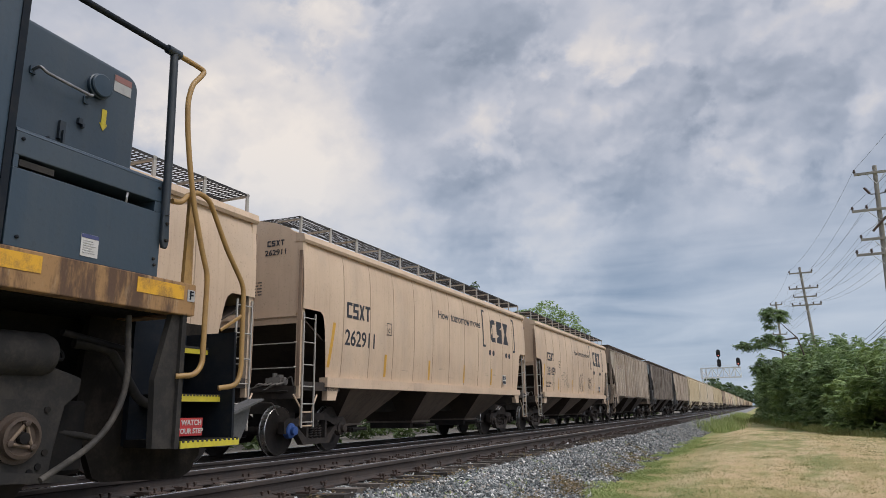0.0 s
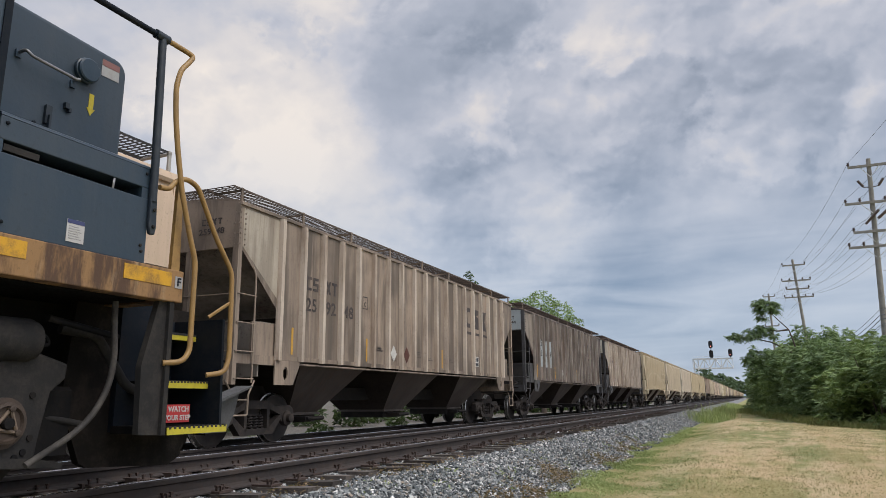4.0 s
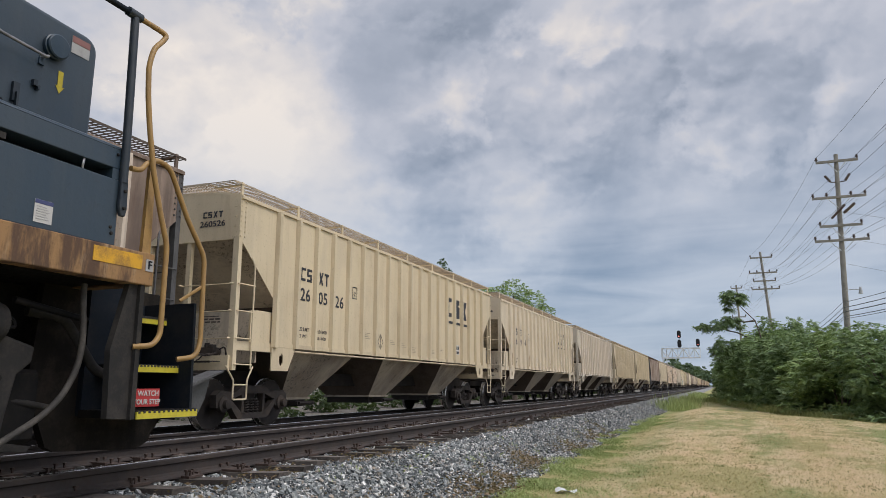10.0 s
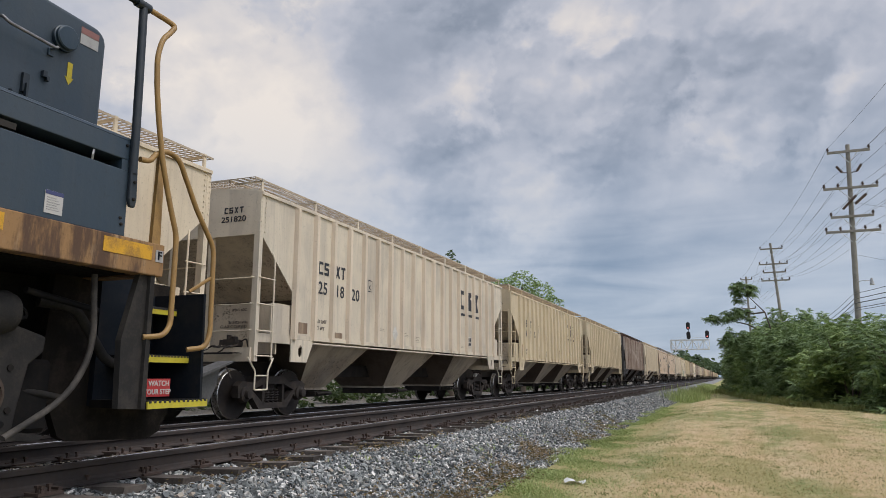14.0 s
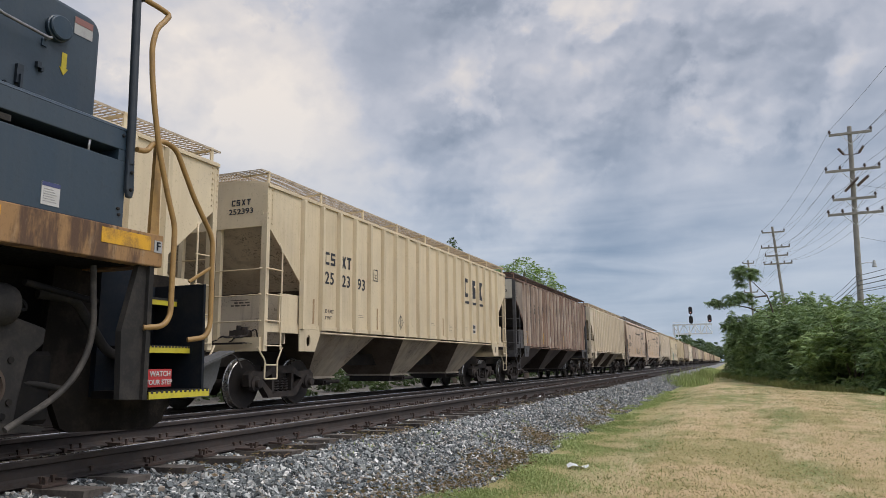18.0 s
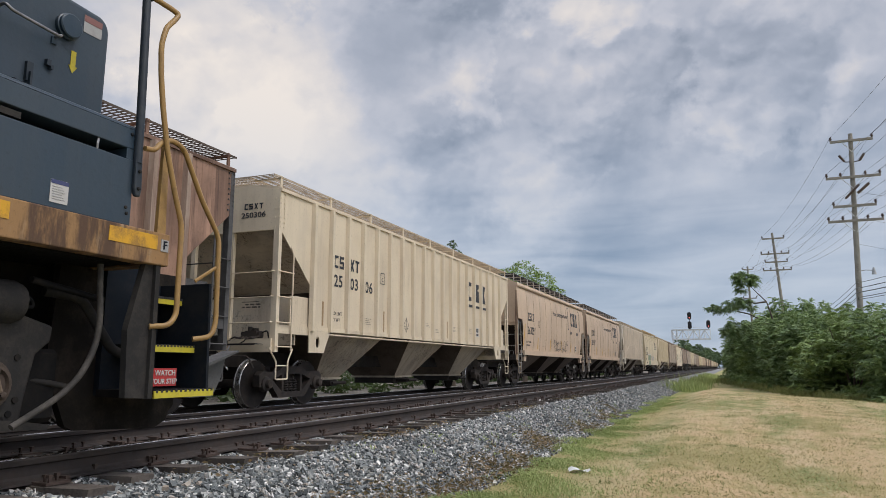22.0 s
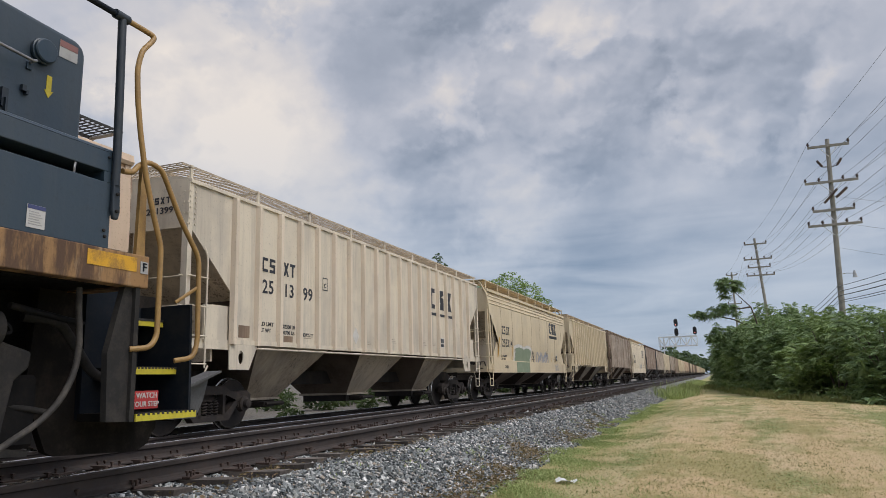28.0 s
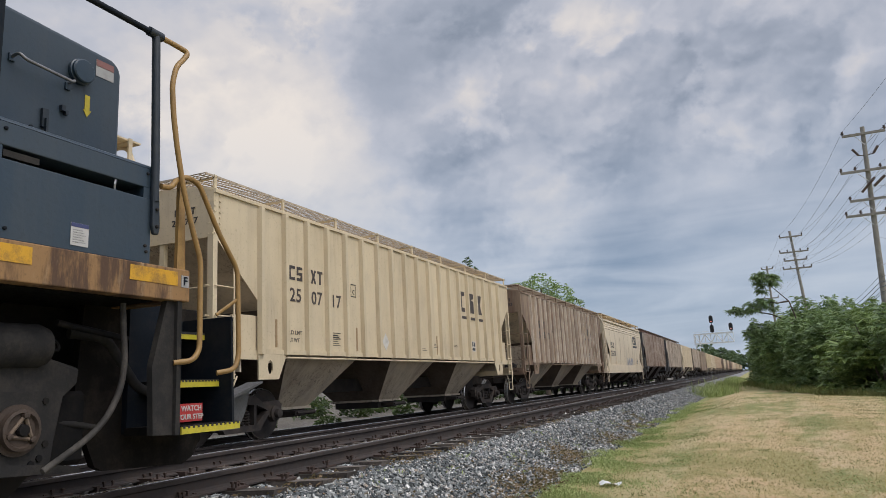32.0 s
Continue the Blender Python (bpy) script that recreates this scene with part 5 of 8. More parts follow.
            part("reporting_mark", shared("side_mark_%s_%d" % (kind, i), mark, lambda: mark_geo(i, 0.21, z1 - z0)), mark, car, at=pose(curve_x((z0 + z1) / 2) + 0.002, y, (z0 + z1) / 2))
        y, z, w, h = (2.15, 2.31, 1.25, 0.34) if rnd else (2.52, 2.19, 1.55, 0.32)
        lay_text("number", "digit", on_curve(fitted(number, w, h, mark), z), mark, car, pose(0, -L + y, z))
        xe, ze = (0.92, 3.87) if rnd else (0.85, 3.66)
        lay_text("number", "digit", fitted(number, 0.50, 0.115, mark), mark, car, pose(xe, -L - 0.006, ze, 0, 0, -90))
        for i in range(4):
            part("reporting_mark", shared("smooth_end_mark_%d" % i, mark, lambda: mark_geo(i, 0.085, 0.115)), mark, car, at=pose(xe - 0.16 + 0.107 * i, -L - 0.005, ze + 0.185, 0, 0, -90))
        loads = ("LD LMT 223000", "LT WT 63000") if number == "261099" else ("LD LMT 222500", "LT WT 63500") if number == "263091" else ("LD LMT 200000", "LT WT 63000") if number == "255314" else ()
        for text, z, w in zip(loads, (1.83, 1.69) if rnd else (1.68, 1.56), (0.78, 0.66)):
            lay_text("load_stencil", "letter", on_curve(fitted(text, w, 0.075, mark), z), mark, car, pose(0, -L + (1.34 if rnd else 1.68) + w / 2, z))
        if rnd:
            for word, y, w in (("How", 6.60, 0.70), ("tomorrow", 7.82, 1.42), ("moves", 9.02, 0.82)):
                lay_text("slogan_word", "letter", on_curve(fitted(word, w, 0.21 if word != "moves" else 0.155, mark), 3.34), mark, car, pose(0, -L + y, 3.34))
            if number != "262874":
                lay_logo(car, mark, bracket_logo(), "dark block shapes between brackets", -L + 11.2, 3.29, True)
            plate_mark(car, mark, 0, -L + 3.44, 2.65, True)
        else:
            def bar_logo():
                gs = stretched(big_logo_geo(False), lambda y: round(y / 0.5) * 0.58 + (y - round(y / 0.5) * 0.5) * 1.8, 0.78)
                return gs + [("logo_bar", Geo().box(0, 0.003, -0.92, 0.92, -0.50, -0.36))]
            lay_logo(car, mark, bar_logo(), "dark block shapes over a bar", -L + 11.24, 3.24, True)
            if number == "255314":
                lay_text("sill_mark", "letter", fitted("Z4U2NV", 0.52, 0.11, mark), mark, car, pose(1.602, -L + 2.29, 1.25))
        def lean_strip():
            zs = [1.66 + 0.9 * k / 6 for k in range(7)] if rnd else [1.60 + 0.8 * k / 6 for k in range(7)]
            return Geo().grid([[(curve_x(z) + 0.004, 0.16 * (z - zs[0]) - 0.05, z), (curve_x(z) + 0.004, 0.16 * (z - zs[0]) + 0.05, z)] for z in zs])
        part("reflector_strip", shared("lean_strip_" + kind, SAFETY, lean_strip), SAFETY, car, at=pose(0, -L + (0.96 if rnd else 1.25), 0))
        def side_strip():
            zs = [1.56 + 0.5 * k / 4 for k in range(5)]
            return Geo().grid([[(curve_x(z) + 0.004, -0.05, z), (curve_x(z) + 0.004, 0.05, z)] for z in zs])
        for y in (3.32, 5.70, 8.1, 10.4) if rnd else (3.28, 10.94):
            part("reflector_strip", shared("side_strip", SAFETY, side_strip), SAFETY, car, at=pose(0, -L + y, 0))
        stencils(car, L, mark, number, 0, curve_x)
        data_panel(car, 1.588, -L + (11.6 if rnd else 11.94), 1.76)
    return car


def scribble_geo(seed, width, height, strokes, r=0.012):
    """Loose spray-can loops: flat ribbons, no words."""
    rng = random.Random(seed)
    g = Geo()
    for k in range(strokes):
        y0 = -width / 2 + width * (k + 0.5) / strokes
        pts, ph = [], rng.uniform(0, 6.28)
        for i in range(19):
            t = i / 18
            pts.append((y0 + width / strokes * (0.75 * math.sin(6.28 * t * rng.choice((1.0, 1.02)) + ph) + 0.35 * math.sin(11 * t + k)), height * 0.5 * math.sin(5.1 * t + ph * 1.7) + 0.08 * math.sin(17 * t)))
        for (a, b), (c, d) in zip(pts, pts[1:]):
            n = math.hypot(c - a, d - b) or 1
            u, w = -(d - b) / n * r, (c - a) / n * r
            g.add([(0.002, a + u, b + w), (0.002, a - u, b - w), (0.002, c - u, d - w), (0.002, c + u, d + w)], [(0, 1, 2, 3)])
    return g


def blob_geo(seed, width, height, grow=0.0):
    """A ragged sprayed patch."""
    rng = random.Random(seed)
    pts = []
    for i in range(26):
        a = 2 * math.pi * i / 26
        k = 1 + rng.uniform(-0.13, 0.10) + grow
        pts.append((width / 2 * k * max(-1, min(1, 1.25 * math.cos(a))), height / 2 * k * max(-1, min(1, 1.2 * math.sin(a)))))
    return Geo().prism(pts, 0.0, 0.002)


def graffiti(car, L, number):
    """Sprayed marks on single cars."""
    if number == "261099":
        for y, z, w, h, n in ((7.45, 1.98, 0.75, 0.75, 4), (9.42, 2.0, 0.8, 0.42, 5), (4.3, 2.0, 1.3, 0.55, 3), (2.45, 1.82, 0.3, 0.4, 3)):
            ink = PRINT if y < 5 else DECAL
            part("graffiti", on_curve(scribble_geo(int(y * 10), w, h, n).mesh("graffiti", ink), z), ink, car, "faint grey scribble" if y < 5 else "black sprayed scribble", at=pose(0, -L + y, z))
    if number == "263091":
        for y, z, w, h, n in ((7.0, 1.80, 1.0, 0.40, 5), (8.5, 1.80, 1.9, 0.46, 6)):
            part("graffiti", on_curve(scribble_geo(int(y * 10), w, h, n, 0.015).mesh("graffiti", DECAL), z), DECAL, car, "black sprayed scribble", at=pose(0, -L + y, z))
    if number in ("255314", "255120"):
        y = 5.02
        if number == "255314":
            part("graffiti", on_curve(blob_geo(5, 2.75, 0.85, 0.09).mesh("graffiti", WHITE_DECAL), 1.72), WHITE_DECAL, car, "white sprayed outline", at=pose(0.0, -L + y, 1.72))
            part("graffiti", on_curve(blob_geo(5, 2.65, 0.72).mesh("graffiti", SPRAY_GREEN), 1.72), SPRAY_GREEN, car, "grey-green sprayed patch", at=pose(0.004, -L + y, 1.70))
            part("graffiti", Geo().box(1.602, 1.605, -1.12, 1.12, -0.24, 0.20), SPRAY_GREEN, car, "grey-green sprayed patch", at=pose(0, -L + y - 0.06, 1.27))
            part("graffiti", on_curve(scribble_geo(33, 0.45, 0.45, 3, 0.02).mesh("graffiti", DECAL), 1.72), DECAL, car, "black sprayed scribble", at=pose(0, -L + 6.89, 1.72))
            diamond(car, L, 9.66, 1.98, curve_x(1.98) + 0.004, DECAL_FADED)
            part("graffiti", scribble_geo(52, 0.9, 0.26, 4, 0.016).mesh("graffiti", SPRAY_BLUE), SPRAY_BLUE, car, "grey sprayed scrawl on the sill", at=pose(1.602, -L + 11.9, 1.28))
        for k in range(5):
            z = 1.56
            part("graffiti", on_curve(scribble_geo(40 + k, 0.5, 0.72, 2, 0.045).mesh("graffiti", SPRAY_BLUE), z), SPRAY_BLUE, car, "grey-blue sprayed loop", at=pose(0.002, -L + 7.94 + 0.46 * k, z))


def old_lettering(car, L):
    """Faded first panels, the ghost of an old line of letters and of a round-cornered emblem."""
    for i in range(4):
        part("faded_sheet", shared("faded_sheet", BROWN_TAN, lambda: Geo().box(1.5752, 1.5772, -0.29, 0.29, 1.60, 4.06)), BROWN_TAN, car, "faded tan panel", at=pose(0, -L + 1.527 + 0.705 * i, 0))
    for i in range(14):
        y = 4.35 + 0.375 * i
        if i != 6:
            part("ghost_block", shared("ghost_block_%d" % (i % 2), GHOST, lambda: Geo().box(1.5774, 1.5790, -0.13, 0.13, 3.06, 3.48).box(1.5774, 1.5790, -0.05, 0.15, 3.2, 3.3) if i % 2 else Geo().box(1.5774, 1.5790, -0.13, 0.13, 3.06, 3.48)), GHOST, car, "faded dark block of old lettering", at=pose(0, -L + y, 0))
    ring = [(math.copysign(abs(math.cos(a)) ** 0.45, math.cos(a)), math.copysign(abs(math.sin(a)) ** 0.45, math.sin(a))) for a in (2 * math.pi * k / 36 for k in range(36))]
    g = Geo().add([(1.579, -L + 10.75 + 0.95 * k * a, 3.2 + 0.80 * k * b) for k in (1.0, 0.90) for a, b in ring], [(i, (i + 1) % 36, 36 + (i + 1) % 36, 36 + i) for i in range(36)])
    emblem = part("ghost_emblem", g, GHOST, car, "faded outline of a round-cornered emblem")
    for z, h, w in ((3.45, 0.30, 1.2), (2.92, 0.10, 1.0), (2.72, 0.10, 1.1)):
        part("ghost_bar", Geo().box(1.578, 1.5792, -L + 10.75 - w / 2, -L + 10.75 + w / 2, z - h / 2, z + h / 2), GHOST, emblem)


def diamond(car, L, y, z, x, mat):
    def outline():
        ring = [(0, -0.2), (0.16, 0), (0, 0.2), (-0.16, 0)]
        g = Geo().add([(0.002, a * k, b * k) for k in (1.0, 0.84) for a, b in ring], [(i, (i + 1) % 4, 4 + (i + 1) % 4, 4 + i) for i in range(4)])
        return g.box(0.0, 0.002, -0.012, 0.012, -0.14, 0.16)
    part("placard", shared("placard", mat, outline if mat == DECAL_FADED else lambda: Geo().prism([(0, -0.2), (0.16, 0), (0, 0.2), (-0.16, 0)], 0, 0.004)), mat, car, "diamond placard", at=pose(x, -L + y, z))


def on_curve(mesh, z0):
    """The lettering or shapes laid onto the bulged side, at height z0."""
    me = mesh.copy()
    for v in me.vertices:
        v.co.x = curve_x(v.co.z + z0) + 0.002 + 0.5 * v.co.x
    return me


def bracket_logo():
    gs = stretched(big_logo_geo(False), lambda y: round(y / 0.5) * 0.62 + (y - round(y / 0.5) * 0.5) * 1.75, 1.0)
    for s in (-1, 1):
        y = s * 1.55
        rows = [(-0.57, 0.2), (-0.50, 0.2)] + [(-0.50 + 1.03 * k / 8, 0.05) for k in range(9)] + [(0.53, 0.2), (0.60, 0.2)]
        gs.append(("logo_bracket", Geo().grid([[(0.003, y + s * 0.04, z), (0.003, y - s * d, z)] for z, d in rows])))
        for d in (0.6, 0.92):
            gs.append(("logo_dot", Geo().prism([(y - s * d + 0.10 * math.cos(a), -0.72 + 0.09 * math.sin(a)) for a in (2 * math.pi * i / 14 for i in range(14))], 0, 0.003)))
    return gs


GHOST = plain("ghost_lettering", (0.085, 0.060, 0.048), 0.8, 0.0, (0.16, 0.105, 0.078), 0.75, 3.0, 0.0)
SEAM = plain("dark_weld_seam", (0.34, 0.25, 0.175), 0.8, 0.0, (0.46, 0.35, 0.25), 0.5, 3.0, 0.1)
SAFETY = plain("yellow_safety_strip", (0.60, 0.33, 0.04), 0.6, 0.0, (0.35, 0.2, 0.06), 0.5, 6.0)
FADED_STRIP = plain("faded_brown_strip", (0.30, 0.195, 0.10), 0.7, 0.0, (0.42, 0.31, 0.19), 0.6, 6.0)
RUST_MARK = plain("rust_red_placard", (0.10, 0.035, 0.025), 0.8)
SPRAY_GREEN = plain("grey_green_spray", (0.21, 0.26, 0.17), 0.7, 0.0, (0.30, 0.33, 0.24), 0.5, 3.0, 0.0)
SPRAY_BLUE = plain("pale_blue_spray", (0.34, 0.345, 0.38), 0.7, 0.0, (0.22, 0.235, 0.28), 0.6, 5.0, 0.0)
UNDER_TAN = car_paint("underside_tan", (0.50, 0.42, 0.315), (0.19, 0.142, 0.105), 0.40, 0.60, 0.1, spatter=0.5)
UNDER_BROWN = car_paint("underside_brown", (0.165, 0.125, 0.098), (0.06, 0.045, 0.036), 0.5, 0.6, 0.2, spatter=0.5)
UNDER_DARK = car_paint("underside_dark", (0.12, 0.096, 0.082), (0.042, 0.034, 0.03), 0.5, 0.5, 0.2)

# the train from its cars by the camera on: kind, paint, number, rear end along the track at the start
TRAIN = [
    ("round", TAN, "262874", 9.53), ("round", TAN, "262911", 24.95), ("round", TAN, "261099", 40.40), ("ribbed", GREY_TAN, "259248", 56.88), ("ribbed", GREY, "252644", 73.53),
    ("ribbed", BROWN_TAN, "260515", 89.88), ("ribbed", YELLOW, "260526", 106.43), ("ribbed", CREAM, "260974", 122.85), ("ribbed", PALE, "251820", 139.29), ("ribbed", YELLOW, "260165", 155.58),
    ("ribbed", YELLOW, "252393", 172.02), ("ribbed", BROWN, "251933", 188.44), ("ribbed", CREAM, "250306", 204.85), ("round", TAN, "263091", 220.16), ("round", TAN, "262413", 235.30),
    ("ribbed", PALE, "251399", 251.60), ("slant", YELLOW, "255314", 267.30), ("ribbed", YELLOW, "250717", 283.90), ("ribbed", RUSTY, "250833", 300.50), ("slant", CREAM, "255120", 316.00),
    ("ribbed", BROWN, "252016", 332.40), ("ribbed", BROWN_TAN, "251477", 348.80), ("ribbed", CREAM, "250912", 365.20), ("ribbed", GREY_TAN, "251356", 381.60), ("slant", RUSTY, "255077", 397.30)]
LOOKS = {CREAM: "cream painted", YELLOW: "dull yellow painted", PALE: "pale grey-cream", TAN: "tan painted", GREY_TAN: "grimy grey-tan", GREY: "soot-stained dark grey", BROWN_TAN: "grimy brown-streaked tan",
         BROWN: "weathered dark brown", RUSTY: "rust-streaked tan"}
CARS = []


def build_train():
    far_paints = [CREAM, YELLOW, BROWN, CREAM, TAN, PALE, GREY_TAN, CREAM, YELLOW, CREAM, BROWN_TAN, TAN]
    rng = random.Random(11)
    rear = 0.0
    for kind, paint, number, rear in TRAIN:
        dark = paint in (GREY, BROWN, GREY_TAN, BROWN_TAN)
        level = 2 if rear < 350 else 1
        label = LOOKS[paint] + (" ribbed covered hopper car rolling on the far track" if kind == "ribbed" else " smooth-sided covered hopper car rolling on the far track")
        ribs = {GREY: RIB_GREY, BROWN: RIB_BROWN, GREY_TAN: RIB_TAN, BROWN_TAN: RIB_TAN, PALE: RIB_PALE, RUSTY: RIB_TAN}.get(paint)
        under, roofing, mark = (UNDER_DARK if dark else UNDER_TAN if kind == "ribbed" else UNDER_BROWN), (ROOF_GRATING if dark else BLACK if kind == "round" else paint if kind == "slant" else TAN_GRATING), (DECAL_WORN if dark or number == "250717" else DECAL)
        if kind == "ribbed":
            car, L = ribbed_car(number, paint, under, roofing, mark, level, label, number != "251933", ribs), 7.52
        else:
            car, L = smooth_car(number, paint, under, roofing, mark, level, label, kind), (7.0 if kind == "round" else 7.25)
        if number == "262911":
            cap = [o for o in car.children_recursive if o.name.startswith("bearing_cap")][0]
            cap.data = cap.data.copy()
            cap.data.materials[0] = plain("blue_bearing_cap", (0.04, 0.10, 0.32), 0.6)
            cap["label"] = "blue bearing cap"
        if level > 1:
            if kind != "ribbed":
                graffiti(car, L, number)
            elif number == "252644":
                for i in range(3):
                    part("repaint_patch", shared("repaint_patch", PALE_PATCH, lambda: Geo().box(1.5755, 1.578, -0.29, 0.29, 2.05, 3.16)), PALE_PATCH, car, "pale repainted patch", at=pose(0, -L + 2.232 + 0.705 * i, 0 if i else 0.0))
            if dark and kind == "ribbed":
                corner = CORNER_GREY if paint in (GREY, BROWN) else CORNER_PALE
                part("corner_panel", shared("corner_panel", corner, lambda: Geo().prism([(-L + 0.02, 4.06), (-L + 1.24, 4.06), (-L + 1.24, 2.5), (-L + 0.02, 3.44)], 1.575, 1.5775)), corner, car, "faded pale corner sheet")
            if number == "251933":
                old_lettering(car, L)
            if number in ("252644", "251933", "260515"):
                part("end_repaint", Geo().box(-1.45, 1.45, -L - 0.004, -L - 0.001, 3.39, 4.14), PALE_PATCH if number == "252644" else END_CREAM, car, "pale repainted end panel")
            if kind == "ribbed":
                diamond(car, L, 5.757, 1.86, 1.578, WHITE_DECAL if dark or number in ("251820", "251399", "250717") else DECAL_FADED)
                if dark:
                    diamond(car, L, 6.462, 1.86, 1.578, RUST_MARK)
                if number in ("251820", "251399"):
                    for y, z0, z1 in ((1.53, 1.62, 1.84), (2.937, 1.60, 1.72)):
                        part("paint_patch", shared("paint_patch_%g" % y, RUSTY, lambda: Geo().box(1.5755, 1.5775, -0.16, 0.16, z0, z1)), RUSTY, car, "tan paint patch", at=pose(0, -L + y, 0))
                for y in () if number in ("251820", "251399", "260526") else (1.42, 4.24, 8.47):
                    part("reflector_strip", shared("slim_reflector", SAFETY if dark else FADED_STRIP, lambda: Geo().box(1.576, 1.5795, 0.18, 0.24, 1.62, 2.12)), SAFETY if dark else FADED_STRIP, car, at=pose(0, -L + y, 0))
        CARS.append((car, rear - L))
    done = {}
    for i in range(26):
        paint = far_paints[(i * 5 + rng.randint(0, 2)) % len(far_paints)]
        if paint not in done:
            done[paint] = ribbed_car("250000", paint, UNDER_TAN, paint, DECAL, 1, LOOKS[paint] + " ribbed covered hopper car far down the train")
            car = done[paint]
        else:
            car = copy_thing(done[paint], pose(0, 0, 0))
            WHEELS.extend((o, a) for o in car.children_recursive for a in (-0.89, 0.89) if o.name.startswith("wheelset") and abs(o.location.y - a) < 0.01)
        rear += 16.4
        CARS.append((car, rear - 7.52))
    for car, u in CARS:
        car.matrix_basis = pose(FAR_X, u, FAR_Z)


build_train()


# ---- the standing locomotive on the near track ----
BLUE = car_paint("dark_blue_enamel", (0.021, 0.042, 0.067), (0.044, 0.058, 0.073), 0.45, 0.55)
BLUE.node_tree.nodes["Principled BSDF"].inputs["Roughness"].default_value = 0.42
RAIL_BLUE = plain("blue_black_handrail", (0.013, 0.021, 0.032), 0.5, 0.0, (0.04, 0.045, 0.05), 0.6, 7.0, 0.1)
BLUE_DARK = plain("blue_black_enamel", (0.010, 0.014, 0.021), 0.6, 0.0, (0.032, 0.031, 0.031), 0.6, 5.0, 0.1)
GOLD = plain("worn_gold_paint", (0.34, 0.205, 0.07), 0.5, 0.0, (0.20, 0.12, 0.05), 0.6, 9.0, 0.1)
YELLOW_STEP = plain("yellow_step_edge", (0.55, 0.47, 0.035), 0.6, 0.0, (0.3, 0.25, 0.05), 0.5, 9.0)
RED_SIGN = plain("red_sign_enamel", (0.42, 0.028, 0.030), 0.5, 0.0, (0.3, 0.05, 0.05), 0.4, 9.0)
WHITE_PAPER = plain("white_label", (0.50, 0.49, 0.48), 0.6, 0.0, (0.4, 0.38, 0.36), 0.4, 14.0, 0.0)
DULL_PAPER = plain("dull_label", (0.36, 0.36, 0.36), 0.6, 0.0, (0.25, 0.24, 0.24), 0.6, 14.0, 0.0)
IRON = plain("grimy_black_iron", (0.010, 0.010, 0.011), 0.75, 0.0, (0.030, 0.025, 0.022), 0.6, 4.0, 0.4)
IRON_GREY = plain("dusty_grey_iron", (0.029, 0.028, 0.028), 0.8, 0.0, (0.075, 0.066, 0.058), 0.5, 6.0, 0.5)
BROWN_IRON = plain("mud_brown_iron", (0.013, 0.0115, 0.0105), 0.85, 0.0, (0.045, 0.036, 0.030), 0.7, 5.0, 0.6)
WING_GREY = plain("scraped_grey_steel", (0.085, 0.085, 0.088), 0.7, 0.0, (0.04, 0.037, 0.035), 0.6, 6.0, 0.3)
HOSE = plain("dusty_grey_hose", (0.030, 0.027, 0.025), 0.8, 0.0, (0.10, 0.088, 0.076), 0.8, 7.0, 0.3)
HUB_RUST = plain("orange_brown_bearing", (0.060, 0.040, 0.029), 0.7, 0.0, (0.03, 0.022, 0.018), 0.6, 12.0, 0.3)
CHROME = plain("bare_steel_bar", (0.30, 0.30, 0.31), 0.45, 0.7, (0.09, 0.09, 0.09), 0.6, 12.0)
ORANGE = plain("orange_yellow_panel", (0.62, 0.33, 0.02), 0.6, 0.0, (0.24, 0.13, 0.04), 0.8, 11.0)

for _m in (IRON, IRON_GREY, BROWN_IRON, BLUE_DARK):
    dulled(_m, 0.10)


def sill_paint():
    m, nt, sh, co, info = base_mat("rusted_yellow_sill", 0.75)
    a, b, d = grain(nt, co, 3.0, 6.0, 0.65, (1, 1.6, 0.35)), grain(nt, co, 9.0, 5.0, 0.65, (1, 1.3, 0.25)), grain(nt, co, 40, 3, 0.6)
    c = mixer(nt, ramp(nt, a, 0.42, 0.56), (0.29, 0.165, 0.07), (0.085, 0.046, 0.027))
    c = mixer(nt, ramp(nt, b, 0.56, 0.74, 0, 0.7), c, (0.36, 0.26, 0.16))
    c = mixer(nt, ramp(nt, d, 0.55, 0.8, 0, 0.6), c, (0.06, 0.035, 0.02))
    nt.links.new(c, sh.inputs["Base Color"])
    relief(nt, sh, d, 0.3, 0.004)
    return m


SILL = sill_paint()


def bevelled(ob, width=0.012, segments=2):
    m = ob.modifiers.new("bevel", "BEVEL")
    m.width, m.segments, m.limit_method, m.angle_limit = width, segments, "ANGLE", radians(40)
    return ob


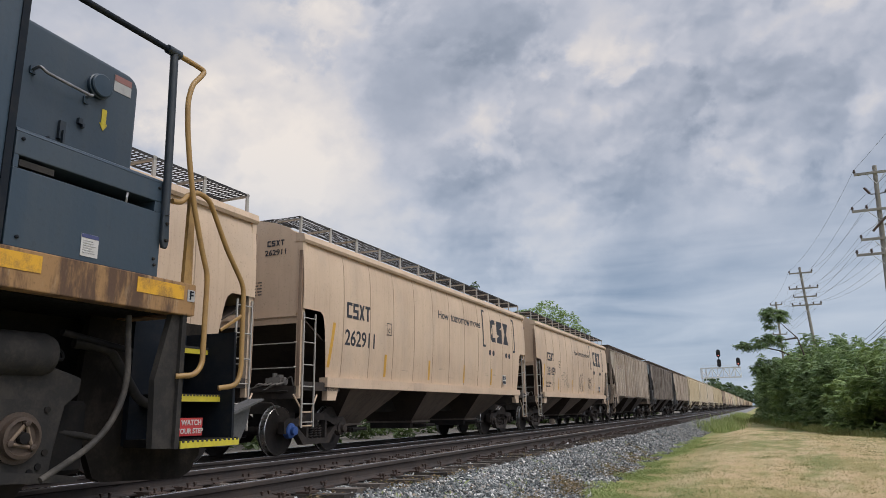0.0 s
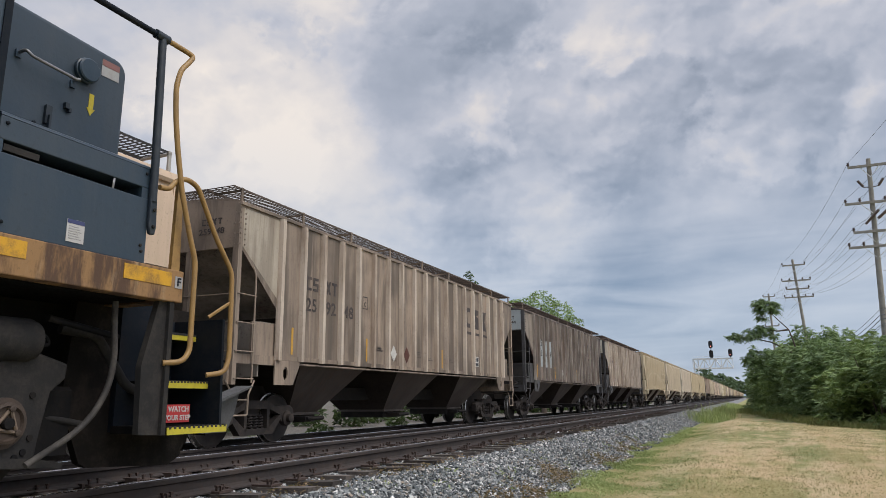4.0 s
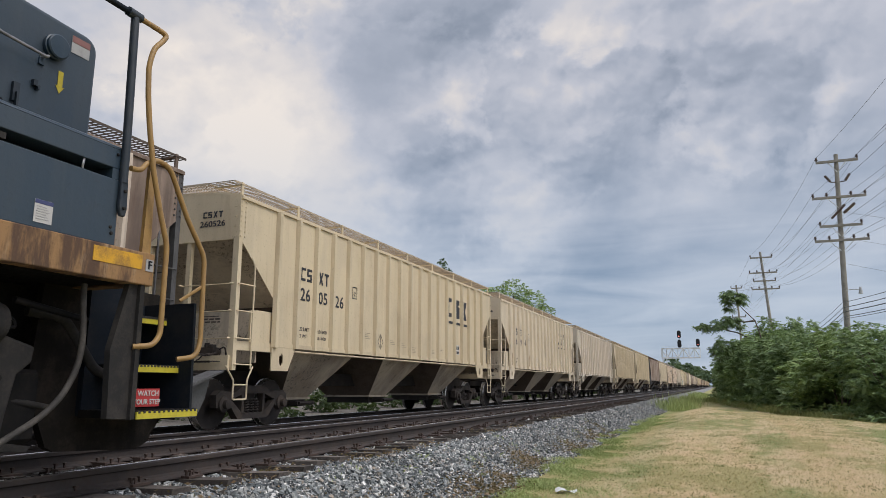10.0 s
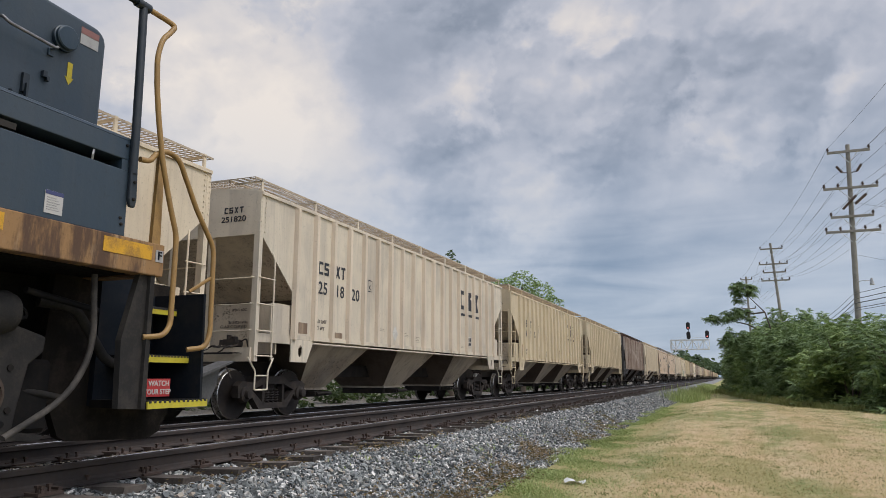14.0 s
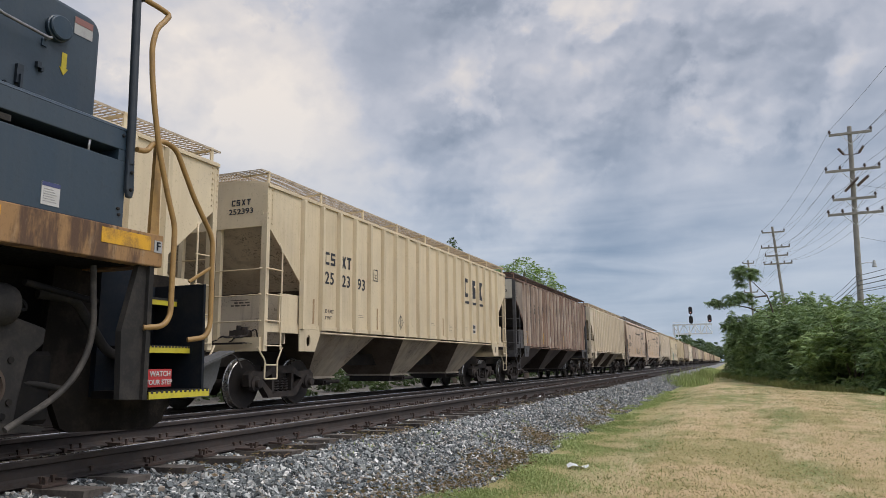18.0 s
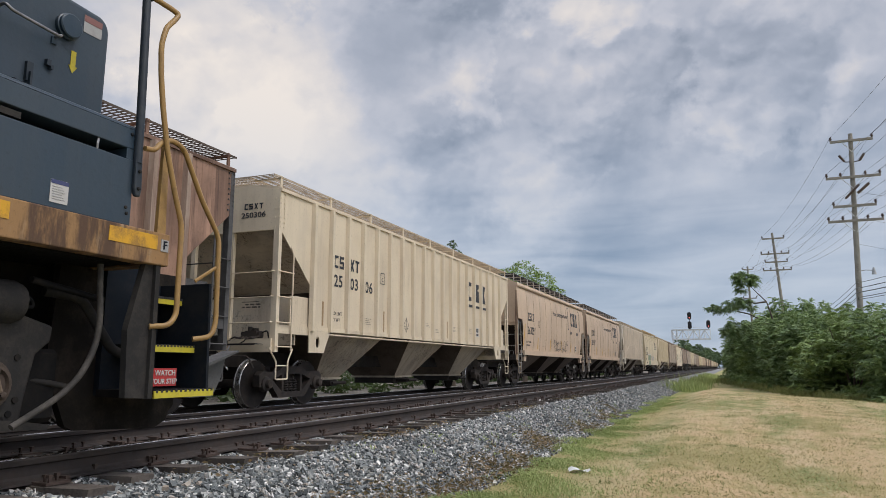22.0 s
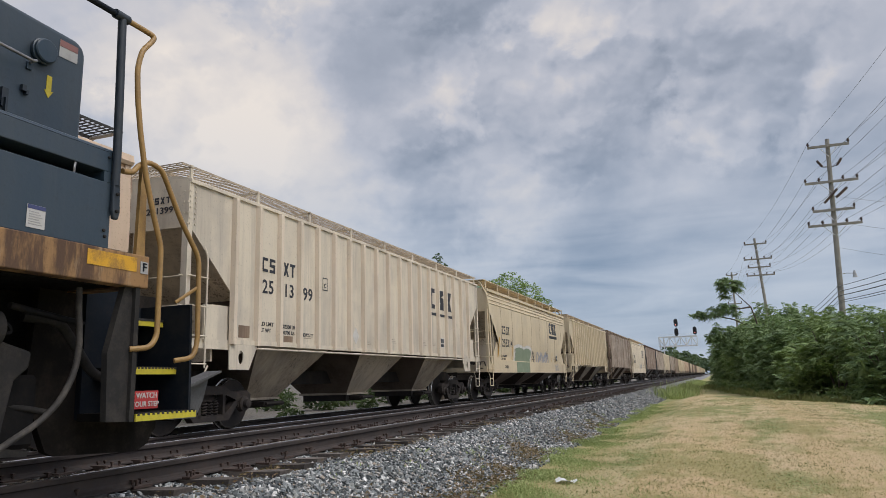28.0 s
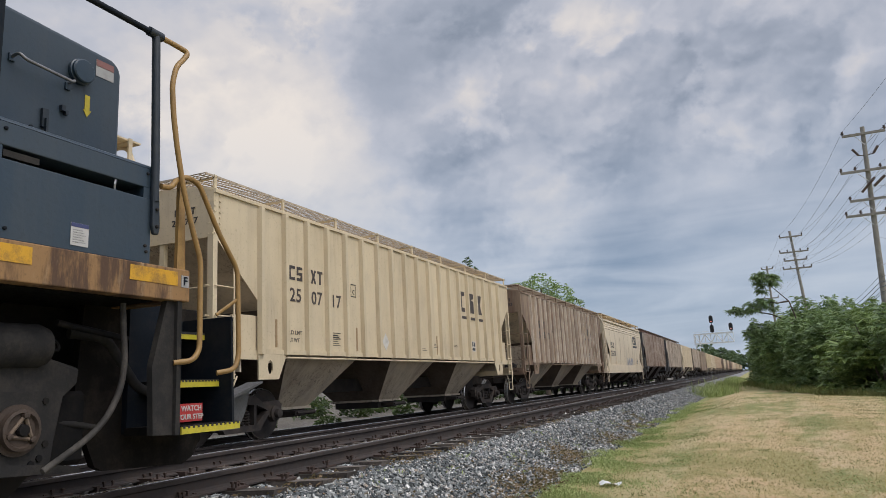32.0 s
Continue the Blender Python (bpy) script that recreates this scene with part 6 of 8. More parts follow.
def locomotive():
    loco = thing("locomotive", "dark blue diesel locomotive with gold handrails standing on the near track", "locomotive", at=pose(NEAR_X, 0, 0))
    S = 1.50
    back = -13.5
    # underframe and its rusted side sill
    part("underframe", Geo().box(-1.30, 1.30, back, 3.80, 1.32, 1.52).box(-0.45, 0.45, back, 4.1, 0.75, 1.34), IRON, loco)
    sill = bevelled(part("side_sill", Geo().box(S - 0.10, S + 0.012, back, 3.86, 1.31, 1.54), SILL, loco, "rust-streaked yellow side sill"), 0.008)
    part("side_sill", Geo().box(-S - 0.012, -S + 0.10, back, 3.86, 1.31, 1.54), SILL, loco)
    part("end_sill", Geo().box(-S + 0.10, S - 0.10, 3.72, 3.86, 1.31, 1.54), SILL, loco)
    for y0, y1 in ((2.08, 2.63), (3.32, 3.74)):
        part("reflective_panel", Geo().prism([(y0, 1.415), (y1, 1.415), (y1, 1.515), (y0, 1.515)], S + 0.012, S + 0.016), ORANGE, sill, "orange-yellow reflective panel")
    plate = part("end_mark", Geo().box(S + 0.012, S + 0.017, 3.775, 3.845, 1.41, 1.495), DULL_PAPER, sill, "white square with the letter F")
    part("letter", lettering("F", 0.085, BLUE_DARK), BLUE_DARK, plate, at=pose(S + 0.019, 3.81, 1.452))
    # low side cabinet in front of the cab, with a long slot
    cabinet = bevelled(part("side_cabinet", Geo().box(-1.496, 1.496, 2.40, 3.50, 1.54, 1.995), BLUE, loco, "dark blue cabinet with a long dark slot"), 0.006)
    bevelled(part("cabinet_band", Geo().box(-1.496, 1.496, 2.40, 3.50, 2.07, 2.21), BLUE, cabinet), 0.006)
    part("slot_end", Geo().box(-1.494, 1.494, 2.40, 2.43, 1.995, 2.07), BLUE, cabinet)
    part("slot_end", Geo().box(-1.494, 1.494, 3.43, 3.50, 1.995, 2.07), BLUE, cabinet)
    part("slot_back", Geo().box(-1.30, 1.30, 2.43, 3.43, 1.995, 2.07), BLUE_DARK, cabinet)
    part("cabinet_lid", Geo().prism([(-1.497, 2.21), (1.497, 2.21), (1.49, 2.228), (1.47, 2.24), (-1.47, 2.24), (-1.49, 2.228)], 2.40, 3.50, "y"), BLUE, cabinet)
    part("slot_shield", Geo().box(1.47, 1.488, 2.44, 2.66, 2.012, 2.05), IRON_GREY, cabinet)
    part("slot_bar", Geo().tube([(1.48, 3.20, 1.98), (1.49, 3.195, 2.03), (1.48, 3.21, 2.08)], 0.008, 6), CHROME, cabinet)
    for y, z in ((3.46, 2.17), (3.45, 1.66), (3.46, 1.62), (2.47, 1.60), (2.44, 2.17)):
        part("bolt", Geo().disc([(1.490, 0.012), (1.506, 0.011), (1.510, 0.006)], 8, (0, y, z)), IRON_GREY if z < 1.9 and y > 3 else BLUE_DARK, cabinet)
    label = part("notice", Geo().box(1.497, 1.500, 2.88, 3.005, 1.575, 1.715), WHITE_PAPER, cabinet, "white printed notice with a blue heading")
    part("heading_bar", Geo().box(1.500, 1.502, 2.881, 3.004, 1.69, 1.714), plain("label_blue", (0.05, 0.06, 0.16), 0.6), label)
    g = Geo()
    for i in range(6):
        g.box(1.500, 1.502, 2.895, 2.985 - 0.012 * (i % 3), 1.595 + 0.015 * i, 1.600 + 0.015 * i)
    tagged(part("print", g, DULL_PAPER, label), kind="stuff")
    # nose hood
    W = 1.05
    g = Geo()
    r = 0.11
    prof = [(2.38, 1.54), (3.60, 1.54), (3.605, 3.08 - r)] + [(3.605 - r + r * math.cos(a), 3.155 - r + r * math.sin(a)) for a in (radians(d) for d in range(0, 91, 15))] + [(2.38, 3.20)]
    nose = bevelled(part("nose_hood", g.prism(prof, -W, W), BLUE, loco, "dark blue nose hood with rounded top"), 0.03, 3)
    part("vent_cap", Geo().disc([(W, 0.092), (W + 0.03, 0.094), (W + 0.035, 0.086), (W + 0.055, 0.086), (W + 0.062, 0.078), (W + 0.064, 0.0)], 26, (0, 3.24, 2.935)), BLUE, nose, "round vent cap", smooth=35)
    part("grab_iron", Geo().tube(bend([(W, 2.74, 2.84), (W + 0.08, 2.74, 2.85), (W + 0.09, 2.78, 2.82), (W + 0.09, 3.12, 2.80), (W + 0.08, 3.15, 2.82), (W, 3.15, 2.82)], 0.03), 0.011, 8), CHROME, nose, smooth=50)
    for y, z in ((2.74, 2.84), (3.15, 2.80)):
        part("grab_foot", Geo().box(W, W + 0.015, y - 0.02, y + 0.02, z - 0.03, z + 0.02), BLUE, nose)
    part("arrow", Geo().prism([(3.295, 2.79), (3.335, 2.79), (3.335, 2.68), (3.35, 2.68), (3.315, 2.625), (3.28, 2.68), (3.295, 2.68)], W + 0.001, W + 0.004), plain("yellow_arrow", (0.5, 0.4, 0.03), 0.6), nose, "yellow arrow pointing down")
    warn = part("warning_label", Geo().box(W + 0.001, W + 0.004, 3.375, 3.53, 2.97, 3.10), DULL_PAPER, nose, "faded red and white warning label")
    part("red_band", Geo().box(W + 0.004, W + 0.006, 3.376, 3.529, 3.05, 3.099), plain("faded_red", (0.24, 0.11, 0.10), 0.6), warn)
    latch = part("latch", Geo().box(W, W + 0.025, 2.965, 3.01, 2.44, 2.57).box(W + 0.02, W + 0.045, 2.98, 2.995, 2.40, 2.50), RAIL_BLUE, nose)
    part("catch", Geo().box(W, W + 0.03, 3.10, 3.13, 2.60, 2.64).box(W, W + 0.03, 3.13, 3.15, 2.58, 2.61), RAIL_BLUE, nose)
    for y, z in ((3.10, 2.40), (2.90, 2.42), (3.42, 2.38)):
        part("bolt", Geo().disc([(W, 0.014), (W + 0.012, 0.012)], 8, (0, y, z)), BLUE_DARK, nose)
    # cab and the long hood behind it, out of the picture
    cab = bevelled(part("cab", Geo().box(-1.49, 1.49, -0.2, 2.385, 1.54, 4.25).prism([(-1.49, 4.25), (1.49, 4.25), (0.9, 4.52), (-0.9, 4.52)], -0.3, 2.5, "y"), BLUE, loco), 0.02)
    part("panel_strip", Geo().box(1.49, 1.50, 2.34, 2.385, 1.56, 3.9), BLUE_DARK, cab)
    part("cab_window", Geo().box(1.485, 1.497, 0.6, 1.7, 2.9, 3.7), plain("dark_glass", (0.02, 0.024, 0.028), 0.1), cab)
    part("long_hood", Geo().prism([(-0.92, 1.54), (0.92, 1.54), (0.92, 4.0), (0.7, 4.2), (-0.7, 4.2), (-0.92, 4.0)], -13.4, -0.2, "y"), BLUE, loco)
    part("fuel_tank", Geo().prism([(-1.35, 1.25), (1.35, 1.25), (1.35, 0.6), (1.1, 0.35), (-1.1, 0.35), (-1.35, 0.6)], -6.8, -3.2, "y"), IRON, loco)
    # handrail: a flat post, the top rail, the step rails
    post = part("handrail_post", Geo().tube([(S + 0.02, 3.478, 3.21), (S + 0.02, 3.492, 2.7), (S + 0.018, 3.505, 2.25), (S + 0.012, 3.512, 1.98)], 0.029, 12), RAIL_BLUE, loco, smooth=50)
    bevelled(part("post_foot", Geo().prism([(3.483, 2.02), (3.541, 2.02), (3.552, 1.80), (3.540, 1.745), (3.500, 1.745), (3.484, 1.80)], S - 0.003, S + 0.030), RAIL_BLUE, post), 0.010)
    for z in (1.92, 1.80):
        part("foot_bolt", Geo().disc([(S + 0.030, 0.013), (S + 0.042, 0.012), (S + 0.046, 0.006)], 8, (0, 3.517, z)), IRON_GREY, post)
    part("post_cap", Geo().tube([(S + 0.02, 3.41, 3.215), (S + 0.02, 3.53, 3.215)], 0.034, 10), RAIL_BLUE, loco, smooth=50)
    part("top_rail", Geo().tube([(S + 0.02, 1.0, 3.20), (S + 0.02, 2.68, 3.205), (S + 0.02, 3.50, 3.215)], 0.022, 9), BLUE_DARK, loco, smooth=50)
    rail = [(S + 0.02, 3.50, 3.215), (S + 0.03, 3.70, 3.21), (S + 0.05, 3.765, 3.19), (S + 0.05, 3.72, 3.12), (S + 0.05, 3.645, 3.03), (S + 0.05, 3.61, 2.88), (S + 0.05, 3.63, 2.65), (S + 0.05, 3.67, 2.42),
            (S + 0.05, 3.74, 2.12), (S + 0.05, 3.84, 1.83), (S + 0.05, 3.925, 1.62), (S + 0.05, 3.925, 1.22), (S + 0.05, 3.925, 0.97), (S + 0.05, 3.86, 0.89), (S - 0.02, 3.75, 0.88)]
    part("step_rail", Geo().tube(bend(rail, 0.06, 4), 0.020, 9), GOLD, loco, "gold bent step handrail", smooth=50)
    rail = [(S + 0.02, 3.56, 2.10), (S + 0.02, 3.65, 2.11), (S + 0.02, 3.70, 2.18), (S + 0.02, 3.80, 2.235), (S + 0.02, 3.93, 2.21), (S + 0.02, 4.15, 1.87), (S + 0.02, 4.37, 1.61), (S + 0.02, 4.385, 0.94), (S + 0.02, 4.34, 0.83), (S - 0.05, 4.22, 0.81)]
    second = part("step_rail", Geo().tube(bend(rail, 0.07, 4), 0.020, 9), GOLD, loco, "gold bent step handrail", smooth=50)
    part("rail_strut", Geo().tube([(S + 0.02, 4.375, 1.38), (S - 0.06, 4.22, 1.25)], 0.014, 7), GOLD, second)
    part("corner_post", Geo().prism([(3.765, 1.54), (3.845, 1.54), (3.83, 2.20), (3.78, 2.20)], S - 0.05, S - 0.02), GOLD, loco, "gold flat corner post")
    # step well
    part("step_gusset", Geo().prism([(3.69, 1.31), (3.80, 1.31), (3.80, 0.39), (3.59, 0.40), (3.57, 0.85)], S - 0.08, S - 0.03).box(S - 0.10, S + 0.0, 3.76, 3.80, 0.39, 1.31), IRON_GREY, loco, "weathered grey step gusset")
    g = Geo().prism([(4.40, 1.25), (4.40, 0.40), (3.85, 0.40), (3.85, 1.44), (4.14, 1.44), (4.16, 1.25)], S - 0.62, S - 0.55)
    g.prism([(S - 0.55, 1.25), (S - 0.06, 1.25), (S - 0.04, 0.40), (S - 0.55, 0.40)], 4.385, 4.41, "y")
    part("step_back", g, BLUE_DARK, loco)
    for k, (z, x, y0) in enumerate(((0.41, S - 0.02, 3.84), (0.735, S - 0.17, 3.95), (1.105, S - 0.32, 4.10))):
        y1 = 4.45 if k == 0 else 4.39
        step = part("step_tread", Geo().box(S - 0.56, x - 0.012, y0, y1, z - 0.02, z + 0.035), IRON, loco)
        part("step_edge", Geo().box(x - 0.012, x, y0, y1, z - 0.022, z + 0.028), YELLOW_STEP, step, "bright yellow step edge with black teeth")
        n = 13
        for i in range(n):
            y = y0 + (y1 - y0) * (i + 0.5) / n
            part("tread_tooth", shared("tread_tooth", BLACK, lambda: Geo().box(-0.014, 0.003, -0.010, 0.010, 0.016, 0.034)), BLACK, step, at=pose(x, y, z))
    sign = part("step_sign", Geo().box(S - 0.125, S - 0.115, 3.85, 4.145, 0.468, 0.595), RED_SIGN, loco, "red sign with white words")
    part("sign_word", lettering("WATCH", 0.054, WHITE_PAPER), WHITE_PAPER, sign, at=pose(S - 0.112, 4.03, 0.560))
    part("sign_word", lettering("YOUR STEP", 0.051, WHITE_PAPER), WHITE_PAPER, sign, at=pose(S - 0.112, 4.02, 0.500))
    # pilot plate, plough wing, coupler
    g = Geo().prism([(3.44, 0.62), (3.50, 1.36), (4.60, 1.36), (4.66, 0.37), (4.655, 0.29), (4.61, 0.25), (4.58, 0.18), (4.46, 0.125), (3.70, 0.165), (3.63, 0.20)], S - 0.66, S - 0.60)
    part("pilot_plate", g, BROWN_IRON, loco, "grimy black pilot plate")
    g = Geo()
    for s in (-1, 1):
        g.prism([(s * (S - 0.36), 4.60), (s * (S - 0.42), 4.64), (s * 0.1, 5.15), (s * 0.1, 5.08)], 0.345, 0.62, "z")
    part("plough", g, IRON, loco)
    part("plough_wing", Geo().prism([(4.58, 0.36), (4.69, 0.62), (5.03, 0.745), (4.95, 0.50), (4.86, 0.36)], S - 0.42, S - 0.37).prism([(4.60, 0.62), (5.03, 0.745), (5.03, 0.73), (4.62, 0.60)], S - 0.42, S - 0.25), WING_GREY, loco, "bent grey plough wing")
    part("coupler", Geo().box(-0.12, 0.12, 3.8, 4.9, 0.75, 1.0).box(-0.2, 0.2, 4.9, 5.25, 0.68, 1.06), IRON, loco)
    # brake hose and pipes
    part("brake_hose", Geo().tube(bend([(S - 0.15, 3.42, 1.28), (S - 0.15, 3.43, 1.12), (S - 0.15, 3.455, 0.91), (S - 0.15, 3.43, 0.72), (S - 0.15, 3.33, 0.54), (S - 0.15, 3.19, 0.42), (S - 0.16, 2.90, 0.26)], 0.1, 4), 0.020, 10), HOSE, loco, "dusty hanging rubber hose", smooth=50)
    part("pipe", Geo().tube(bend([(S - 0.5, 3.3, 1.10), (S - 0.45, 3.55, 1.08), (S - 0.45, 3.85, 0.72), (S - 0.45, 4.1, 0.66)], 0.08), 0.035, 9), IRON_GREY, loco, smooth=50)
    part("pipe", Geo().tube(bend([(S - 0.3, 3.05, 1.14), (S - 0.3, 3.6, 1.06)], 0.08), 0.022, 8), IRON, loco, smooth=50)
    part("pipe", Geo().tube(bend([(S - 0.5, 3.05, 0.55), (S - 0.45, 3.35, 0.50), (S - 0.45, 3.5, 0.47)], 0.08), 0.022, 8), IRON_GREY, loco, smooth=50)
    part("tool_box", bevelled_box(S - 0.75, S - 0.45, 2.95, 3.40, 0.25, 0.72), IRON, loco)
    part("traction_motor", Geo().box(-0.55, 0.55, 2.1, 3.4, 0.2, 0.85), IRON, loco)
    part("sill_web", Geo().box(0.60, 0.64, -2.0, 3.8, 0.9, 1.33), IRON, loco)
    # front truck
    truck = part("truck", Geo().prism([(-1.4, 0.92), (3.02, 0.92), (3.235, 0.86), (3.225, 0.76), (3.13, 0.68), (3.08, 0.42), (3.06, 0.26), (2.94, 0.24), (2.62, 0.24), (2.56, 0.60), (2.3, 0.70), (1.2, 0.70), (0.9, 0.6), (0.6, 0.7), (-1.4, 0.7)], 1.02, 1.20), IRON_GREY, loco, "dusty grey cast truck frame")
    bevelled(truck, 0.02)
    part("brake_cylinder", Geo().tube([(1.17, 2.3, 0.985), (1.17, 2.94, 0.99)], 0.135, 20).tube([(1.17, 2.94, 0.99), (1.17, 2.98, 0.99)], 0.12, 20), IRON_GREY, truck, "grey brake cylinder", smooth=40)
    part("cylinder_handle", Geo().tube(bend([(1.2, 2.96, 1.05), (1.2, 3.06, 1.02), (1.2, 3.08, 0.97), (1.2, 2.97, 0.96)], 0.03), 0.012, 7), IRON, truck)
    part("journal_box", Geo().prism([(2.62, 0.28), (2.98, 0.28), (3.0, 0.40), (2.98, 0.72), (2.64, 0.72), (2.60, 0.5)], 1.18, 1.235), IRON_GREY, truck)
    hub = part("bearing", Geo().disc([(1.20, 0.148), (1.25, 0.148), (1.252, 0.120), (1.29, 0.118), (1.295, 0.10), (1.275, 0.09), (1.275, 0.0)], 30, (0, 2.80, 0.50)), HUB_RUST, truck, "orange-brown axle bearing", smooth=35)
    g = Geo()
    tri = [(2.80 + 0.085 * math.cos(a), 0.50 + 0.085 * math.sin(a)) for a in (radians(d) for d in (80, 200, 320))]
    for a, b in zip(tri, tri[1:] + tri[:1]):
        g.tube([(1.285, *a), (1.285, *b)], 0.011, 6)
    part("locking_plate", g, plain("dusty_tan_plate", (0.17, 0.125, 0.09), 0.8, 0.0, (0.07, 0.05, 0.04), 0.6, 14.0), hub)
    for y, z in tri:
        part("cap_bolt", Geo().disc([(1.275, 0.02), (1.305, 0.019), (1.308, 0.01)], 8, (0, y, z)), HUB_RUST, hub)
    part("bearing_nut", Geo().disc([(1.275, 0.035), (1.31, 0.033), (1.312, 0.014)], 12, (0, 2.80, 0.50)), IRON, hub)
    for y, z in ((2.95, 0.33), (2.985, 0.41), (2.90, 0.30), (2.975, 0.66)):
        part("frame_bolt", Geo().disc([(1.23, 0.022), (1.245, 0.02)], 8, (0, y, z)), IRON, truck)
    part("brake_shoe", Geo().prism([(2.60, 0.26), (3.20, 0.22), (3.22, 0.25), (3.05, 0.28), (2.62, 0.33)], 1.08, 1.26), IRON_GREY, truck)
    for y in (2.80, 1.1, -0.6):
        g = Geo()
        for s in (-1, 1):
            g.disc([(s * x, r) for x, r in ((0.68, 0.15), (0.69, 0.535), (0.72, 0.535), (0.73, 0.508), (0.82, 0.503), (0.83, 0.40), (0.80, 0.15))], 36, (0, y, 0.508))
        part("wheelset", g.tube([(-1.1, y, 0.508), (1.1, y, 0.508)], 0.09, 12), STEEL_DARK, loco, smooth=35)
    rear = part("rear_truck", Geo().box(1.02, 1.2, -13.0, -8.5, 0.6, 0.95).box(-1.2, -1.02, -13.0, -8.5, 0.6, 0.95).box(-1.02, 1.02, -12.5, -9, 0.3, 0.8), IRON_GREY, loco)
    for y in (-12.4, -10.7, -9.0):
        part("wheelset", Geo().disc([(0.68, 0.15), (0.69, 0.535), (0.72, 0.535), (0.73, 0.508), (0.82, 0.503), (0.80, 0.15)], 30, (0, y, 0.508)).disc([(-0.68, 0.15), (-0.69, 0.535), (-0.72, 0.535), (-0.73, 0.508), (-0.82, 0.503), (-0.80, 0.15)], 30, (0, y, 0.508)), STEEL_DARK, loco)
    return loco


def bevelled_box(x0, x1, y0, y1, z0, z1, c=0.03):
    return Geo().prism([(x0 + c, z0), (x1 - c, z0), (x1, z0 + c), (x1, z1 - c), (x1 - c, z1), (x0 + c, z1), (x0, z1 - c), (x0, z0 + c)], y0, y1, "y")


locomotive()


# ---- the line side: poles, wires, signals ----
POLE_WOOD = plain("grey_pole_wood", (0.30, 0.285, 0.255), 0.9, 0.0, (0.15, 0.135, 0.115), 0.6, 2.0, 0.4)
INSULATOR = plain("brown_glazed_insulator", (0.09, 0.06, 0.05), 0.3)
WIRE = plain("dark_cable", (0.15, 0.158, 0.172), 0.6)
WHITE_STEEL = plain("galvanised_steel", (0.74, 0.76, 0.78), 0.5, 0.2, (0.4, 0.4, 0.4), 0.4)
LAMP_GREY = plain("lamp_grey_paint", (0.45, 0.46, 0.48), 0.5)
SIGNAL_BLACK = plain("signal_black", (0.012, 0.012, 0.013), 0.5)


def utility_pole(base, top, arms, gear):
    """A leaning wooden pole; arms: (metres below the top, half width)."""
    base, top = Vector(base), Vector(top)
    pole = thing("utility_pole", "grey wooden utility pole with four crossarms behind the bushes", "utility pole", "utility poles along the line", at=Matrix.Translation(base))
    d = top - base
    shaft = part("pole_shaft", Geo().tube([d * (i / 6) for i in range(7)], 0.19, 12, 0.12), POLE_WOOD, pole, smooth=50)
    n = d.normalized()
    tips = []
    for drop, half in arms:
        c = d - n * drop + Vector((0, -0.16, 0))
        arm = part("crossarm", Geo().box(-half, half, -0.06, 0.06, -0.07, 0.07), POLE_WOOD, pole, at=Matrix.Translation(c))
        for s in (-1, 1):
            part("arm_brace", Geo().tube([c + Vector((s * half * 0.45, 0, -0.04)), c + Vector((0, 0.05, -0.7))], 0.022, 6), WHITE_STEEL, pole)
        for k in (-0.97, -0.45, 0.45, 0.97):
            if half < 1.3 and abs(k) < 0.6:
                continue
            part("insulator", shared("insulator", INSULATOR, lambda: Geo().tube([(0, 0, 0.05), (0, 0, 0.15)], 0.05, 8).tube([(0, 0, 0.15), (0, 0, 0.19)], 0.09, 8).tube([(0, 0, 0.19), (0, 0, 0.30)], 0.06, 8)), INSULATOR, arm, at=pose(k * half, 0, 0))
            tips.append(base + c + Vector((k * half, 0, 0.3)))
    if gear:
        for s in (-1, 1):
            c = d - n * 1.75
            part("cutout_switch", Geo().tube([c, c + Vector((s * 0.35, -0.1, 0.0)), c + Vector((s * 0.45, -0.15, 0.02))], 0.03, 7).tube([c + Vector((s * 0.40, -0.15, 0.02)), c + Vector((s * 0.66, -0.15, 0.42))], 0.075, 8), INSULATOR, pole)
        c = d - n * 3.9
        part("line_switch", Geo().tube([c + Vector((-0.47, -0.2, -0.12)), c + Vector((0.29, -0.2, 0.67))], 0.075, 8), INSULATOR, pole)
        part("line_switch", Geo().tube([c + Vector((0.2, -0.2, 0.16)), c + Vector((0.82, -0.2, 0.71))], 0.085, 8), INSULATOR, pole)
    return tips


ARMS = ((0.46, 1.13), (2.72, 1.44), (4.48, 1.13), (5.38, 1.44))
tips1 = utility_pole((7.15, 47, -0.9), (7.70, 47, 14.55), ARMS, True)
tips2 = utility_pole((6.15, 82, -0.8), (5.24, 82, 14.85), ((0.63, 1.1), (2.29, 1.38), (3.18, 1.1), (4.06, 1.38)), False)
tips3 = utility_pole((3.6, 109, -0.8), (3.45, 109, 14.9), ((0.45, 0.75), (4.6, 0.9)), False)
tips0 = [p + Vector((3.4, -38, 0.2)) for p in tips1]


def wire_geo(a, b, sag, r=0.008):
    return Geo().tube([a.lerp(b, i / 14) - Vector((0, 0, sag * 4 * (i / 14) * (1 - i / 14))) for i in range(15)], r, 5)


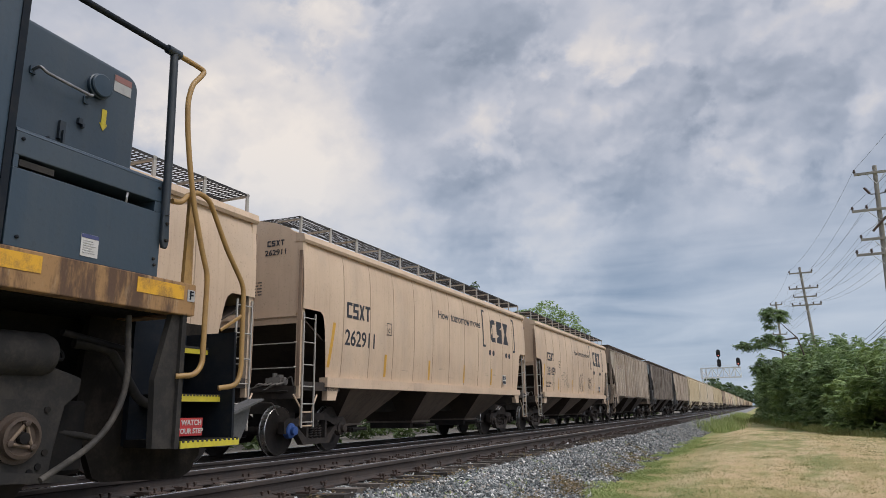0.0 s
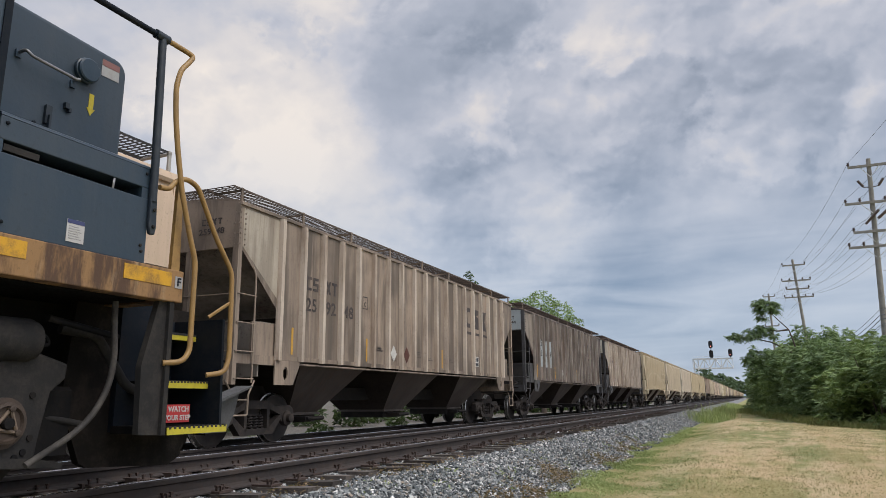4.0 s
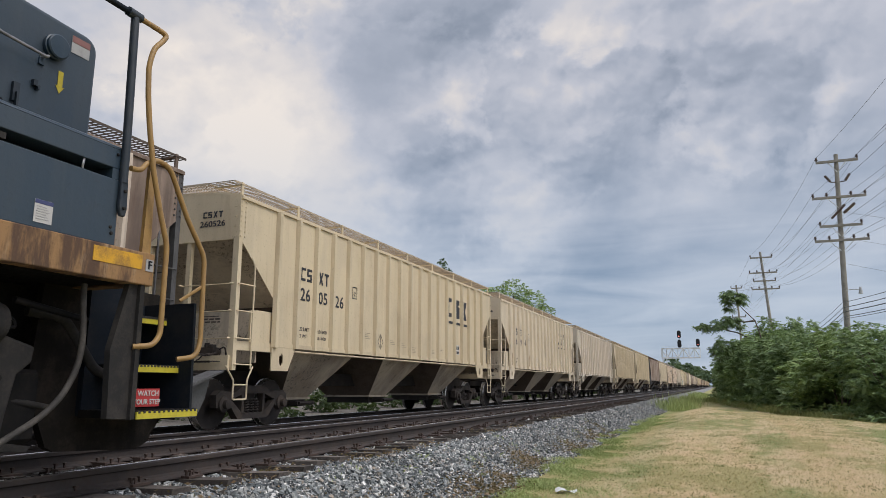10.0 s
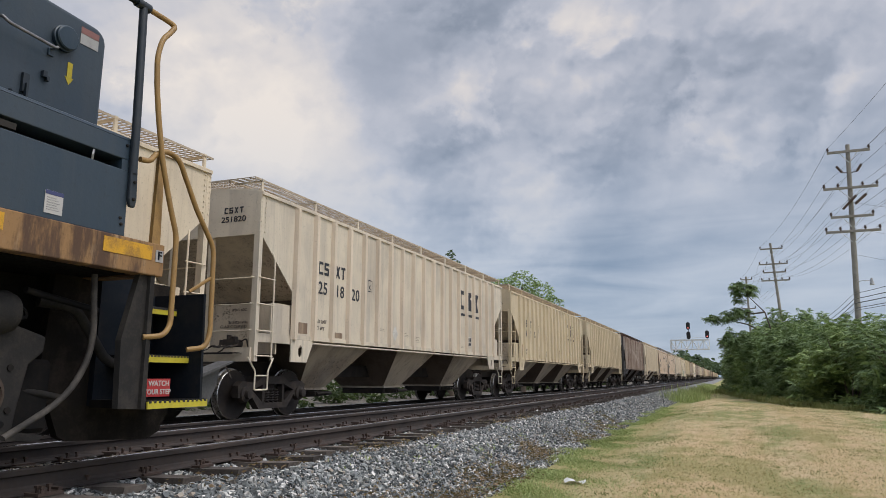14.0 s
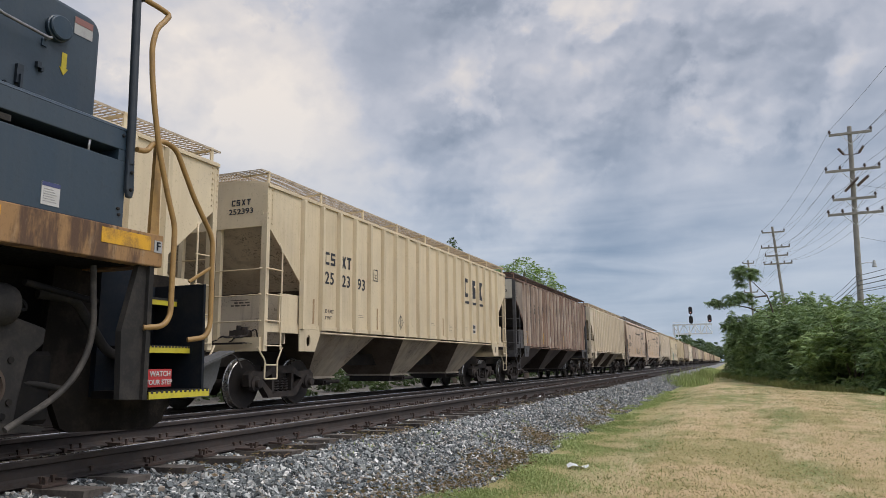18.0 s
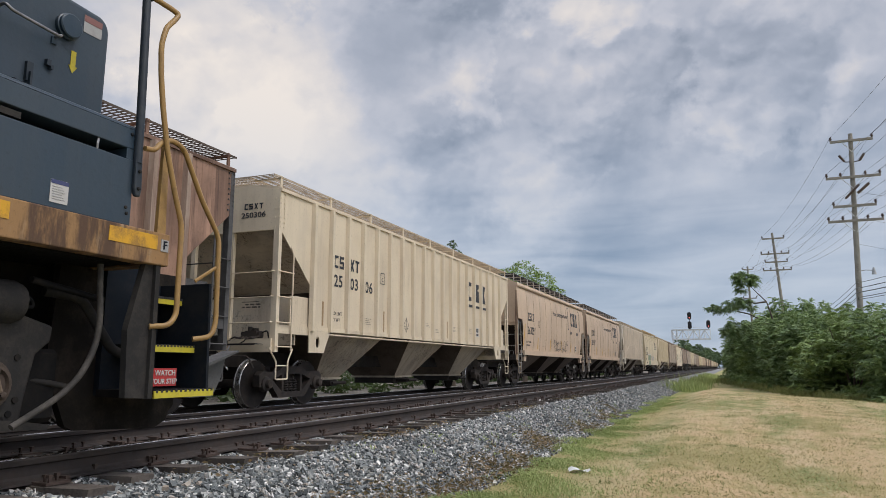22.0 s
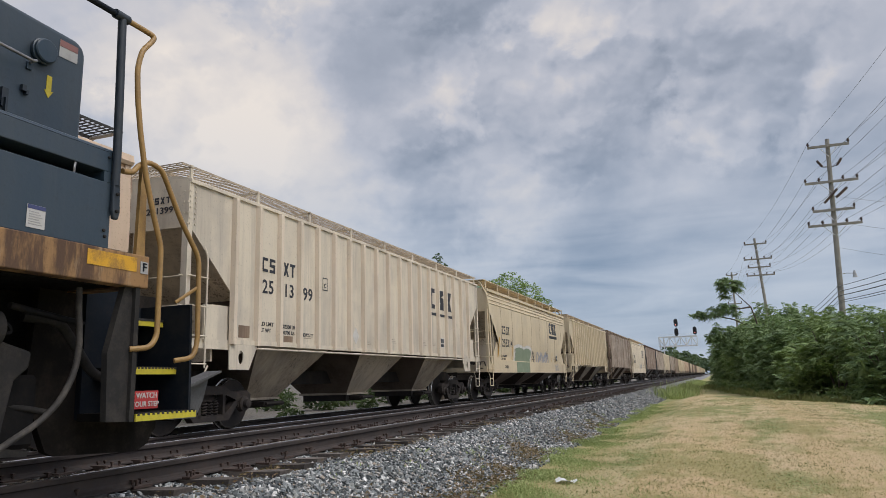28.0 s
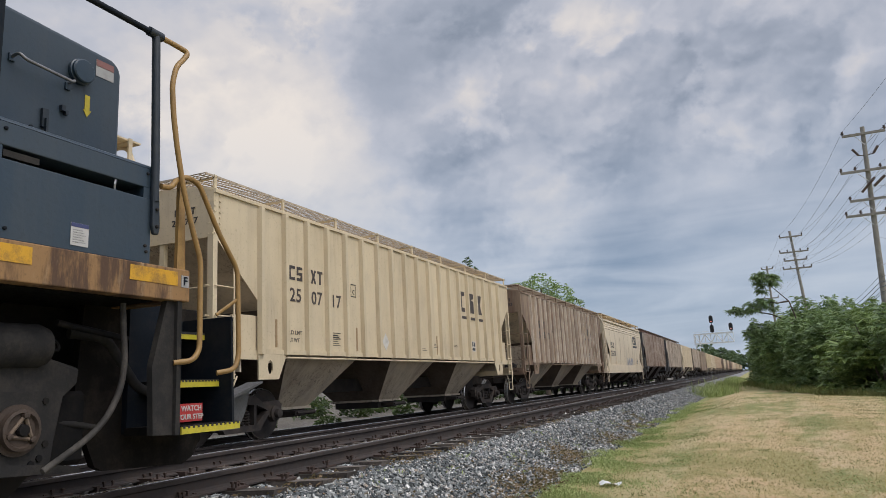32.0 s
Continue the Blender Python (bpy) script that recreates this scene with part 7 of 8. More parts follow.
def wires():
    line = thing("overhead_wires", "thin dark overhead wires sagging between the utility poles", "wires")
    for i, (a, b, c) in enumerate(zip(tips0, tips1, tips2)):
        for p, q, sag in ((a, b, 0.7), (b, c, 0.7), (c, tips3[i % 4], 0.5)):
            part("wire", wire_geo(p, q, sag), WIRE, line)
    # low cables at the nearest pole
    for i, (z, r) in enumerate(((5.45, 0.016), (5.15, 0.022), (4.9, 0.026), (4.62, 0.020), (4.5, 0.016))):
        part("wire", wire_geo(Vector((7.2, 47, z)), Vector((11.5, 10, z + 0.2)), 0.5, r), WIRE, line)
        part("wire", wire_geo(Vector((7.2, 47, z)), Vector((5.9, 82, z)), 0.8, r * 0.8), WIRE, line)
    for i in range(3):
        part("wire", wire_geo(Vector((7.5, 47, 11.0 - i * 1.6)), Vector((30, 58 + 6 * i, 10 - i)), 0.6), WIRE, line)


wires()


def street_lamp():
    lamp = thing("street_lamp", "pale street lamp on a bracket arm at the pole", "street lamp", at=pose(7.35, 46.8, 6.17))
    part("bracket_arm", Geo().tube([(0.1, 0, -0.02), (0.4, 0, 0.03), (0.75, 0, 0.0)], 0.022, 8), LAMP_GREY, lamp)
    part("lamp_head", Geo().tube([(0.83, 0, 0.16), (0.83, 0, 0.05)], 0.05, 10, 0.08).tube([(0.83, 0, 0.05), (0.83, 0, -0.08), (0.83, 0, -0.24)], 0.07, 12, 0.13), LAMP_GREY, lamp)


street_lamp()


def signal_gantry():
    y = 165.0
    g0 = thing("signal_gantry", "white lattice signal bridge with black signal heads over the tracks", "signal gantry", at=pose(0, y, 0))
    x0, x1, z0, z1 = -11.2, -3.1, 6.7, 8.75
    for z in (z0, z1):
        for dy in (-0.5, 0.5):
            part("chord", Geo().box(x0, x1, dy - 0.13, dy + 0.13, z - 0.13, z + 0.13), WHITE_STEEL, g0)
    n = 7
    for i in range(n):
        a, b = x0 + (x1 - x0) * i / n, x0 + (x1 - x0) * (i + 1) / n
        part("lattice_bar", Geo().tube([(a, -0.5, z0 if i % 2 else z1), (b, -0.5, z1 if i % 2 else z0)], 0.11, 6), WHITE_STEEL, g0)
        part("lattice_post", Geo().tube([(a, -0.5, z0), (a, -0.5, z1)], 0.09, 6), WHITE_STEEL, g0)
    part("lattice_post", Geo().tube([(x1, -0.5, z0), (x1, -0.5, z1)], 0.06, 6), WHITE_STEEL, g0)
    for dx in (-0.4, 0.4):
        part("mast", Geo().box(x0 + 0.6 + dx - 0.1, x0 + 0.6 + dx + 0.1, -0.1, 0.1, -0.6, z1), WHITE_STEEL, g0)
    part("handrail", Geo().tube([(x0, -0.6, z1 + 0.5), (x1, -0.6, z1 + 0.5)], 0.025, 6), WHITE_STEEL, g0)
    for x, zs in ((-7.3, (9.75, 11.8)), (-3.45, (9.9,))):
        part("signal_post", Geo().tube([(x, -0.5, z1), (x, -0.5, zs[-1] + 0.9)], 0.06, 8), SIGNAL_BLACK, g0)
        for z in zs:
            head = part("signal_head", Geo().prism([(x + 0.42 * math.cos(a), z + (0.42 * math.sin(a) + (0.42 if math.sin(a) > 0 else -0.42))) for a in (2 * math.pi * i / 20 for i in range(20))], -0.75, -0.6, "y"), SIGNAL_BLACK, g0)
            for k in (-0.45, 0.0, 0.45):
                part("lens_hood", Geo().tube([(x, -0.75, z + k), (x, -1.05, z + k)], 0.14, 10), SIGNAL_BLACK, head)
    red = bpy.data.materials.new("red_signal_light")
    red.use_nodes = True
    red.node_tree.nodes["Principled BSDF"].inputs["Emission Color"].default_value = (1, 0.05, 0.02, 1)
    red.node_tree.nodes["Principled BSDF"].inputs["Emission Strength"].default_value = 2.0
    for x, z in ((-7.3, 11.35), (-3.45, 9.45)):
        part("signal_lamp", Geo().disc([(0, 0.0), (0.01, 0.1)], 10), red, g0, "lit red signal lamp", at=pose(x, -1.07, z, 0, 0, -90))


signal_gantry()


# ---- plants ----
HEDGE_LEAF = leaf_mat("dark_green_leaf", (0.09, 0.162, 0.066), (0.33, 0.44, 0.19))
PALE_HEDGE_LEAF = leaf_mat("yellow_green_leaf", (0.135, 0.22, 0.07), (0.39, 0.50, 0.19))
LIGHT_LEAF = leaf_mat("fresh_green_leaf", (0.22, 0.34, 0.10), (0.48, 0.60, 0.24))
FAR_LEAF = leaf_mat("distant_green_leaf", (0.08, 0.125, 0.075), (0.14, 0.20, 0.12))
CONIFER_LEAF = leaf_mat("needle_green", (0.035, 0.075, 0.03), (0.10, 0.16, 0.06))
BARK = plain("grey_brown_bark", (0.12, 0.095, 0.075), 0.95, 0.0, (0.06, 0.05, 0.04), 0.6, 6.0, 0.8)
GRASS = leaf_mat("green_grass_blade", (0.25, 0.33, 0.11), (0.52, 0.56, 0.26), 0.7)
BRUSH_LEAF = leaf_mat("dull_brush_leaf", (0.03, 0.055, 0.022), (0.07, 0.10, 0.04))
WEED_LEAF = leaf_mat("dark_weed_leaf", (0.05, 0.085, 0.03), (0.13, 0.18, 0.07))
FLOWER = leaf_mat("white_petal", (0.6, 0.6, 0.5), (0.75, 0.74, 0.66), 0.7)
TUFT = leaf_mat("dark_tuft_blade", (0.15, 0.17, 0.06), (0.36, 0.36, 0.15), 0.7)
STRAW = leaf_mat("straw_grass_blade", (0.50, 0.40, 0.19), (0.78, 0.64, 0.38), 0.8)


class Leaves:
    """Gathers many bent blades into one mesh by arrays."""

    def __init__(self, seed):
        self.rng = np.random.RandomState(seed)
        self.v, self.f, self.n = [], [], 0

    def fronds(self, tips, per, length, droop, lift=0.35, pairs=6):
        """Whorls of feather leaves: a row of paired leaflets along an arching stalk."""
        n = len(tips) * per
        root = np.repeat(tips, per, 0)
        az = self.rng.uniform(0, 6.283, n)
        el = self.rng.normal(lift, 0.35, n)
        d = np.stack([np.cos(az) * np.cos(el), np.sin(az) * np.cos(el), np.sin(el)], 1)
        side = np.stack([-np.sin(az), np.cos(az), self.rng.normal(0, 0.25, n)], 1)
        L = length * self.rng.uniform(0.7, 1.2, n)[:, None]
        down = np.array([0, 0, -1.0])
        for i in range(pairs + 1):
            t = 0.2 + 0.8 * i / pairs
            p = root + d * L * t + down * L * droop * t * t
            run = d + down * 2 * droop * t
            k = 0.34 * (1 - 0.55 * abs(t - 0.5))
            for s in ((-1, 1) if i < pairs else (0,)):
                out = side * s * 0.95 + run * (0.40 if s else 1.0) + down * 0.22
                self.blades(p, out, (L * k)[:, 0], (L * k * 0.50)[:, 0], 0.22, run)

    def blades(self, roots, dirs, length, width, droop, across=None):
        """Blades of four corners and a tip from roots along dirs."""
        n = len(roots)
        if not n:
            return
        d = dirs / np.linalg.norm(dirs, axis=1)[:, None]
        side = np.cross(d, self.rng.normal(size=(n, 3))) if across is None else across + self.rng.normal(size=(n, 3)) * 0.12
        side /= np.linalg.norm(side, axis=1)[:, None] + 1e-9
        L, Wd = np.broadcast_to(length, (n,))[:, None], np.broadcast_to(width, (n,))[:, None]
        down = np.array([0, 0, -1.0])
        mid = roots + d * L * 0.5 + down * L * droop * 0.25
        tip = roots + d * L * 0.95 + down * L * droop
        v = np.stack([roots, mid - side * Wd * 0.5, tip, mid + side * Wd * 0.5], 1).reshape(-1, 3)
        f = (np.arange(n)[:, None] * 4 + np.array([0, 1, 2, 3])) + self.n
        self.v.append(v)
        self.f.append(f)
        self.n += n * 4

    def mesh(self, name, mat):
        v, f = np.concatenate(self.v), np.concatenate(self.f)
        me = bpy.data.meshes.new(name)
        me.vertices.add(len(v))
        me.vertices.foreach_set("co", v.astype(np.float32).ravel())
        me.loops.add(f.size)
        me.loops.foreach_set("vertex_index", f.astype(np.int32).ravel())
        me.polygons.add(len(f))
        me.polygons.foreach_set("loop_start", np.arange(0, f.size, f.shape[1], dtype=np.int32))
        me.polygons.foreach_set("use_smooth", np.zeros(len(f), dtype=bool))
        me.materials.append(mat)
        me.update(calc_edges=True)
        me.validate()
        return me


def rosettes(lv, centres, per, length, width, droop, up=0.35):
    """Sprays of leaves about twig tips."""
    n = len(centres)
    c = np.repeat(centres, per, 0)
    d = lv.rng.normal(size=(n * per, 3))
    d[:, 2] = d[:, 2] * 0.5 + up
    lv.blades(c, d, length * lv.rng.uniform(0.7, 1.25, n * per), width * lv.rng.uniform(0.7, 1.2, n * per), droop)


def clumps(rng, lobes, n):
    """Points near the skins of several lobes (x, y, z, rx, ry, rz)."""
    out = []
    w = np.array([a[3] * a[5] for a in lobes])
    for lobe, k in zip(lobes, (n * w / w.sum()).astype(int) + 1):
        p = rng.normal(size=(k, 3))
        p /= np.linalg.norm(p, axis=1)[:, None]
        p *= rng.uniform(0.55, 1.08, (k, 1)) ** 0.7
        out.append(p * np.array(lobe[3:]) + np.array(lobe[:3]))
    return np.concatenate(out)


def bush_mesh(seed, height, mat, width=1.7):
    lv = Leaves(seed)
    rng = lv.rng
    lobes = [(rng.uniform(-width, width) * 0.6, rng.uniform(-width, width) * 0.5, height * rng.uniform(0.25, 0.78), width * rng.uniform(0.45, 0.7), width * rng.uniform(0.45, 0.7), height * rng.uniform(0.18, 0.28)) for _ in range(9)]
    lobes += [(rng.uniform(-0.5, 0.5) * width, 0, height * 0.86, width * 0.35, width * 0.35, height * 0.16)]
    c = clumps(rng, lobes, 300)
    c = c[c[:, 2] > 0.3]
    lv.fronds(c, 9, 0.42, 0.40)
    # shoots that stand out of the crown
    for _ in range(13):
        x, y = rng.uniform(-width, width) * 0.85, rng.uniform(-width, width) * 0.85
        z0 = height * rng.uniform(0.6, 0.95)
        t = np.array([0.3, 0.65, 1.0])[:, None]
        lv.fronds(np.array([x, y, z0]) + t * np.array([rng.uniform(-0.35, 0.35), rng.uniform(-0.35, 0.35), rng.uniform(0.4, 0.95)]), 8, 0.38, 0.4)
    # shaded inner leaves and the low skirt
    inner = clumps(rng, [(a, b, z, p * 0.75, q * 0.75, r * 0.75) for a, b, z, p, q, r in lobes], 150)
    rosettes(lv, inner, 7, 0.42, 0.16, 0.4)
    low = np.stack([rng.uniform(-width, width, 130), rng.uniform(-width, width, 130), rng.uniform(0.05, 0.8, 130)], 1)
    rosettes(lv, low, 6, 0.36, 0.09, 0.3)
    return lv.mesh("crown", mat)


def stem_geo(seed, height, width, n=5):
    rng = random.Random(seed)
    g = Geo()
    for _ in range(n):
        x, y = rng.uniform(-0.5, 0.5) * width, rng.uniform(-0.5, 0.5) * width
        pts = [Vector((x * t + rng.uniform(-0.05, 0.05), y * t + rng.uniform(-0.05, 0.05), height * 0.85 * t)) for t in (0, 0.25, 0.5, 0.75, 1)]
        g.tube(pts, 0.07, 6, 0.015)
    return g


def hedge():
    kinds = [(bush_mesh(s, h, HEDGE_LEAF, w), stem_geo(s, h, w).mesh("stems", BARK), h) for s, h, w in ((1, 4.4, 2.0), (2, 4.4, 2.2), (3, 4.4, 1.8))]
    kinds += [(bush_mesh(s, 4.4, PALE_HEDGE_LEAF, 2.0), stem_geo(s, 4.4, 2.0).mesh("stems", BARK), 4.4) for s in (4,)]
    rng = random.Random(5)
    # along the line side and round the corner: x, y, height
    spots = []
    for i in range(15):
        t = i / 14
        y = 72 - 42 * t
        tall = 3.4 + 2.3 * math.exp(-((t - 0.33) / 0.22) ** 2) + 0.5 * math.exp(-((t - 0.95) / 0.12) ** 2)
        spots.append((0.9 + (72 - y) * 0.125 + rng.uniform(-0.3, 0.3), y, tall * rng.uniform(0.82, 1.1)))
        spots.append((3.4 + (72 - y) * 0.125 + rng.uniform(-0.4, 0.4), y + 2.0, (tall + 0.2) * rng.uniform(0.8, 1.12)))
    spots += [(8.2, 32, 3.9), (10.4, 31, 4.3), (12.6, 30, 4.4), (15.0, 29, 4.4), (9.4, 35, 4.4), (12.0, 35, 4.8)]
    for i, (x, y, h) in enumerate(spots):
        pale = i % 7 == 3 or (x > 6.8 and i % 2)
        crown, stems, h0 = kinds[3 if pale else i % 3]
        k = h / h0
        bush = thing("bush", "dense yellow-green sumac bush at the edge of the lawn" if pale else "dense dark green sumac bush at the edge of the lawn", "bush", "bushes along the lawn", at=pose(x, y, float(ground_z(x, y)) - 0.05, 0, 0, rng.uniform(0, 360)))
        for name, me in (("stems", stems), ("crown", crown)):
            p = part(name, me, None, bush)
            p.scale = (0.62 + 0.38 * k, 0.62 + 0.38 * k, k)


hedge()


def limb_tree():
    """A lanky tree that leans out of the bushes over the grass strip."""
    y = 56.0
    tree = thing("tree", "lanky green tree with a long bare limb over the bushes", "tree", at=pose(3.6, y, -0.9))
    g = Geo()
    limbs = [[(0, 0, 0), (-0.1, 0, 3.2), (-0.5, 0, 5.2), (-0.75, 0, 6.2), (-1.43, 0.1, 7.0), (-2.0, 0.1, 7.7)], [(-0.3, 0, 4.3), (-1.2, 0, 4.93), (-2.0, 0, 5.35), (-2.9, 0, 5.6), (-4.3, 0, 5.85)],
             [(-0.75, 0, 6.2), (-1.5, -0.2, 6.1), (-2.3, -0.2, 6.3)], [(-0.1, 0, 3.2), (-1.4, 0.1, 3.9), (-2.9, 0.1, 4.3)]]
    for pts in limbs:
        g.tube([Vector(p) for p in pts], 0.075, 7, 0.02)
    part("trunk", g, BARK, tree, smooth=50)
    lv = Leaves(21)
    c = clumps(lv.rng, [(-2.1, 0, 7.9, 0.9, 0.8, 0.45), (-2.5, 0, 8.25, 0.5, 0.5, 0.25), (-1.6, 0, 7.75, 0.5, 0.5, 0.28), (-2.4, 0, 7.3, 0.35, 0.4, 0.3), (-3.5, 0, 6.0, 1.0, 0.7, 0.35), (-4.4, 0, 5.8, 0.6, 0.5, 0.22), (-2.3, 0, 6.25, 0.7, 0.6, 0.4),
                        (-1.7, 0, 5.75, 0.25, 0.3, 0.15), (-2.8, 0, 4.4, 0.8, 0.7, 0.45), (-3.4, 0, 4.05, 0.5, 0.5, 0.4), (-1.9, 0, 4.3, 0.7, 0.7, 0.5)], 210)
    lv.fronds(c, 9, 0.40, 0.55, 0.1, 6)
    part("crown", lv.mesh("crown", HEDGE_LEAF), HEDGE_LEAF, tree)


limb_tree()


def broad_tree(name, label, at, height, lobes, mat, n, leaf, seed):
    tree = thing(name, label, "tree", at=at)
    g = Geo().tube([(0, 0, 0), (0.1, 0, height * 0.3), (0, 0.1, height * 0.6), (0.1, 0, height * 0.9)], 0.25, 9, 0.04)
    for x, y, z, *_ in lobes:
        g.tube([Vector((0, 0, height * 0.35)), Vector((x * 0.6, y * 0.6, z * 0.8)), Vector((x, y, z))], 0.09, 6, 0.02)
    part("trunk", g, BARK, tree, smooth=50)
    lv = Leaves(seed)
    rosettes(lv, clumps(lv.rng, lobes, n), 7, leaf, leaf * 0.42, 0.25)
    part("crown", lv.mesh("crown", mat), mat, tree)


broad_tree("tree", "fresh light green tree behind the train", pose(-17.0, 62, -0.9), 11.0, [(-1.6, 0, 9.4, 1.3, 1.3, 1.2), (0, 0, 9.8, 1.6, 1.5, 1.3), (1.6, 0, 8.8, 1.5, 1.4, 1.3), (2.9, 0, 7.9, 0.9, 1.0, 0.9), (-2.6, 0, 9.7, 0.5, 0.6, 0.9), (0.3, 0, 7.8, 2.4, 1.8, 1.4), (-1.5, 0, 7.2, 1.6, 1.5, 1.6), (1.9, 0, 7.2, 1.6, 1.4, 1.2)], LIGHT_LEAF, 2300, 0.20, 31)
broad_tree("tree", "dark pointed tree top behind the train", pose(-17.6, 45.5, -0.9), 10.2, [(0, 0, 9.75, 0.35, 0.35, 0.6), (0.25, 0, 9.2, 0.55, 0.5, 0.4), (-0.3, 0, 8.9, 0.6, 0.6, 0.5), (0.1, 0, 8.4, 0.9, 0.8, 0.6), (-0.2, 0, 7.8, 1.0, 0.9, 0.6), (0.1, 0, 7.0, 1.0, 1.0, 0.7), (0, 0, 5.6, 1.2, 1.2, 1.0)], CONIFER_LEAF, 420, 0.22, 32)


def far_woods():
    lv = Leaves(41)
    rng = lv.rng
    for i in range(70):
        y = rng.uniform(380, 620)
        x = -0.0 * y + rng.uniform(-52, 30)
        if abs(x + 7) < 6:
            x -= 14
        h = rng.uniform(9, 15)
        c = clumps(rng, [(x, y, h * 0.55, 4.5, 4.5, h * 0.45), (x + 2, y, h * 0.8, 2.5, 2.5, h * 0.22)], 40)
        rosettes(lv, c, 5, 2.2, 1.5, 0.2)
    for i in range(60):
        x, y, h = rng.uniform(-110, 70), rng.uniform(860, 960), rng.uniform(16, 26)
        rosettes(lv, clumps(rng, [(x, y, h * 0.5, 8, 6, h * 0.5)], 34), 5, 4.5, 3.2, 0.2)
    tagged(new("far_woods", lv.mesh("far_woods", FAR_LEAF)), "distant line of dark green trees beyond the tracks", "woods", kind="stuff")


far_woods()


def line_side_weeds():
    lv = Leaves(51)
    rng = lv.rng
    for i in range(150):
        y = 2 + 150 * rng.uniform() ** 1.5
        x = rng.uniform(-22.5, -17.5)
        h = rng.uniform(0.8, 1.9)
        z = float(ground_z(x, y))
        c = clumps(rng, [(x, y, z + h * 0.45, h * 0.7, h * 0.9, h * 0.5)], 34)
        rosettes(lv, c, 6, 0.34, 0.14, 0.3)
    tagged(new("brush", lv.mesh("brush", BRUSH_LEAF)), "dark green brush growing behind the far track", "brush", kind="stuff")
    for i, (x, y, h) in enumerate(((-13.2, 13.4, 0.7), (-13.6, 12.4, 0.9), (-13.3, 20.5, 0.5), (-13.8, 27, 0.6), (-13.5, 9.8, 0.55))):
        lv = Leaves(70 + i)
        z = float(ground_z(x, y))
        c = clumps(lv.rng, [(0, 0, h * 0.45, h * 0.6, h * 0.8, h * 0.5)], 90)
        rosettes(lv, c, 7, 0.2, 0.08, 0.3)
        weed = thing("weed", "leafy green weed with pale flowers in the gravel", "weed", "weeds by the far track", at=pose(x, y, z))
        part("leaves", lv.mesh("leaves", WEED_LEAF), WEED_LEAF, weed)
        lv = Leaves(80 + i)
        c = clumps(lv.rng, [(0, 0, h * 0.5, h * 0.62, h * 0.82, h * 0.52)], 30)
        rosettes(lv, c, 4, 0.09, 0.07, 0.1)
        part("flowers", lv.mesh("flowers", FLOWER), FLOWER, weed, "small white flowers")
    lv = Leaves(53)
    n = 9000
    t = lv.rng.uniform(0, 1, n)
    along = lv.rng.uniform(size=n) < 0.6
    x = np.where(along, 0.9 + 42 * t * 0.125 - 1.9, 6.0 + 10 * t) + lv.rng.normal(0, 0.35, n)
    y = np.where(along, 72 - 42 * t, 30.2 - 2.6 * t) + lv.rng.normal(0, 0.35, n)
    r = np.stack([x, y, ground_z(x, y)], 1)
    lv.blades(r, lv.rng.normal(size=(n, 3)) * 0.3 + np.array([0, 0, 1]), lv.rng.uniform(0.2, 0.65, n), 0.04, 0.2)
    tagged(new("hedge_grass", lv.mesh("hedge_grass", TUFT)), "rank green grass at the foot of the bushes", "grass", kind="stuff")
    lv = Leaves(52)
    n = 5200
    x, y = lv.rng.normal(-2.2, 0.45, n), 38 + 75 * lv.rng.uniform(0, 1, n) ** 1.2
    r = np.stack([x, y, ground_z(x, y)], 1)
    d = lv.rng.normal(size=(n, 3)) * 0.25 + np.array([0, 0, 1])
    lv.blades(r, d, lv.rng.uniform(0.25, 0.75, n), 0.035, 0.12)
    tagged(new("tall_grass", lv.mesh("tall_grass", GRASS)), "strip of tall green grass beside the gravel", "grass", kind="stuff")


line_side_weeds()


# ---- loose stones and turf ----
def stone_mat(name="crushed_stone", dust=0.0):
    m, nt, sh, co, info = base_mat(name, 0.85)
    isl = nt.nodes.new("ShaderNodeNewGeometry").outputs["Random Per Island"]
    cr = nt.nodes.new("ShaderNodeValToRGB")
    e = cr.color_ramp.elements
    e[0].position, e[0].color = 0.0, (0.036, 0.042, 0.045, 1)
    e[1].position, e[1].color = 1.0, (0.84, 0.82, 0.79, 1)
    for pos, col in ((0.34, (0.125, 0.140, 0.144, 1)), (0.60, (0.275, 0.293, 0.292, 1)), (0.66, (0.36, 0.295, 0.23, 1)), (0.72, (0.32, 0.337, 0.328, 1)), (0.86, (0.47, 0.475, 0.46, 1)), (0.94, (0.68, 0.67, 0.645, 1))):
        k = e.new(pos)
        k.color = col
    nt.links.new(isl, cr.inputs[0])
    c = mixer(nt, ramp(nt, grain(nt, co, 22, 4), 0.4, 0.7, 0, 0.5), cr.outputs[0], (0.10, 0.10, 0.10))
    c = mixer(nt, dust, c, (0.055, 0.045, 0.038))
    nt.links.new(c, sh.inputs["Base Color"])
    relief(nt, sh, grain(nt, co, 60, 3), 0.3, 0.004)
    return m


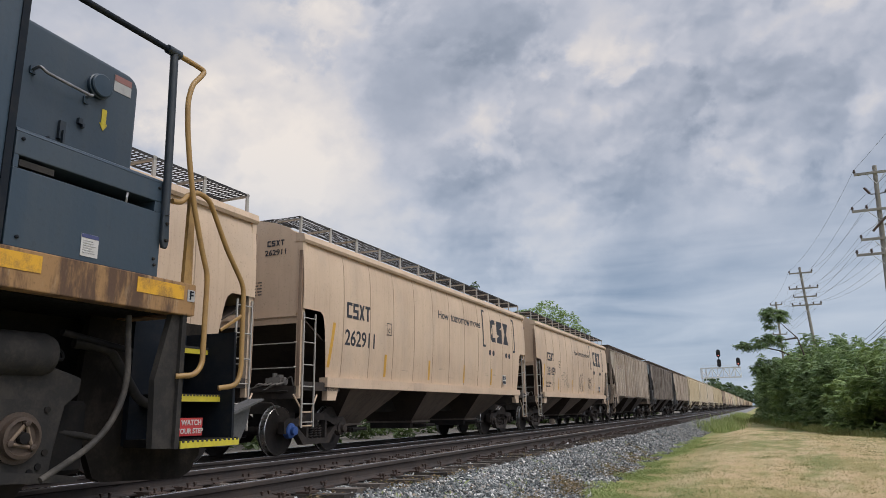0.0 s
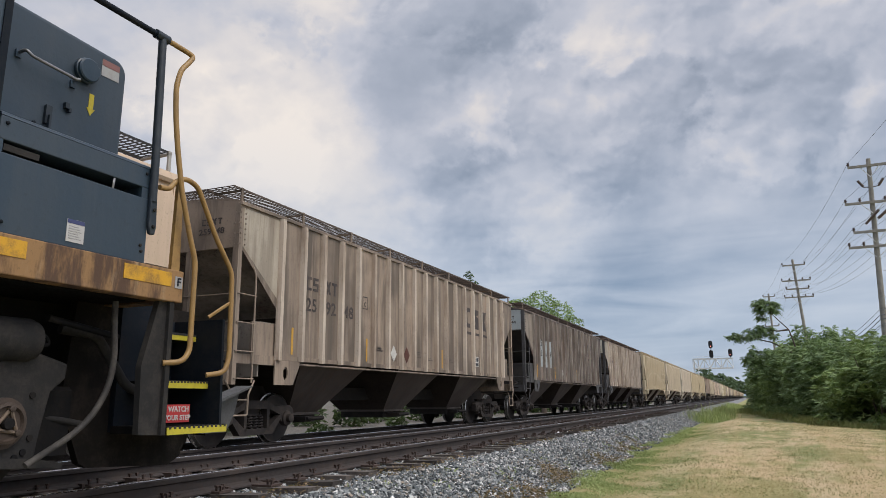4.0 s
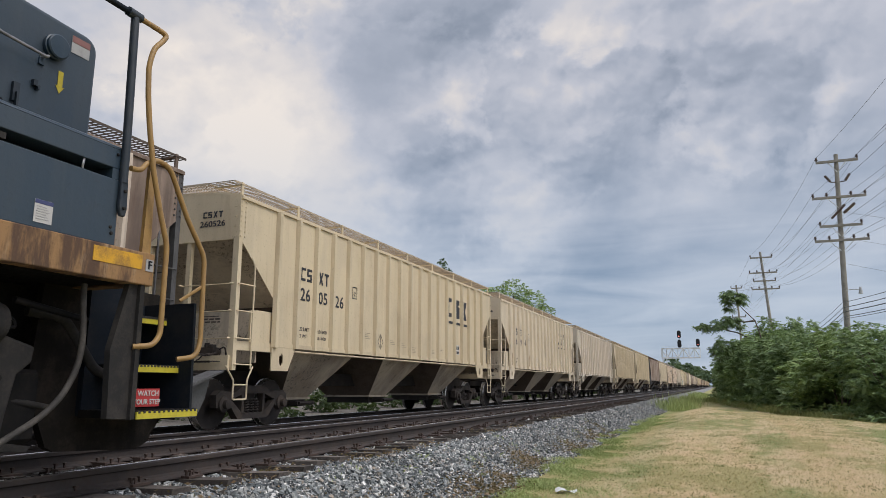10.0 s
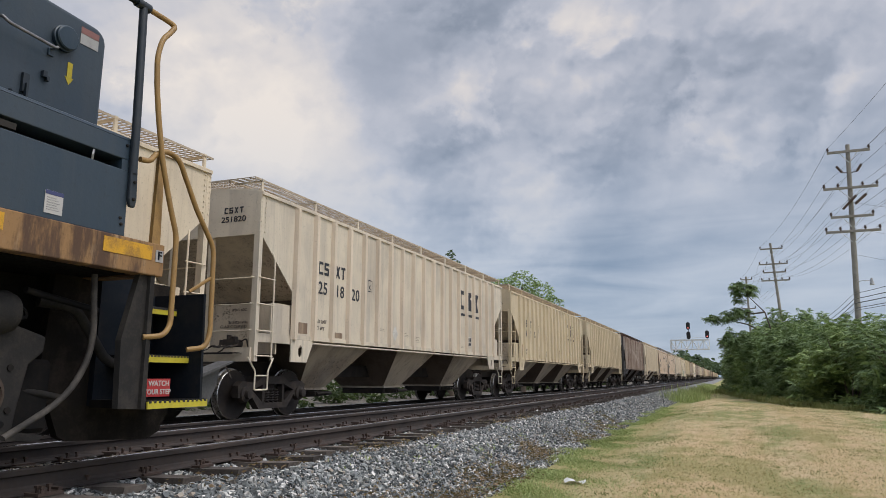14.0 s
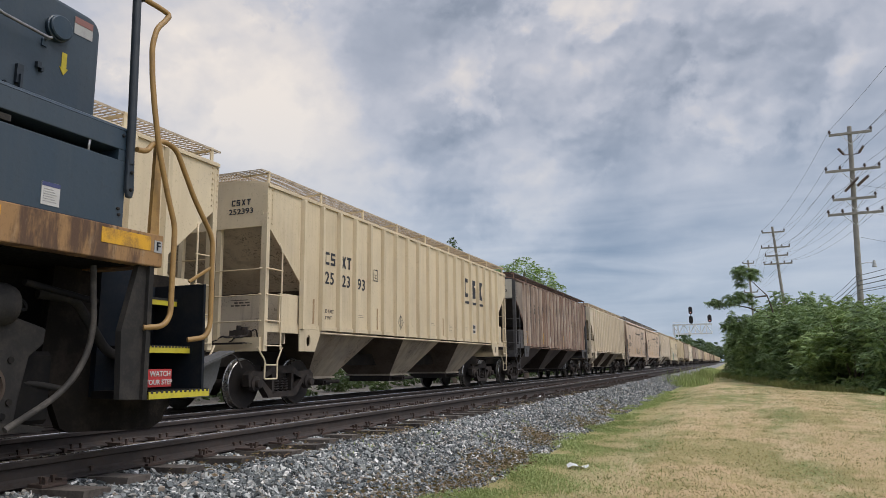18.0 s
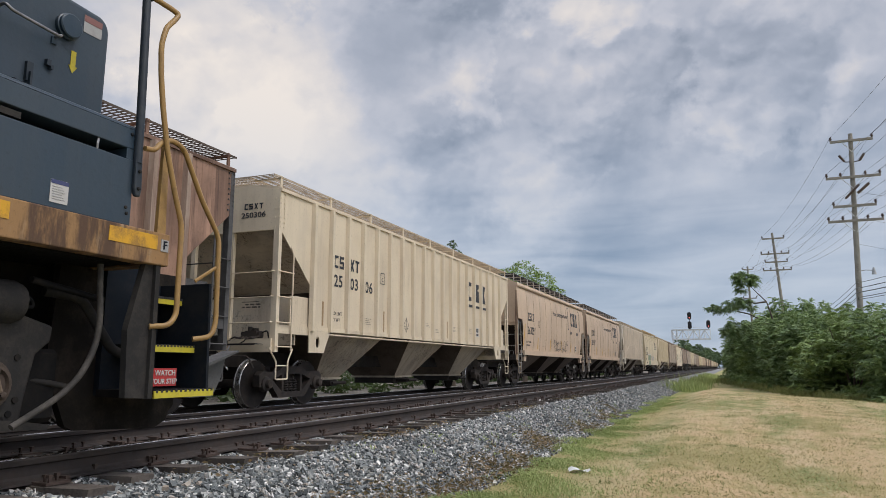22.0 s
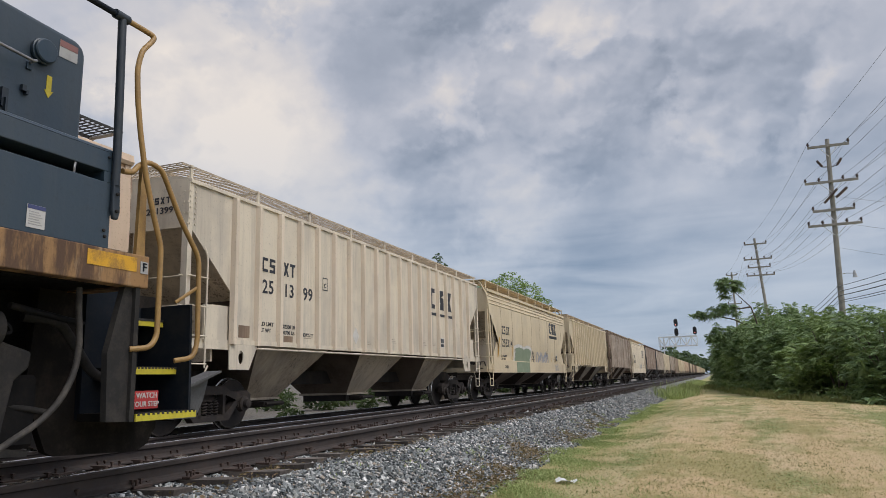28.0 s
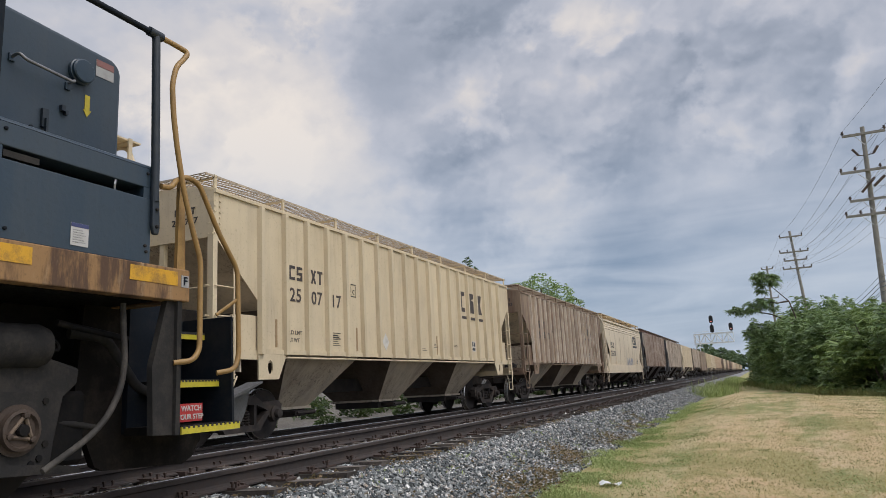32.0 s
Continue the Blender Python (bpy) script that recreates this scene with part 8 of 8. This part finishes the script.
def scatter_stones(name, label, x, y, size, seed, mat=None):
    """Angular stones of six corners, sunk a little into the ground."""
    rng = np.random.RandomState(seed)
    n = len(x)
    z = ground_z(x, y)
    base = np.array([(x, y, z) for z in (-0.6, 0.6) for y in (-0.6, 0.6) for x in (-0.6, 0.6)], float)
    quads = ((0, 2, 3, 1), (4, 5, 7, 6), (0, 1, 5, 4), (2, 6, 7, 3), (0, 4, 6, 2), (1, 3, 7, 5))
    faces = np.array([t for a, b, c, d in quads for t in ((a, b, c), (a, c, d))])
    v = base[None] * rng.uniform(0.55, 1.25, (n, 8, 1)) + rng.normal(0, 0.16, (n, 8, 3))
    v *= rng.uniform(0.6, 1.2, (n, 1, 3)) * np.array([1.25, 1.0, 0.75])
    a = rng.uniform(0, 6.283, n)
    c, s = np.cos(a)[:, None], np.sin(a)[:, None]
    v = np.stack([v[..., 0] * c - v[..., 1] * s, v[..., 0] * s + v[..., 1] * c, v[..., 2]], 2)
    tilt = rng.normal(0, 0.6, (n, 1))
    v = np.stack([v[..., 0] * np.cos(tilt) - v[..., 2] * np.sin(tilt), v[..., 1], v[..., 0] * np.sin(tilt) + v[..., 2] * np.cos(tilt)], 2)
    v = v * size[:, None, None] + np.stack([x, y, z + size * rng.uniform(0.0, 1.1, n)], 1)[:, None]
    lv = Leaves(0)
    lv.v, lv.f = [v.reshape(-1, 3)], [(np.arange(n)[:, None, None] * 8 + faces[None]).reshape(-1, 3)]
    return tagged(new(name, lv.mesh(name, mat or STONE)), label, "gravel", kind="stuff")


STONE = stone_mat()
DUSTY_STONE = stone_mat("oily_crushed_stone", 0.7)


def bare(x, y, rng):
    """True where no tie end lies."""
    d = np.abs(y[:, None] - np.array(TIE_Y)[None])
    k, gap = d.argmin(1), d.min(1)
    buried = np.array([(0.10, 0.55, 0.85, 0.25, 0.95)[(i * 7 + i // 3) % 5] for i in range(len(TIE_Y))])[k]
    return (x > -3.95 + 0.12 * np.sin(k * 2.3)) | (gap > 0.13) | (rng.uniform(size=len(x)) < buried * smoothstep(-4.45, -4.0, x))


def ballast():
    rng = np.random.RandomState(8)
    n = 112000
    y = 3.0 + 13.0 * rng.uniform(0, 1, n) ** 1.2
    x = rng.uniform(-4.42, -2.45, n)
    keep = (x < -2.62 + 0.13 * np.sin(y * 0.9) + rng.normal(0, 0.12, n)) & bare(x, y, rng)
    x, y = x[keep], y[keep]
    scatter_stones("ballast_stones", "grey crushed stone shoulder beside the near track", x, y, (0.012 + 0.022 * rng.uniform(0, 1, len(x)) ** 1.8) * np.where(x < -3.8, 0.85, 1.0), 9)
    n = 30000
    y = 16.0 + 34.0 * rng.uniform(0, 1, n) ** 1.3
    x = rng.uniform(-4.3, -2.5, n)
    keep = bare(x, y, rng)
    scatter_stones("ballast_stones", "grey crushed stone shoulder beside the near track", x[keep], y[keep], rng.uniform(0.018, 0.036, keep.sum()), 10)
    n = 9000
    y = 3.0 + 27.0 * rng.uniform(0, 1, n) ** 1.4
    x = np.where(rng.uniform(size=n) < 0.6, rng.uniform(-5.9, -4.6, n), rng.uniform(-8.3, -6.1, n))
    scatter_stones("ballast_stones", "brown-dusted crushed stone between the rails", x, y, rng.uniform(0.014, 0.034, n), 12, DUSTY_STONE)
    n = 5000
    scatter_stones("ballast_stones", "pale crushed stone beyond the far track", rng.uniform(-12.6, -10.3, n), rng.uniform(5, 30, n), rng.uniform(0.02, 0.04, n), 13)


ballast()


def dead_leaves():
    """Brown litter, twigs and small weeds where the gravel meets the grass and along the tie ends."""
    lv = Leaves(64)
    rng = lv.rng
    for i in range(60):
        y = 4.6 + 16 * rng.uniform() ** 1.5
        toe = rng.uniform() < 0.7
        x = (-2.82 + 0.13 * math.sin(y * 0.9) if toe else -3.95) + rng.normal(0, 0.10)
        k = int(rng.uniform(60, 240) * (1 if toe else 0.5))
        px, py = x + rng.normal(0, 0.13, k), y + rng.normal(0, 0.28, k)
        r = np.stack([px, py, ground_z(px, py) + rng.uniform(0.03, 0.075, k)], 1)
        lv.blades(r, rng.normal(size=(k, 3)) * np.array([1, 1, 0.25]), rng.uniform(0.02, 0.07, k), rng.uniform(0.008, 0.03, k), 0.1)
    tagged(new("dead_leaves", lv.mesh("dead_leaves", LITTER)), "brown dead leaves and twigs at the toe of the gravel", "leaf litter", kind="stuff")
    lv = Leaves(65)
    rng = lv.rng
    for i in range(26):
        y = 4.6 + 18 * rng.uniform() ** 1.4
        x = rng.uniform(-3.7, -2.8)
        k = int(rng.uniform(10, 45))
        px, py = x + rng.normal(0, 0.07, k), y + rng.normal(0, 0.10, k)
        r = np.stack([px, py, ground_z(px, py) + 0.01], 1)
        lv.blades(r, rng.normal(size=(k, 3)) * 0.6 + np.array([0, 0, 0.8]), rng.uniform(0.04, 0.11, k), rng.uniform(0.008, 0.02, k), 0.3)
    tagged(new("gravel_weeds", lv.mesh("gravel_weeds", GRASS)), "small green weeds sprouting in the gravel", "weeds", kind="stuff")


LITTER = leaf_mat("brown_dead_leaf", (0.13, 0.075, 0.04), (0.36, 0.25, 0.16), 0.9)
dead_leaves()


def turf():
    lv = Leaves(61)
    rng = lv.rng
    n = 100000
    y = 4.5 + 28 * rng.uniform(0, 1, n) ** 1.5
    edge = -2.62 + 0.13 * np.sin(y * 0.9) + 0.10 * np.sin(y * 2.9 + 0.7)
    reach = 0.34 + 0.55 * smoothstep(14, 7, y) + 0.20 * np.sin(y * 0.55 + 0.5) + 0.15 * np.sin(y * 1.9)
    x = edge + np.abs(rng.normal(0, 1, n)) * reach - 0.08
    clump = np.sin(x * 5.1 + 2 * np.sin(y * 2.3)) + np.sin(y * 4.3 + 1.7 * np.sin(x * 3.1))
    keep = rng.uniform(size=n) < 0.35 + 0.35 * (clump + 1)
    x, y, n, clump = x[keep], y[keep], int(keep.sum()), clump[keep]
    r = np.stack([x, y, ground_z(x, y) - 0.005], 1)
    d = rng.normal(size=(n, 3)) * 0.5 + np.array([0, 0, 1])
    lv.blades(r, d, rng.uniform(0.04, 0.12, n) * (1 + 0.3 * clump) * (1.15 - 0.35 * np.clip(x + 2.6, 0, 1)), rng.uniform(0.005, 0.010, n), 0.4)
    tagged(new("grass", lv.mesh("grass", GRASS)), "green grass growing along the edge of the gravel", "grass", kind="stuff")
    lv = Leaves(62)
    rng = lv.rng
    n = 52000
    y = 5.0 + 30 * rng.uniform(0, 1, n) ** 1.7
    x = rng.uniform(-2.4, 1.0, n) + rng.uniform(0, 1, n) * (y * 0.22)
    r = np.stack([x, y, ground_z(x, y) - 0.004], 1)
    d = rng.normal(size=(n, 3)) * 0.8 + np.array([0, 0, 0.8])
    lv.blades(r, d, rng.uniform(0.025, 0.07, n), rng.uniform(0.005, 0.012, n), 0.3)
    tagged(new("dry_grass", lv.mesh("dry_grass", STRAW)), "short dry straw-coloured mown grass", "grass", kind="stuff")
    lv = Leaves(63)
    rng = lv.rng
    m, k = 850, 22
    cx, cy = rng.uniform(-2.0, 5.5, m), 5.0 + 25 * rng.uniform(0, 1, m) ** 1.3
    wide = np.repeat(rng.uniform(0.05, 0.22, m), k)
    x, y = np.repeat(cx, k) + rng.normal(0, 1, m * k) * wide, np.repeat(cy, k) + rng.normal(0, 1, m * k) * wide
    r = np.stack([x, y, ground_z(x, y) - 0.004], 1)
    d = rng.normal(size=(len(x), 3)) * 0.6 + np.array([0, 0, 0.9])
    lv.blades(r, d, rng.uniform(0.03, 0.085, len(x)), rng.uniform(0.006, 0.011, len(x)), 0.35)
    tagged(new("grass_tufts", lv.mesh("grass_tufts", TUFT)), "green tufts scattered in the dry lawn", "grass", kind="stuff")


turf()


def litter():
    x, y = -1.80, 8.75
    z = float(ground_z(x, y))
    g = Geo()
    rng = random.Random(4)
    g.grid([[(i * 0.05 - 0.12 + rng.uniform(-0.01, 0.01), j * 0.05 - 0.08, 0.03 + 0.035 * rng.random() + 0.02 * math.sin(i * 1.3)) for i in range(6)] for j in range(4)])
    ob = part("crumpled_wrapper", g, plain("white_plastic_film", (0.75, 0.76, 0.76), 0.35, 0.0, (0.55, 0.55, 0.54), 0.5, 20.0), smooth=40, at=pose(x, y, z - 0.01, 0, 0, 25))
    tagged(ob, "crumpled white plastic wrapper lying in the grass", "litter")


litter()


def fly():
    """A small dark fly that crosses close before the lens."""
    ob = thing("fly", "small dark fly crossing close before the lens", "insect", at=pose(0.9, -1.4, -0.66))
    dark = plain("dark_fly_body", (0.13, 0.13, 0.14), 0.6)
    prof = [(0.0036 * math.sin(a) - 0.001, 0.0022 * math.cos(a)) for a in (radians(d) for d in range(-85, 86, 17))]
    part("body", Geo().disc(prof, 12), dark, ob, smooth=60)
    part("head", Geo().disc([(0.003 + 0.0012 * math.sin(a), 0.0013 * math.cos(a)) for a in (radians(d) for d in range(-85, 86, 34))], 10), dark, ob, smooth=60)
    film_mat = plain("smoky_wing", (0.30, 0.31, 0.33), 0.3)
    for s in (-1, 1):
        part("wing", Geo().prism([(0.001, s * 0.001), (0.0012, s * 0.0022), (-0.002, s * 0.0036), (-0.0055, s * 0.0032), (-0.004, s * 0.001)], 0.0018, 0.0020, "z"), film_mat, ob)
    for s in (-1, 1):
        for x in (-0.0015, 0.0005, 0.0025):
            part("leg", Geo().tube([(x, s * 0.0012, -0.0012), (x, s * 0.0022, -0.0018), (x - 0.001, s * 0.0024, -0.0032)], 0.0002, 4), dark, ob)
    return ob


FLY = fly()


# ---- what moves ----
def motions():
    """The train rolls by at an even pace; its wheels turn with it."""
    for car, u in CARS:
        walk(car, [(0.0, pose(FAR_X, u, FAR_Z)), (32.0, pose(FAR_X, u - SPEED * 32.0, FAR_Z))])
    rest = pose(0.9, -1.4, -0.66)
    walk(FLY, [(0.0, rest), (22.0, rest), (22.5, pose(0.6, 0.1, 0.1, 0, 0, 60)), (22.8, pose(0.169, 0.621, 0.565, 0, 0, 120)), (22.9, pose(-0.082, 0.404, 0.718, 0, -30, 150)), (23.0, pose(-0.102, 0.323, 0.756, 0, 0, 90)),
               (23.1, pose(-0.076, 0.335, 0.741, 0, 20, 30)), (23.2, pose(-0.002, 0.629, 0.723, 0, 20, 60)), (23.3, pose(0.268, 0.863, 0.62, 0, 0, 0)), (24.0, pose(1.6, 0.2, 0.2, 0, 0, -60)), (25.5, pose(1.4, -1.4, -0.65, 0, 0, -30)), (32.0, pose(1.4, -1.4, -0.65, 0, 0, -30))])
    turn = math.degrees(SPEED / 0.457)
    step = 1 / 15
    for side in (-0.89, 0.89):
        same = [w for w, a in WHEELS if a == side]
        walk(same[0], [(i * step, pose(0, side, 0.457, turn * i * step)) for i in range(481)])
        keys = same[0].animation_data
        for w in same[1:]:
            w.rotation_mode = "QUATERNION"
            w.animation_data_create()
            w.animation_data.action, w.animation_data.action_slot = keys.action, keys.action_slot


motions()
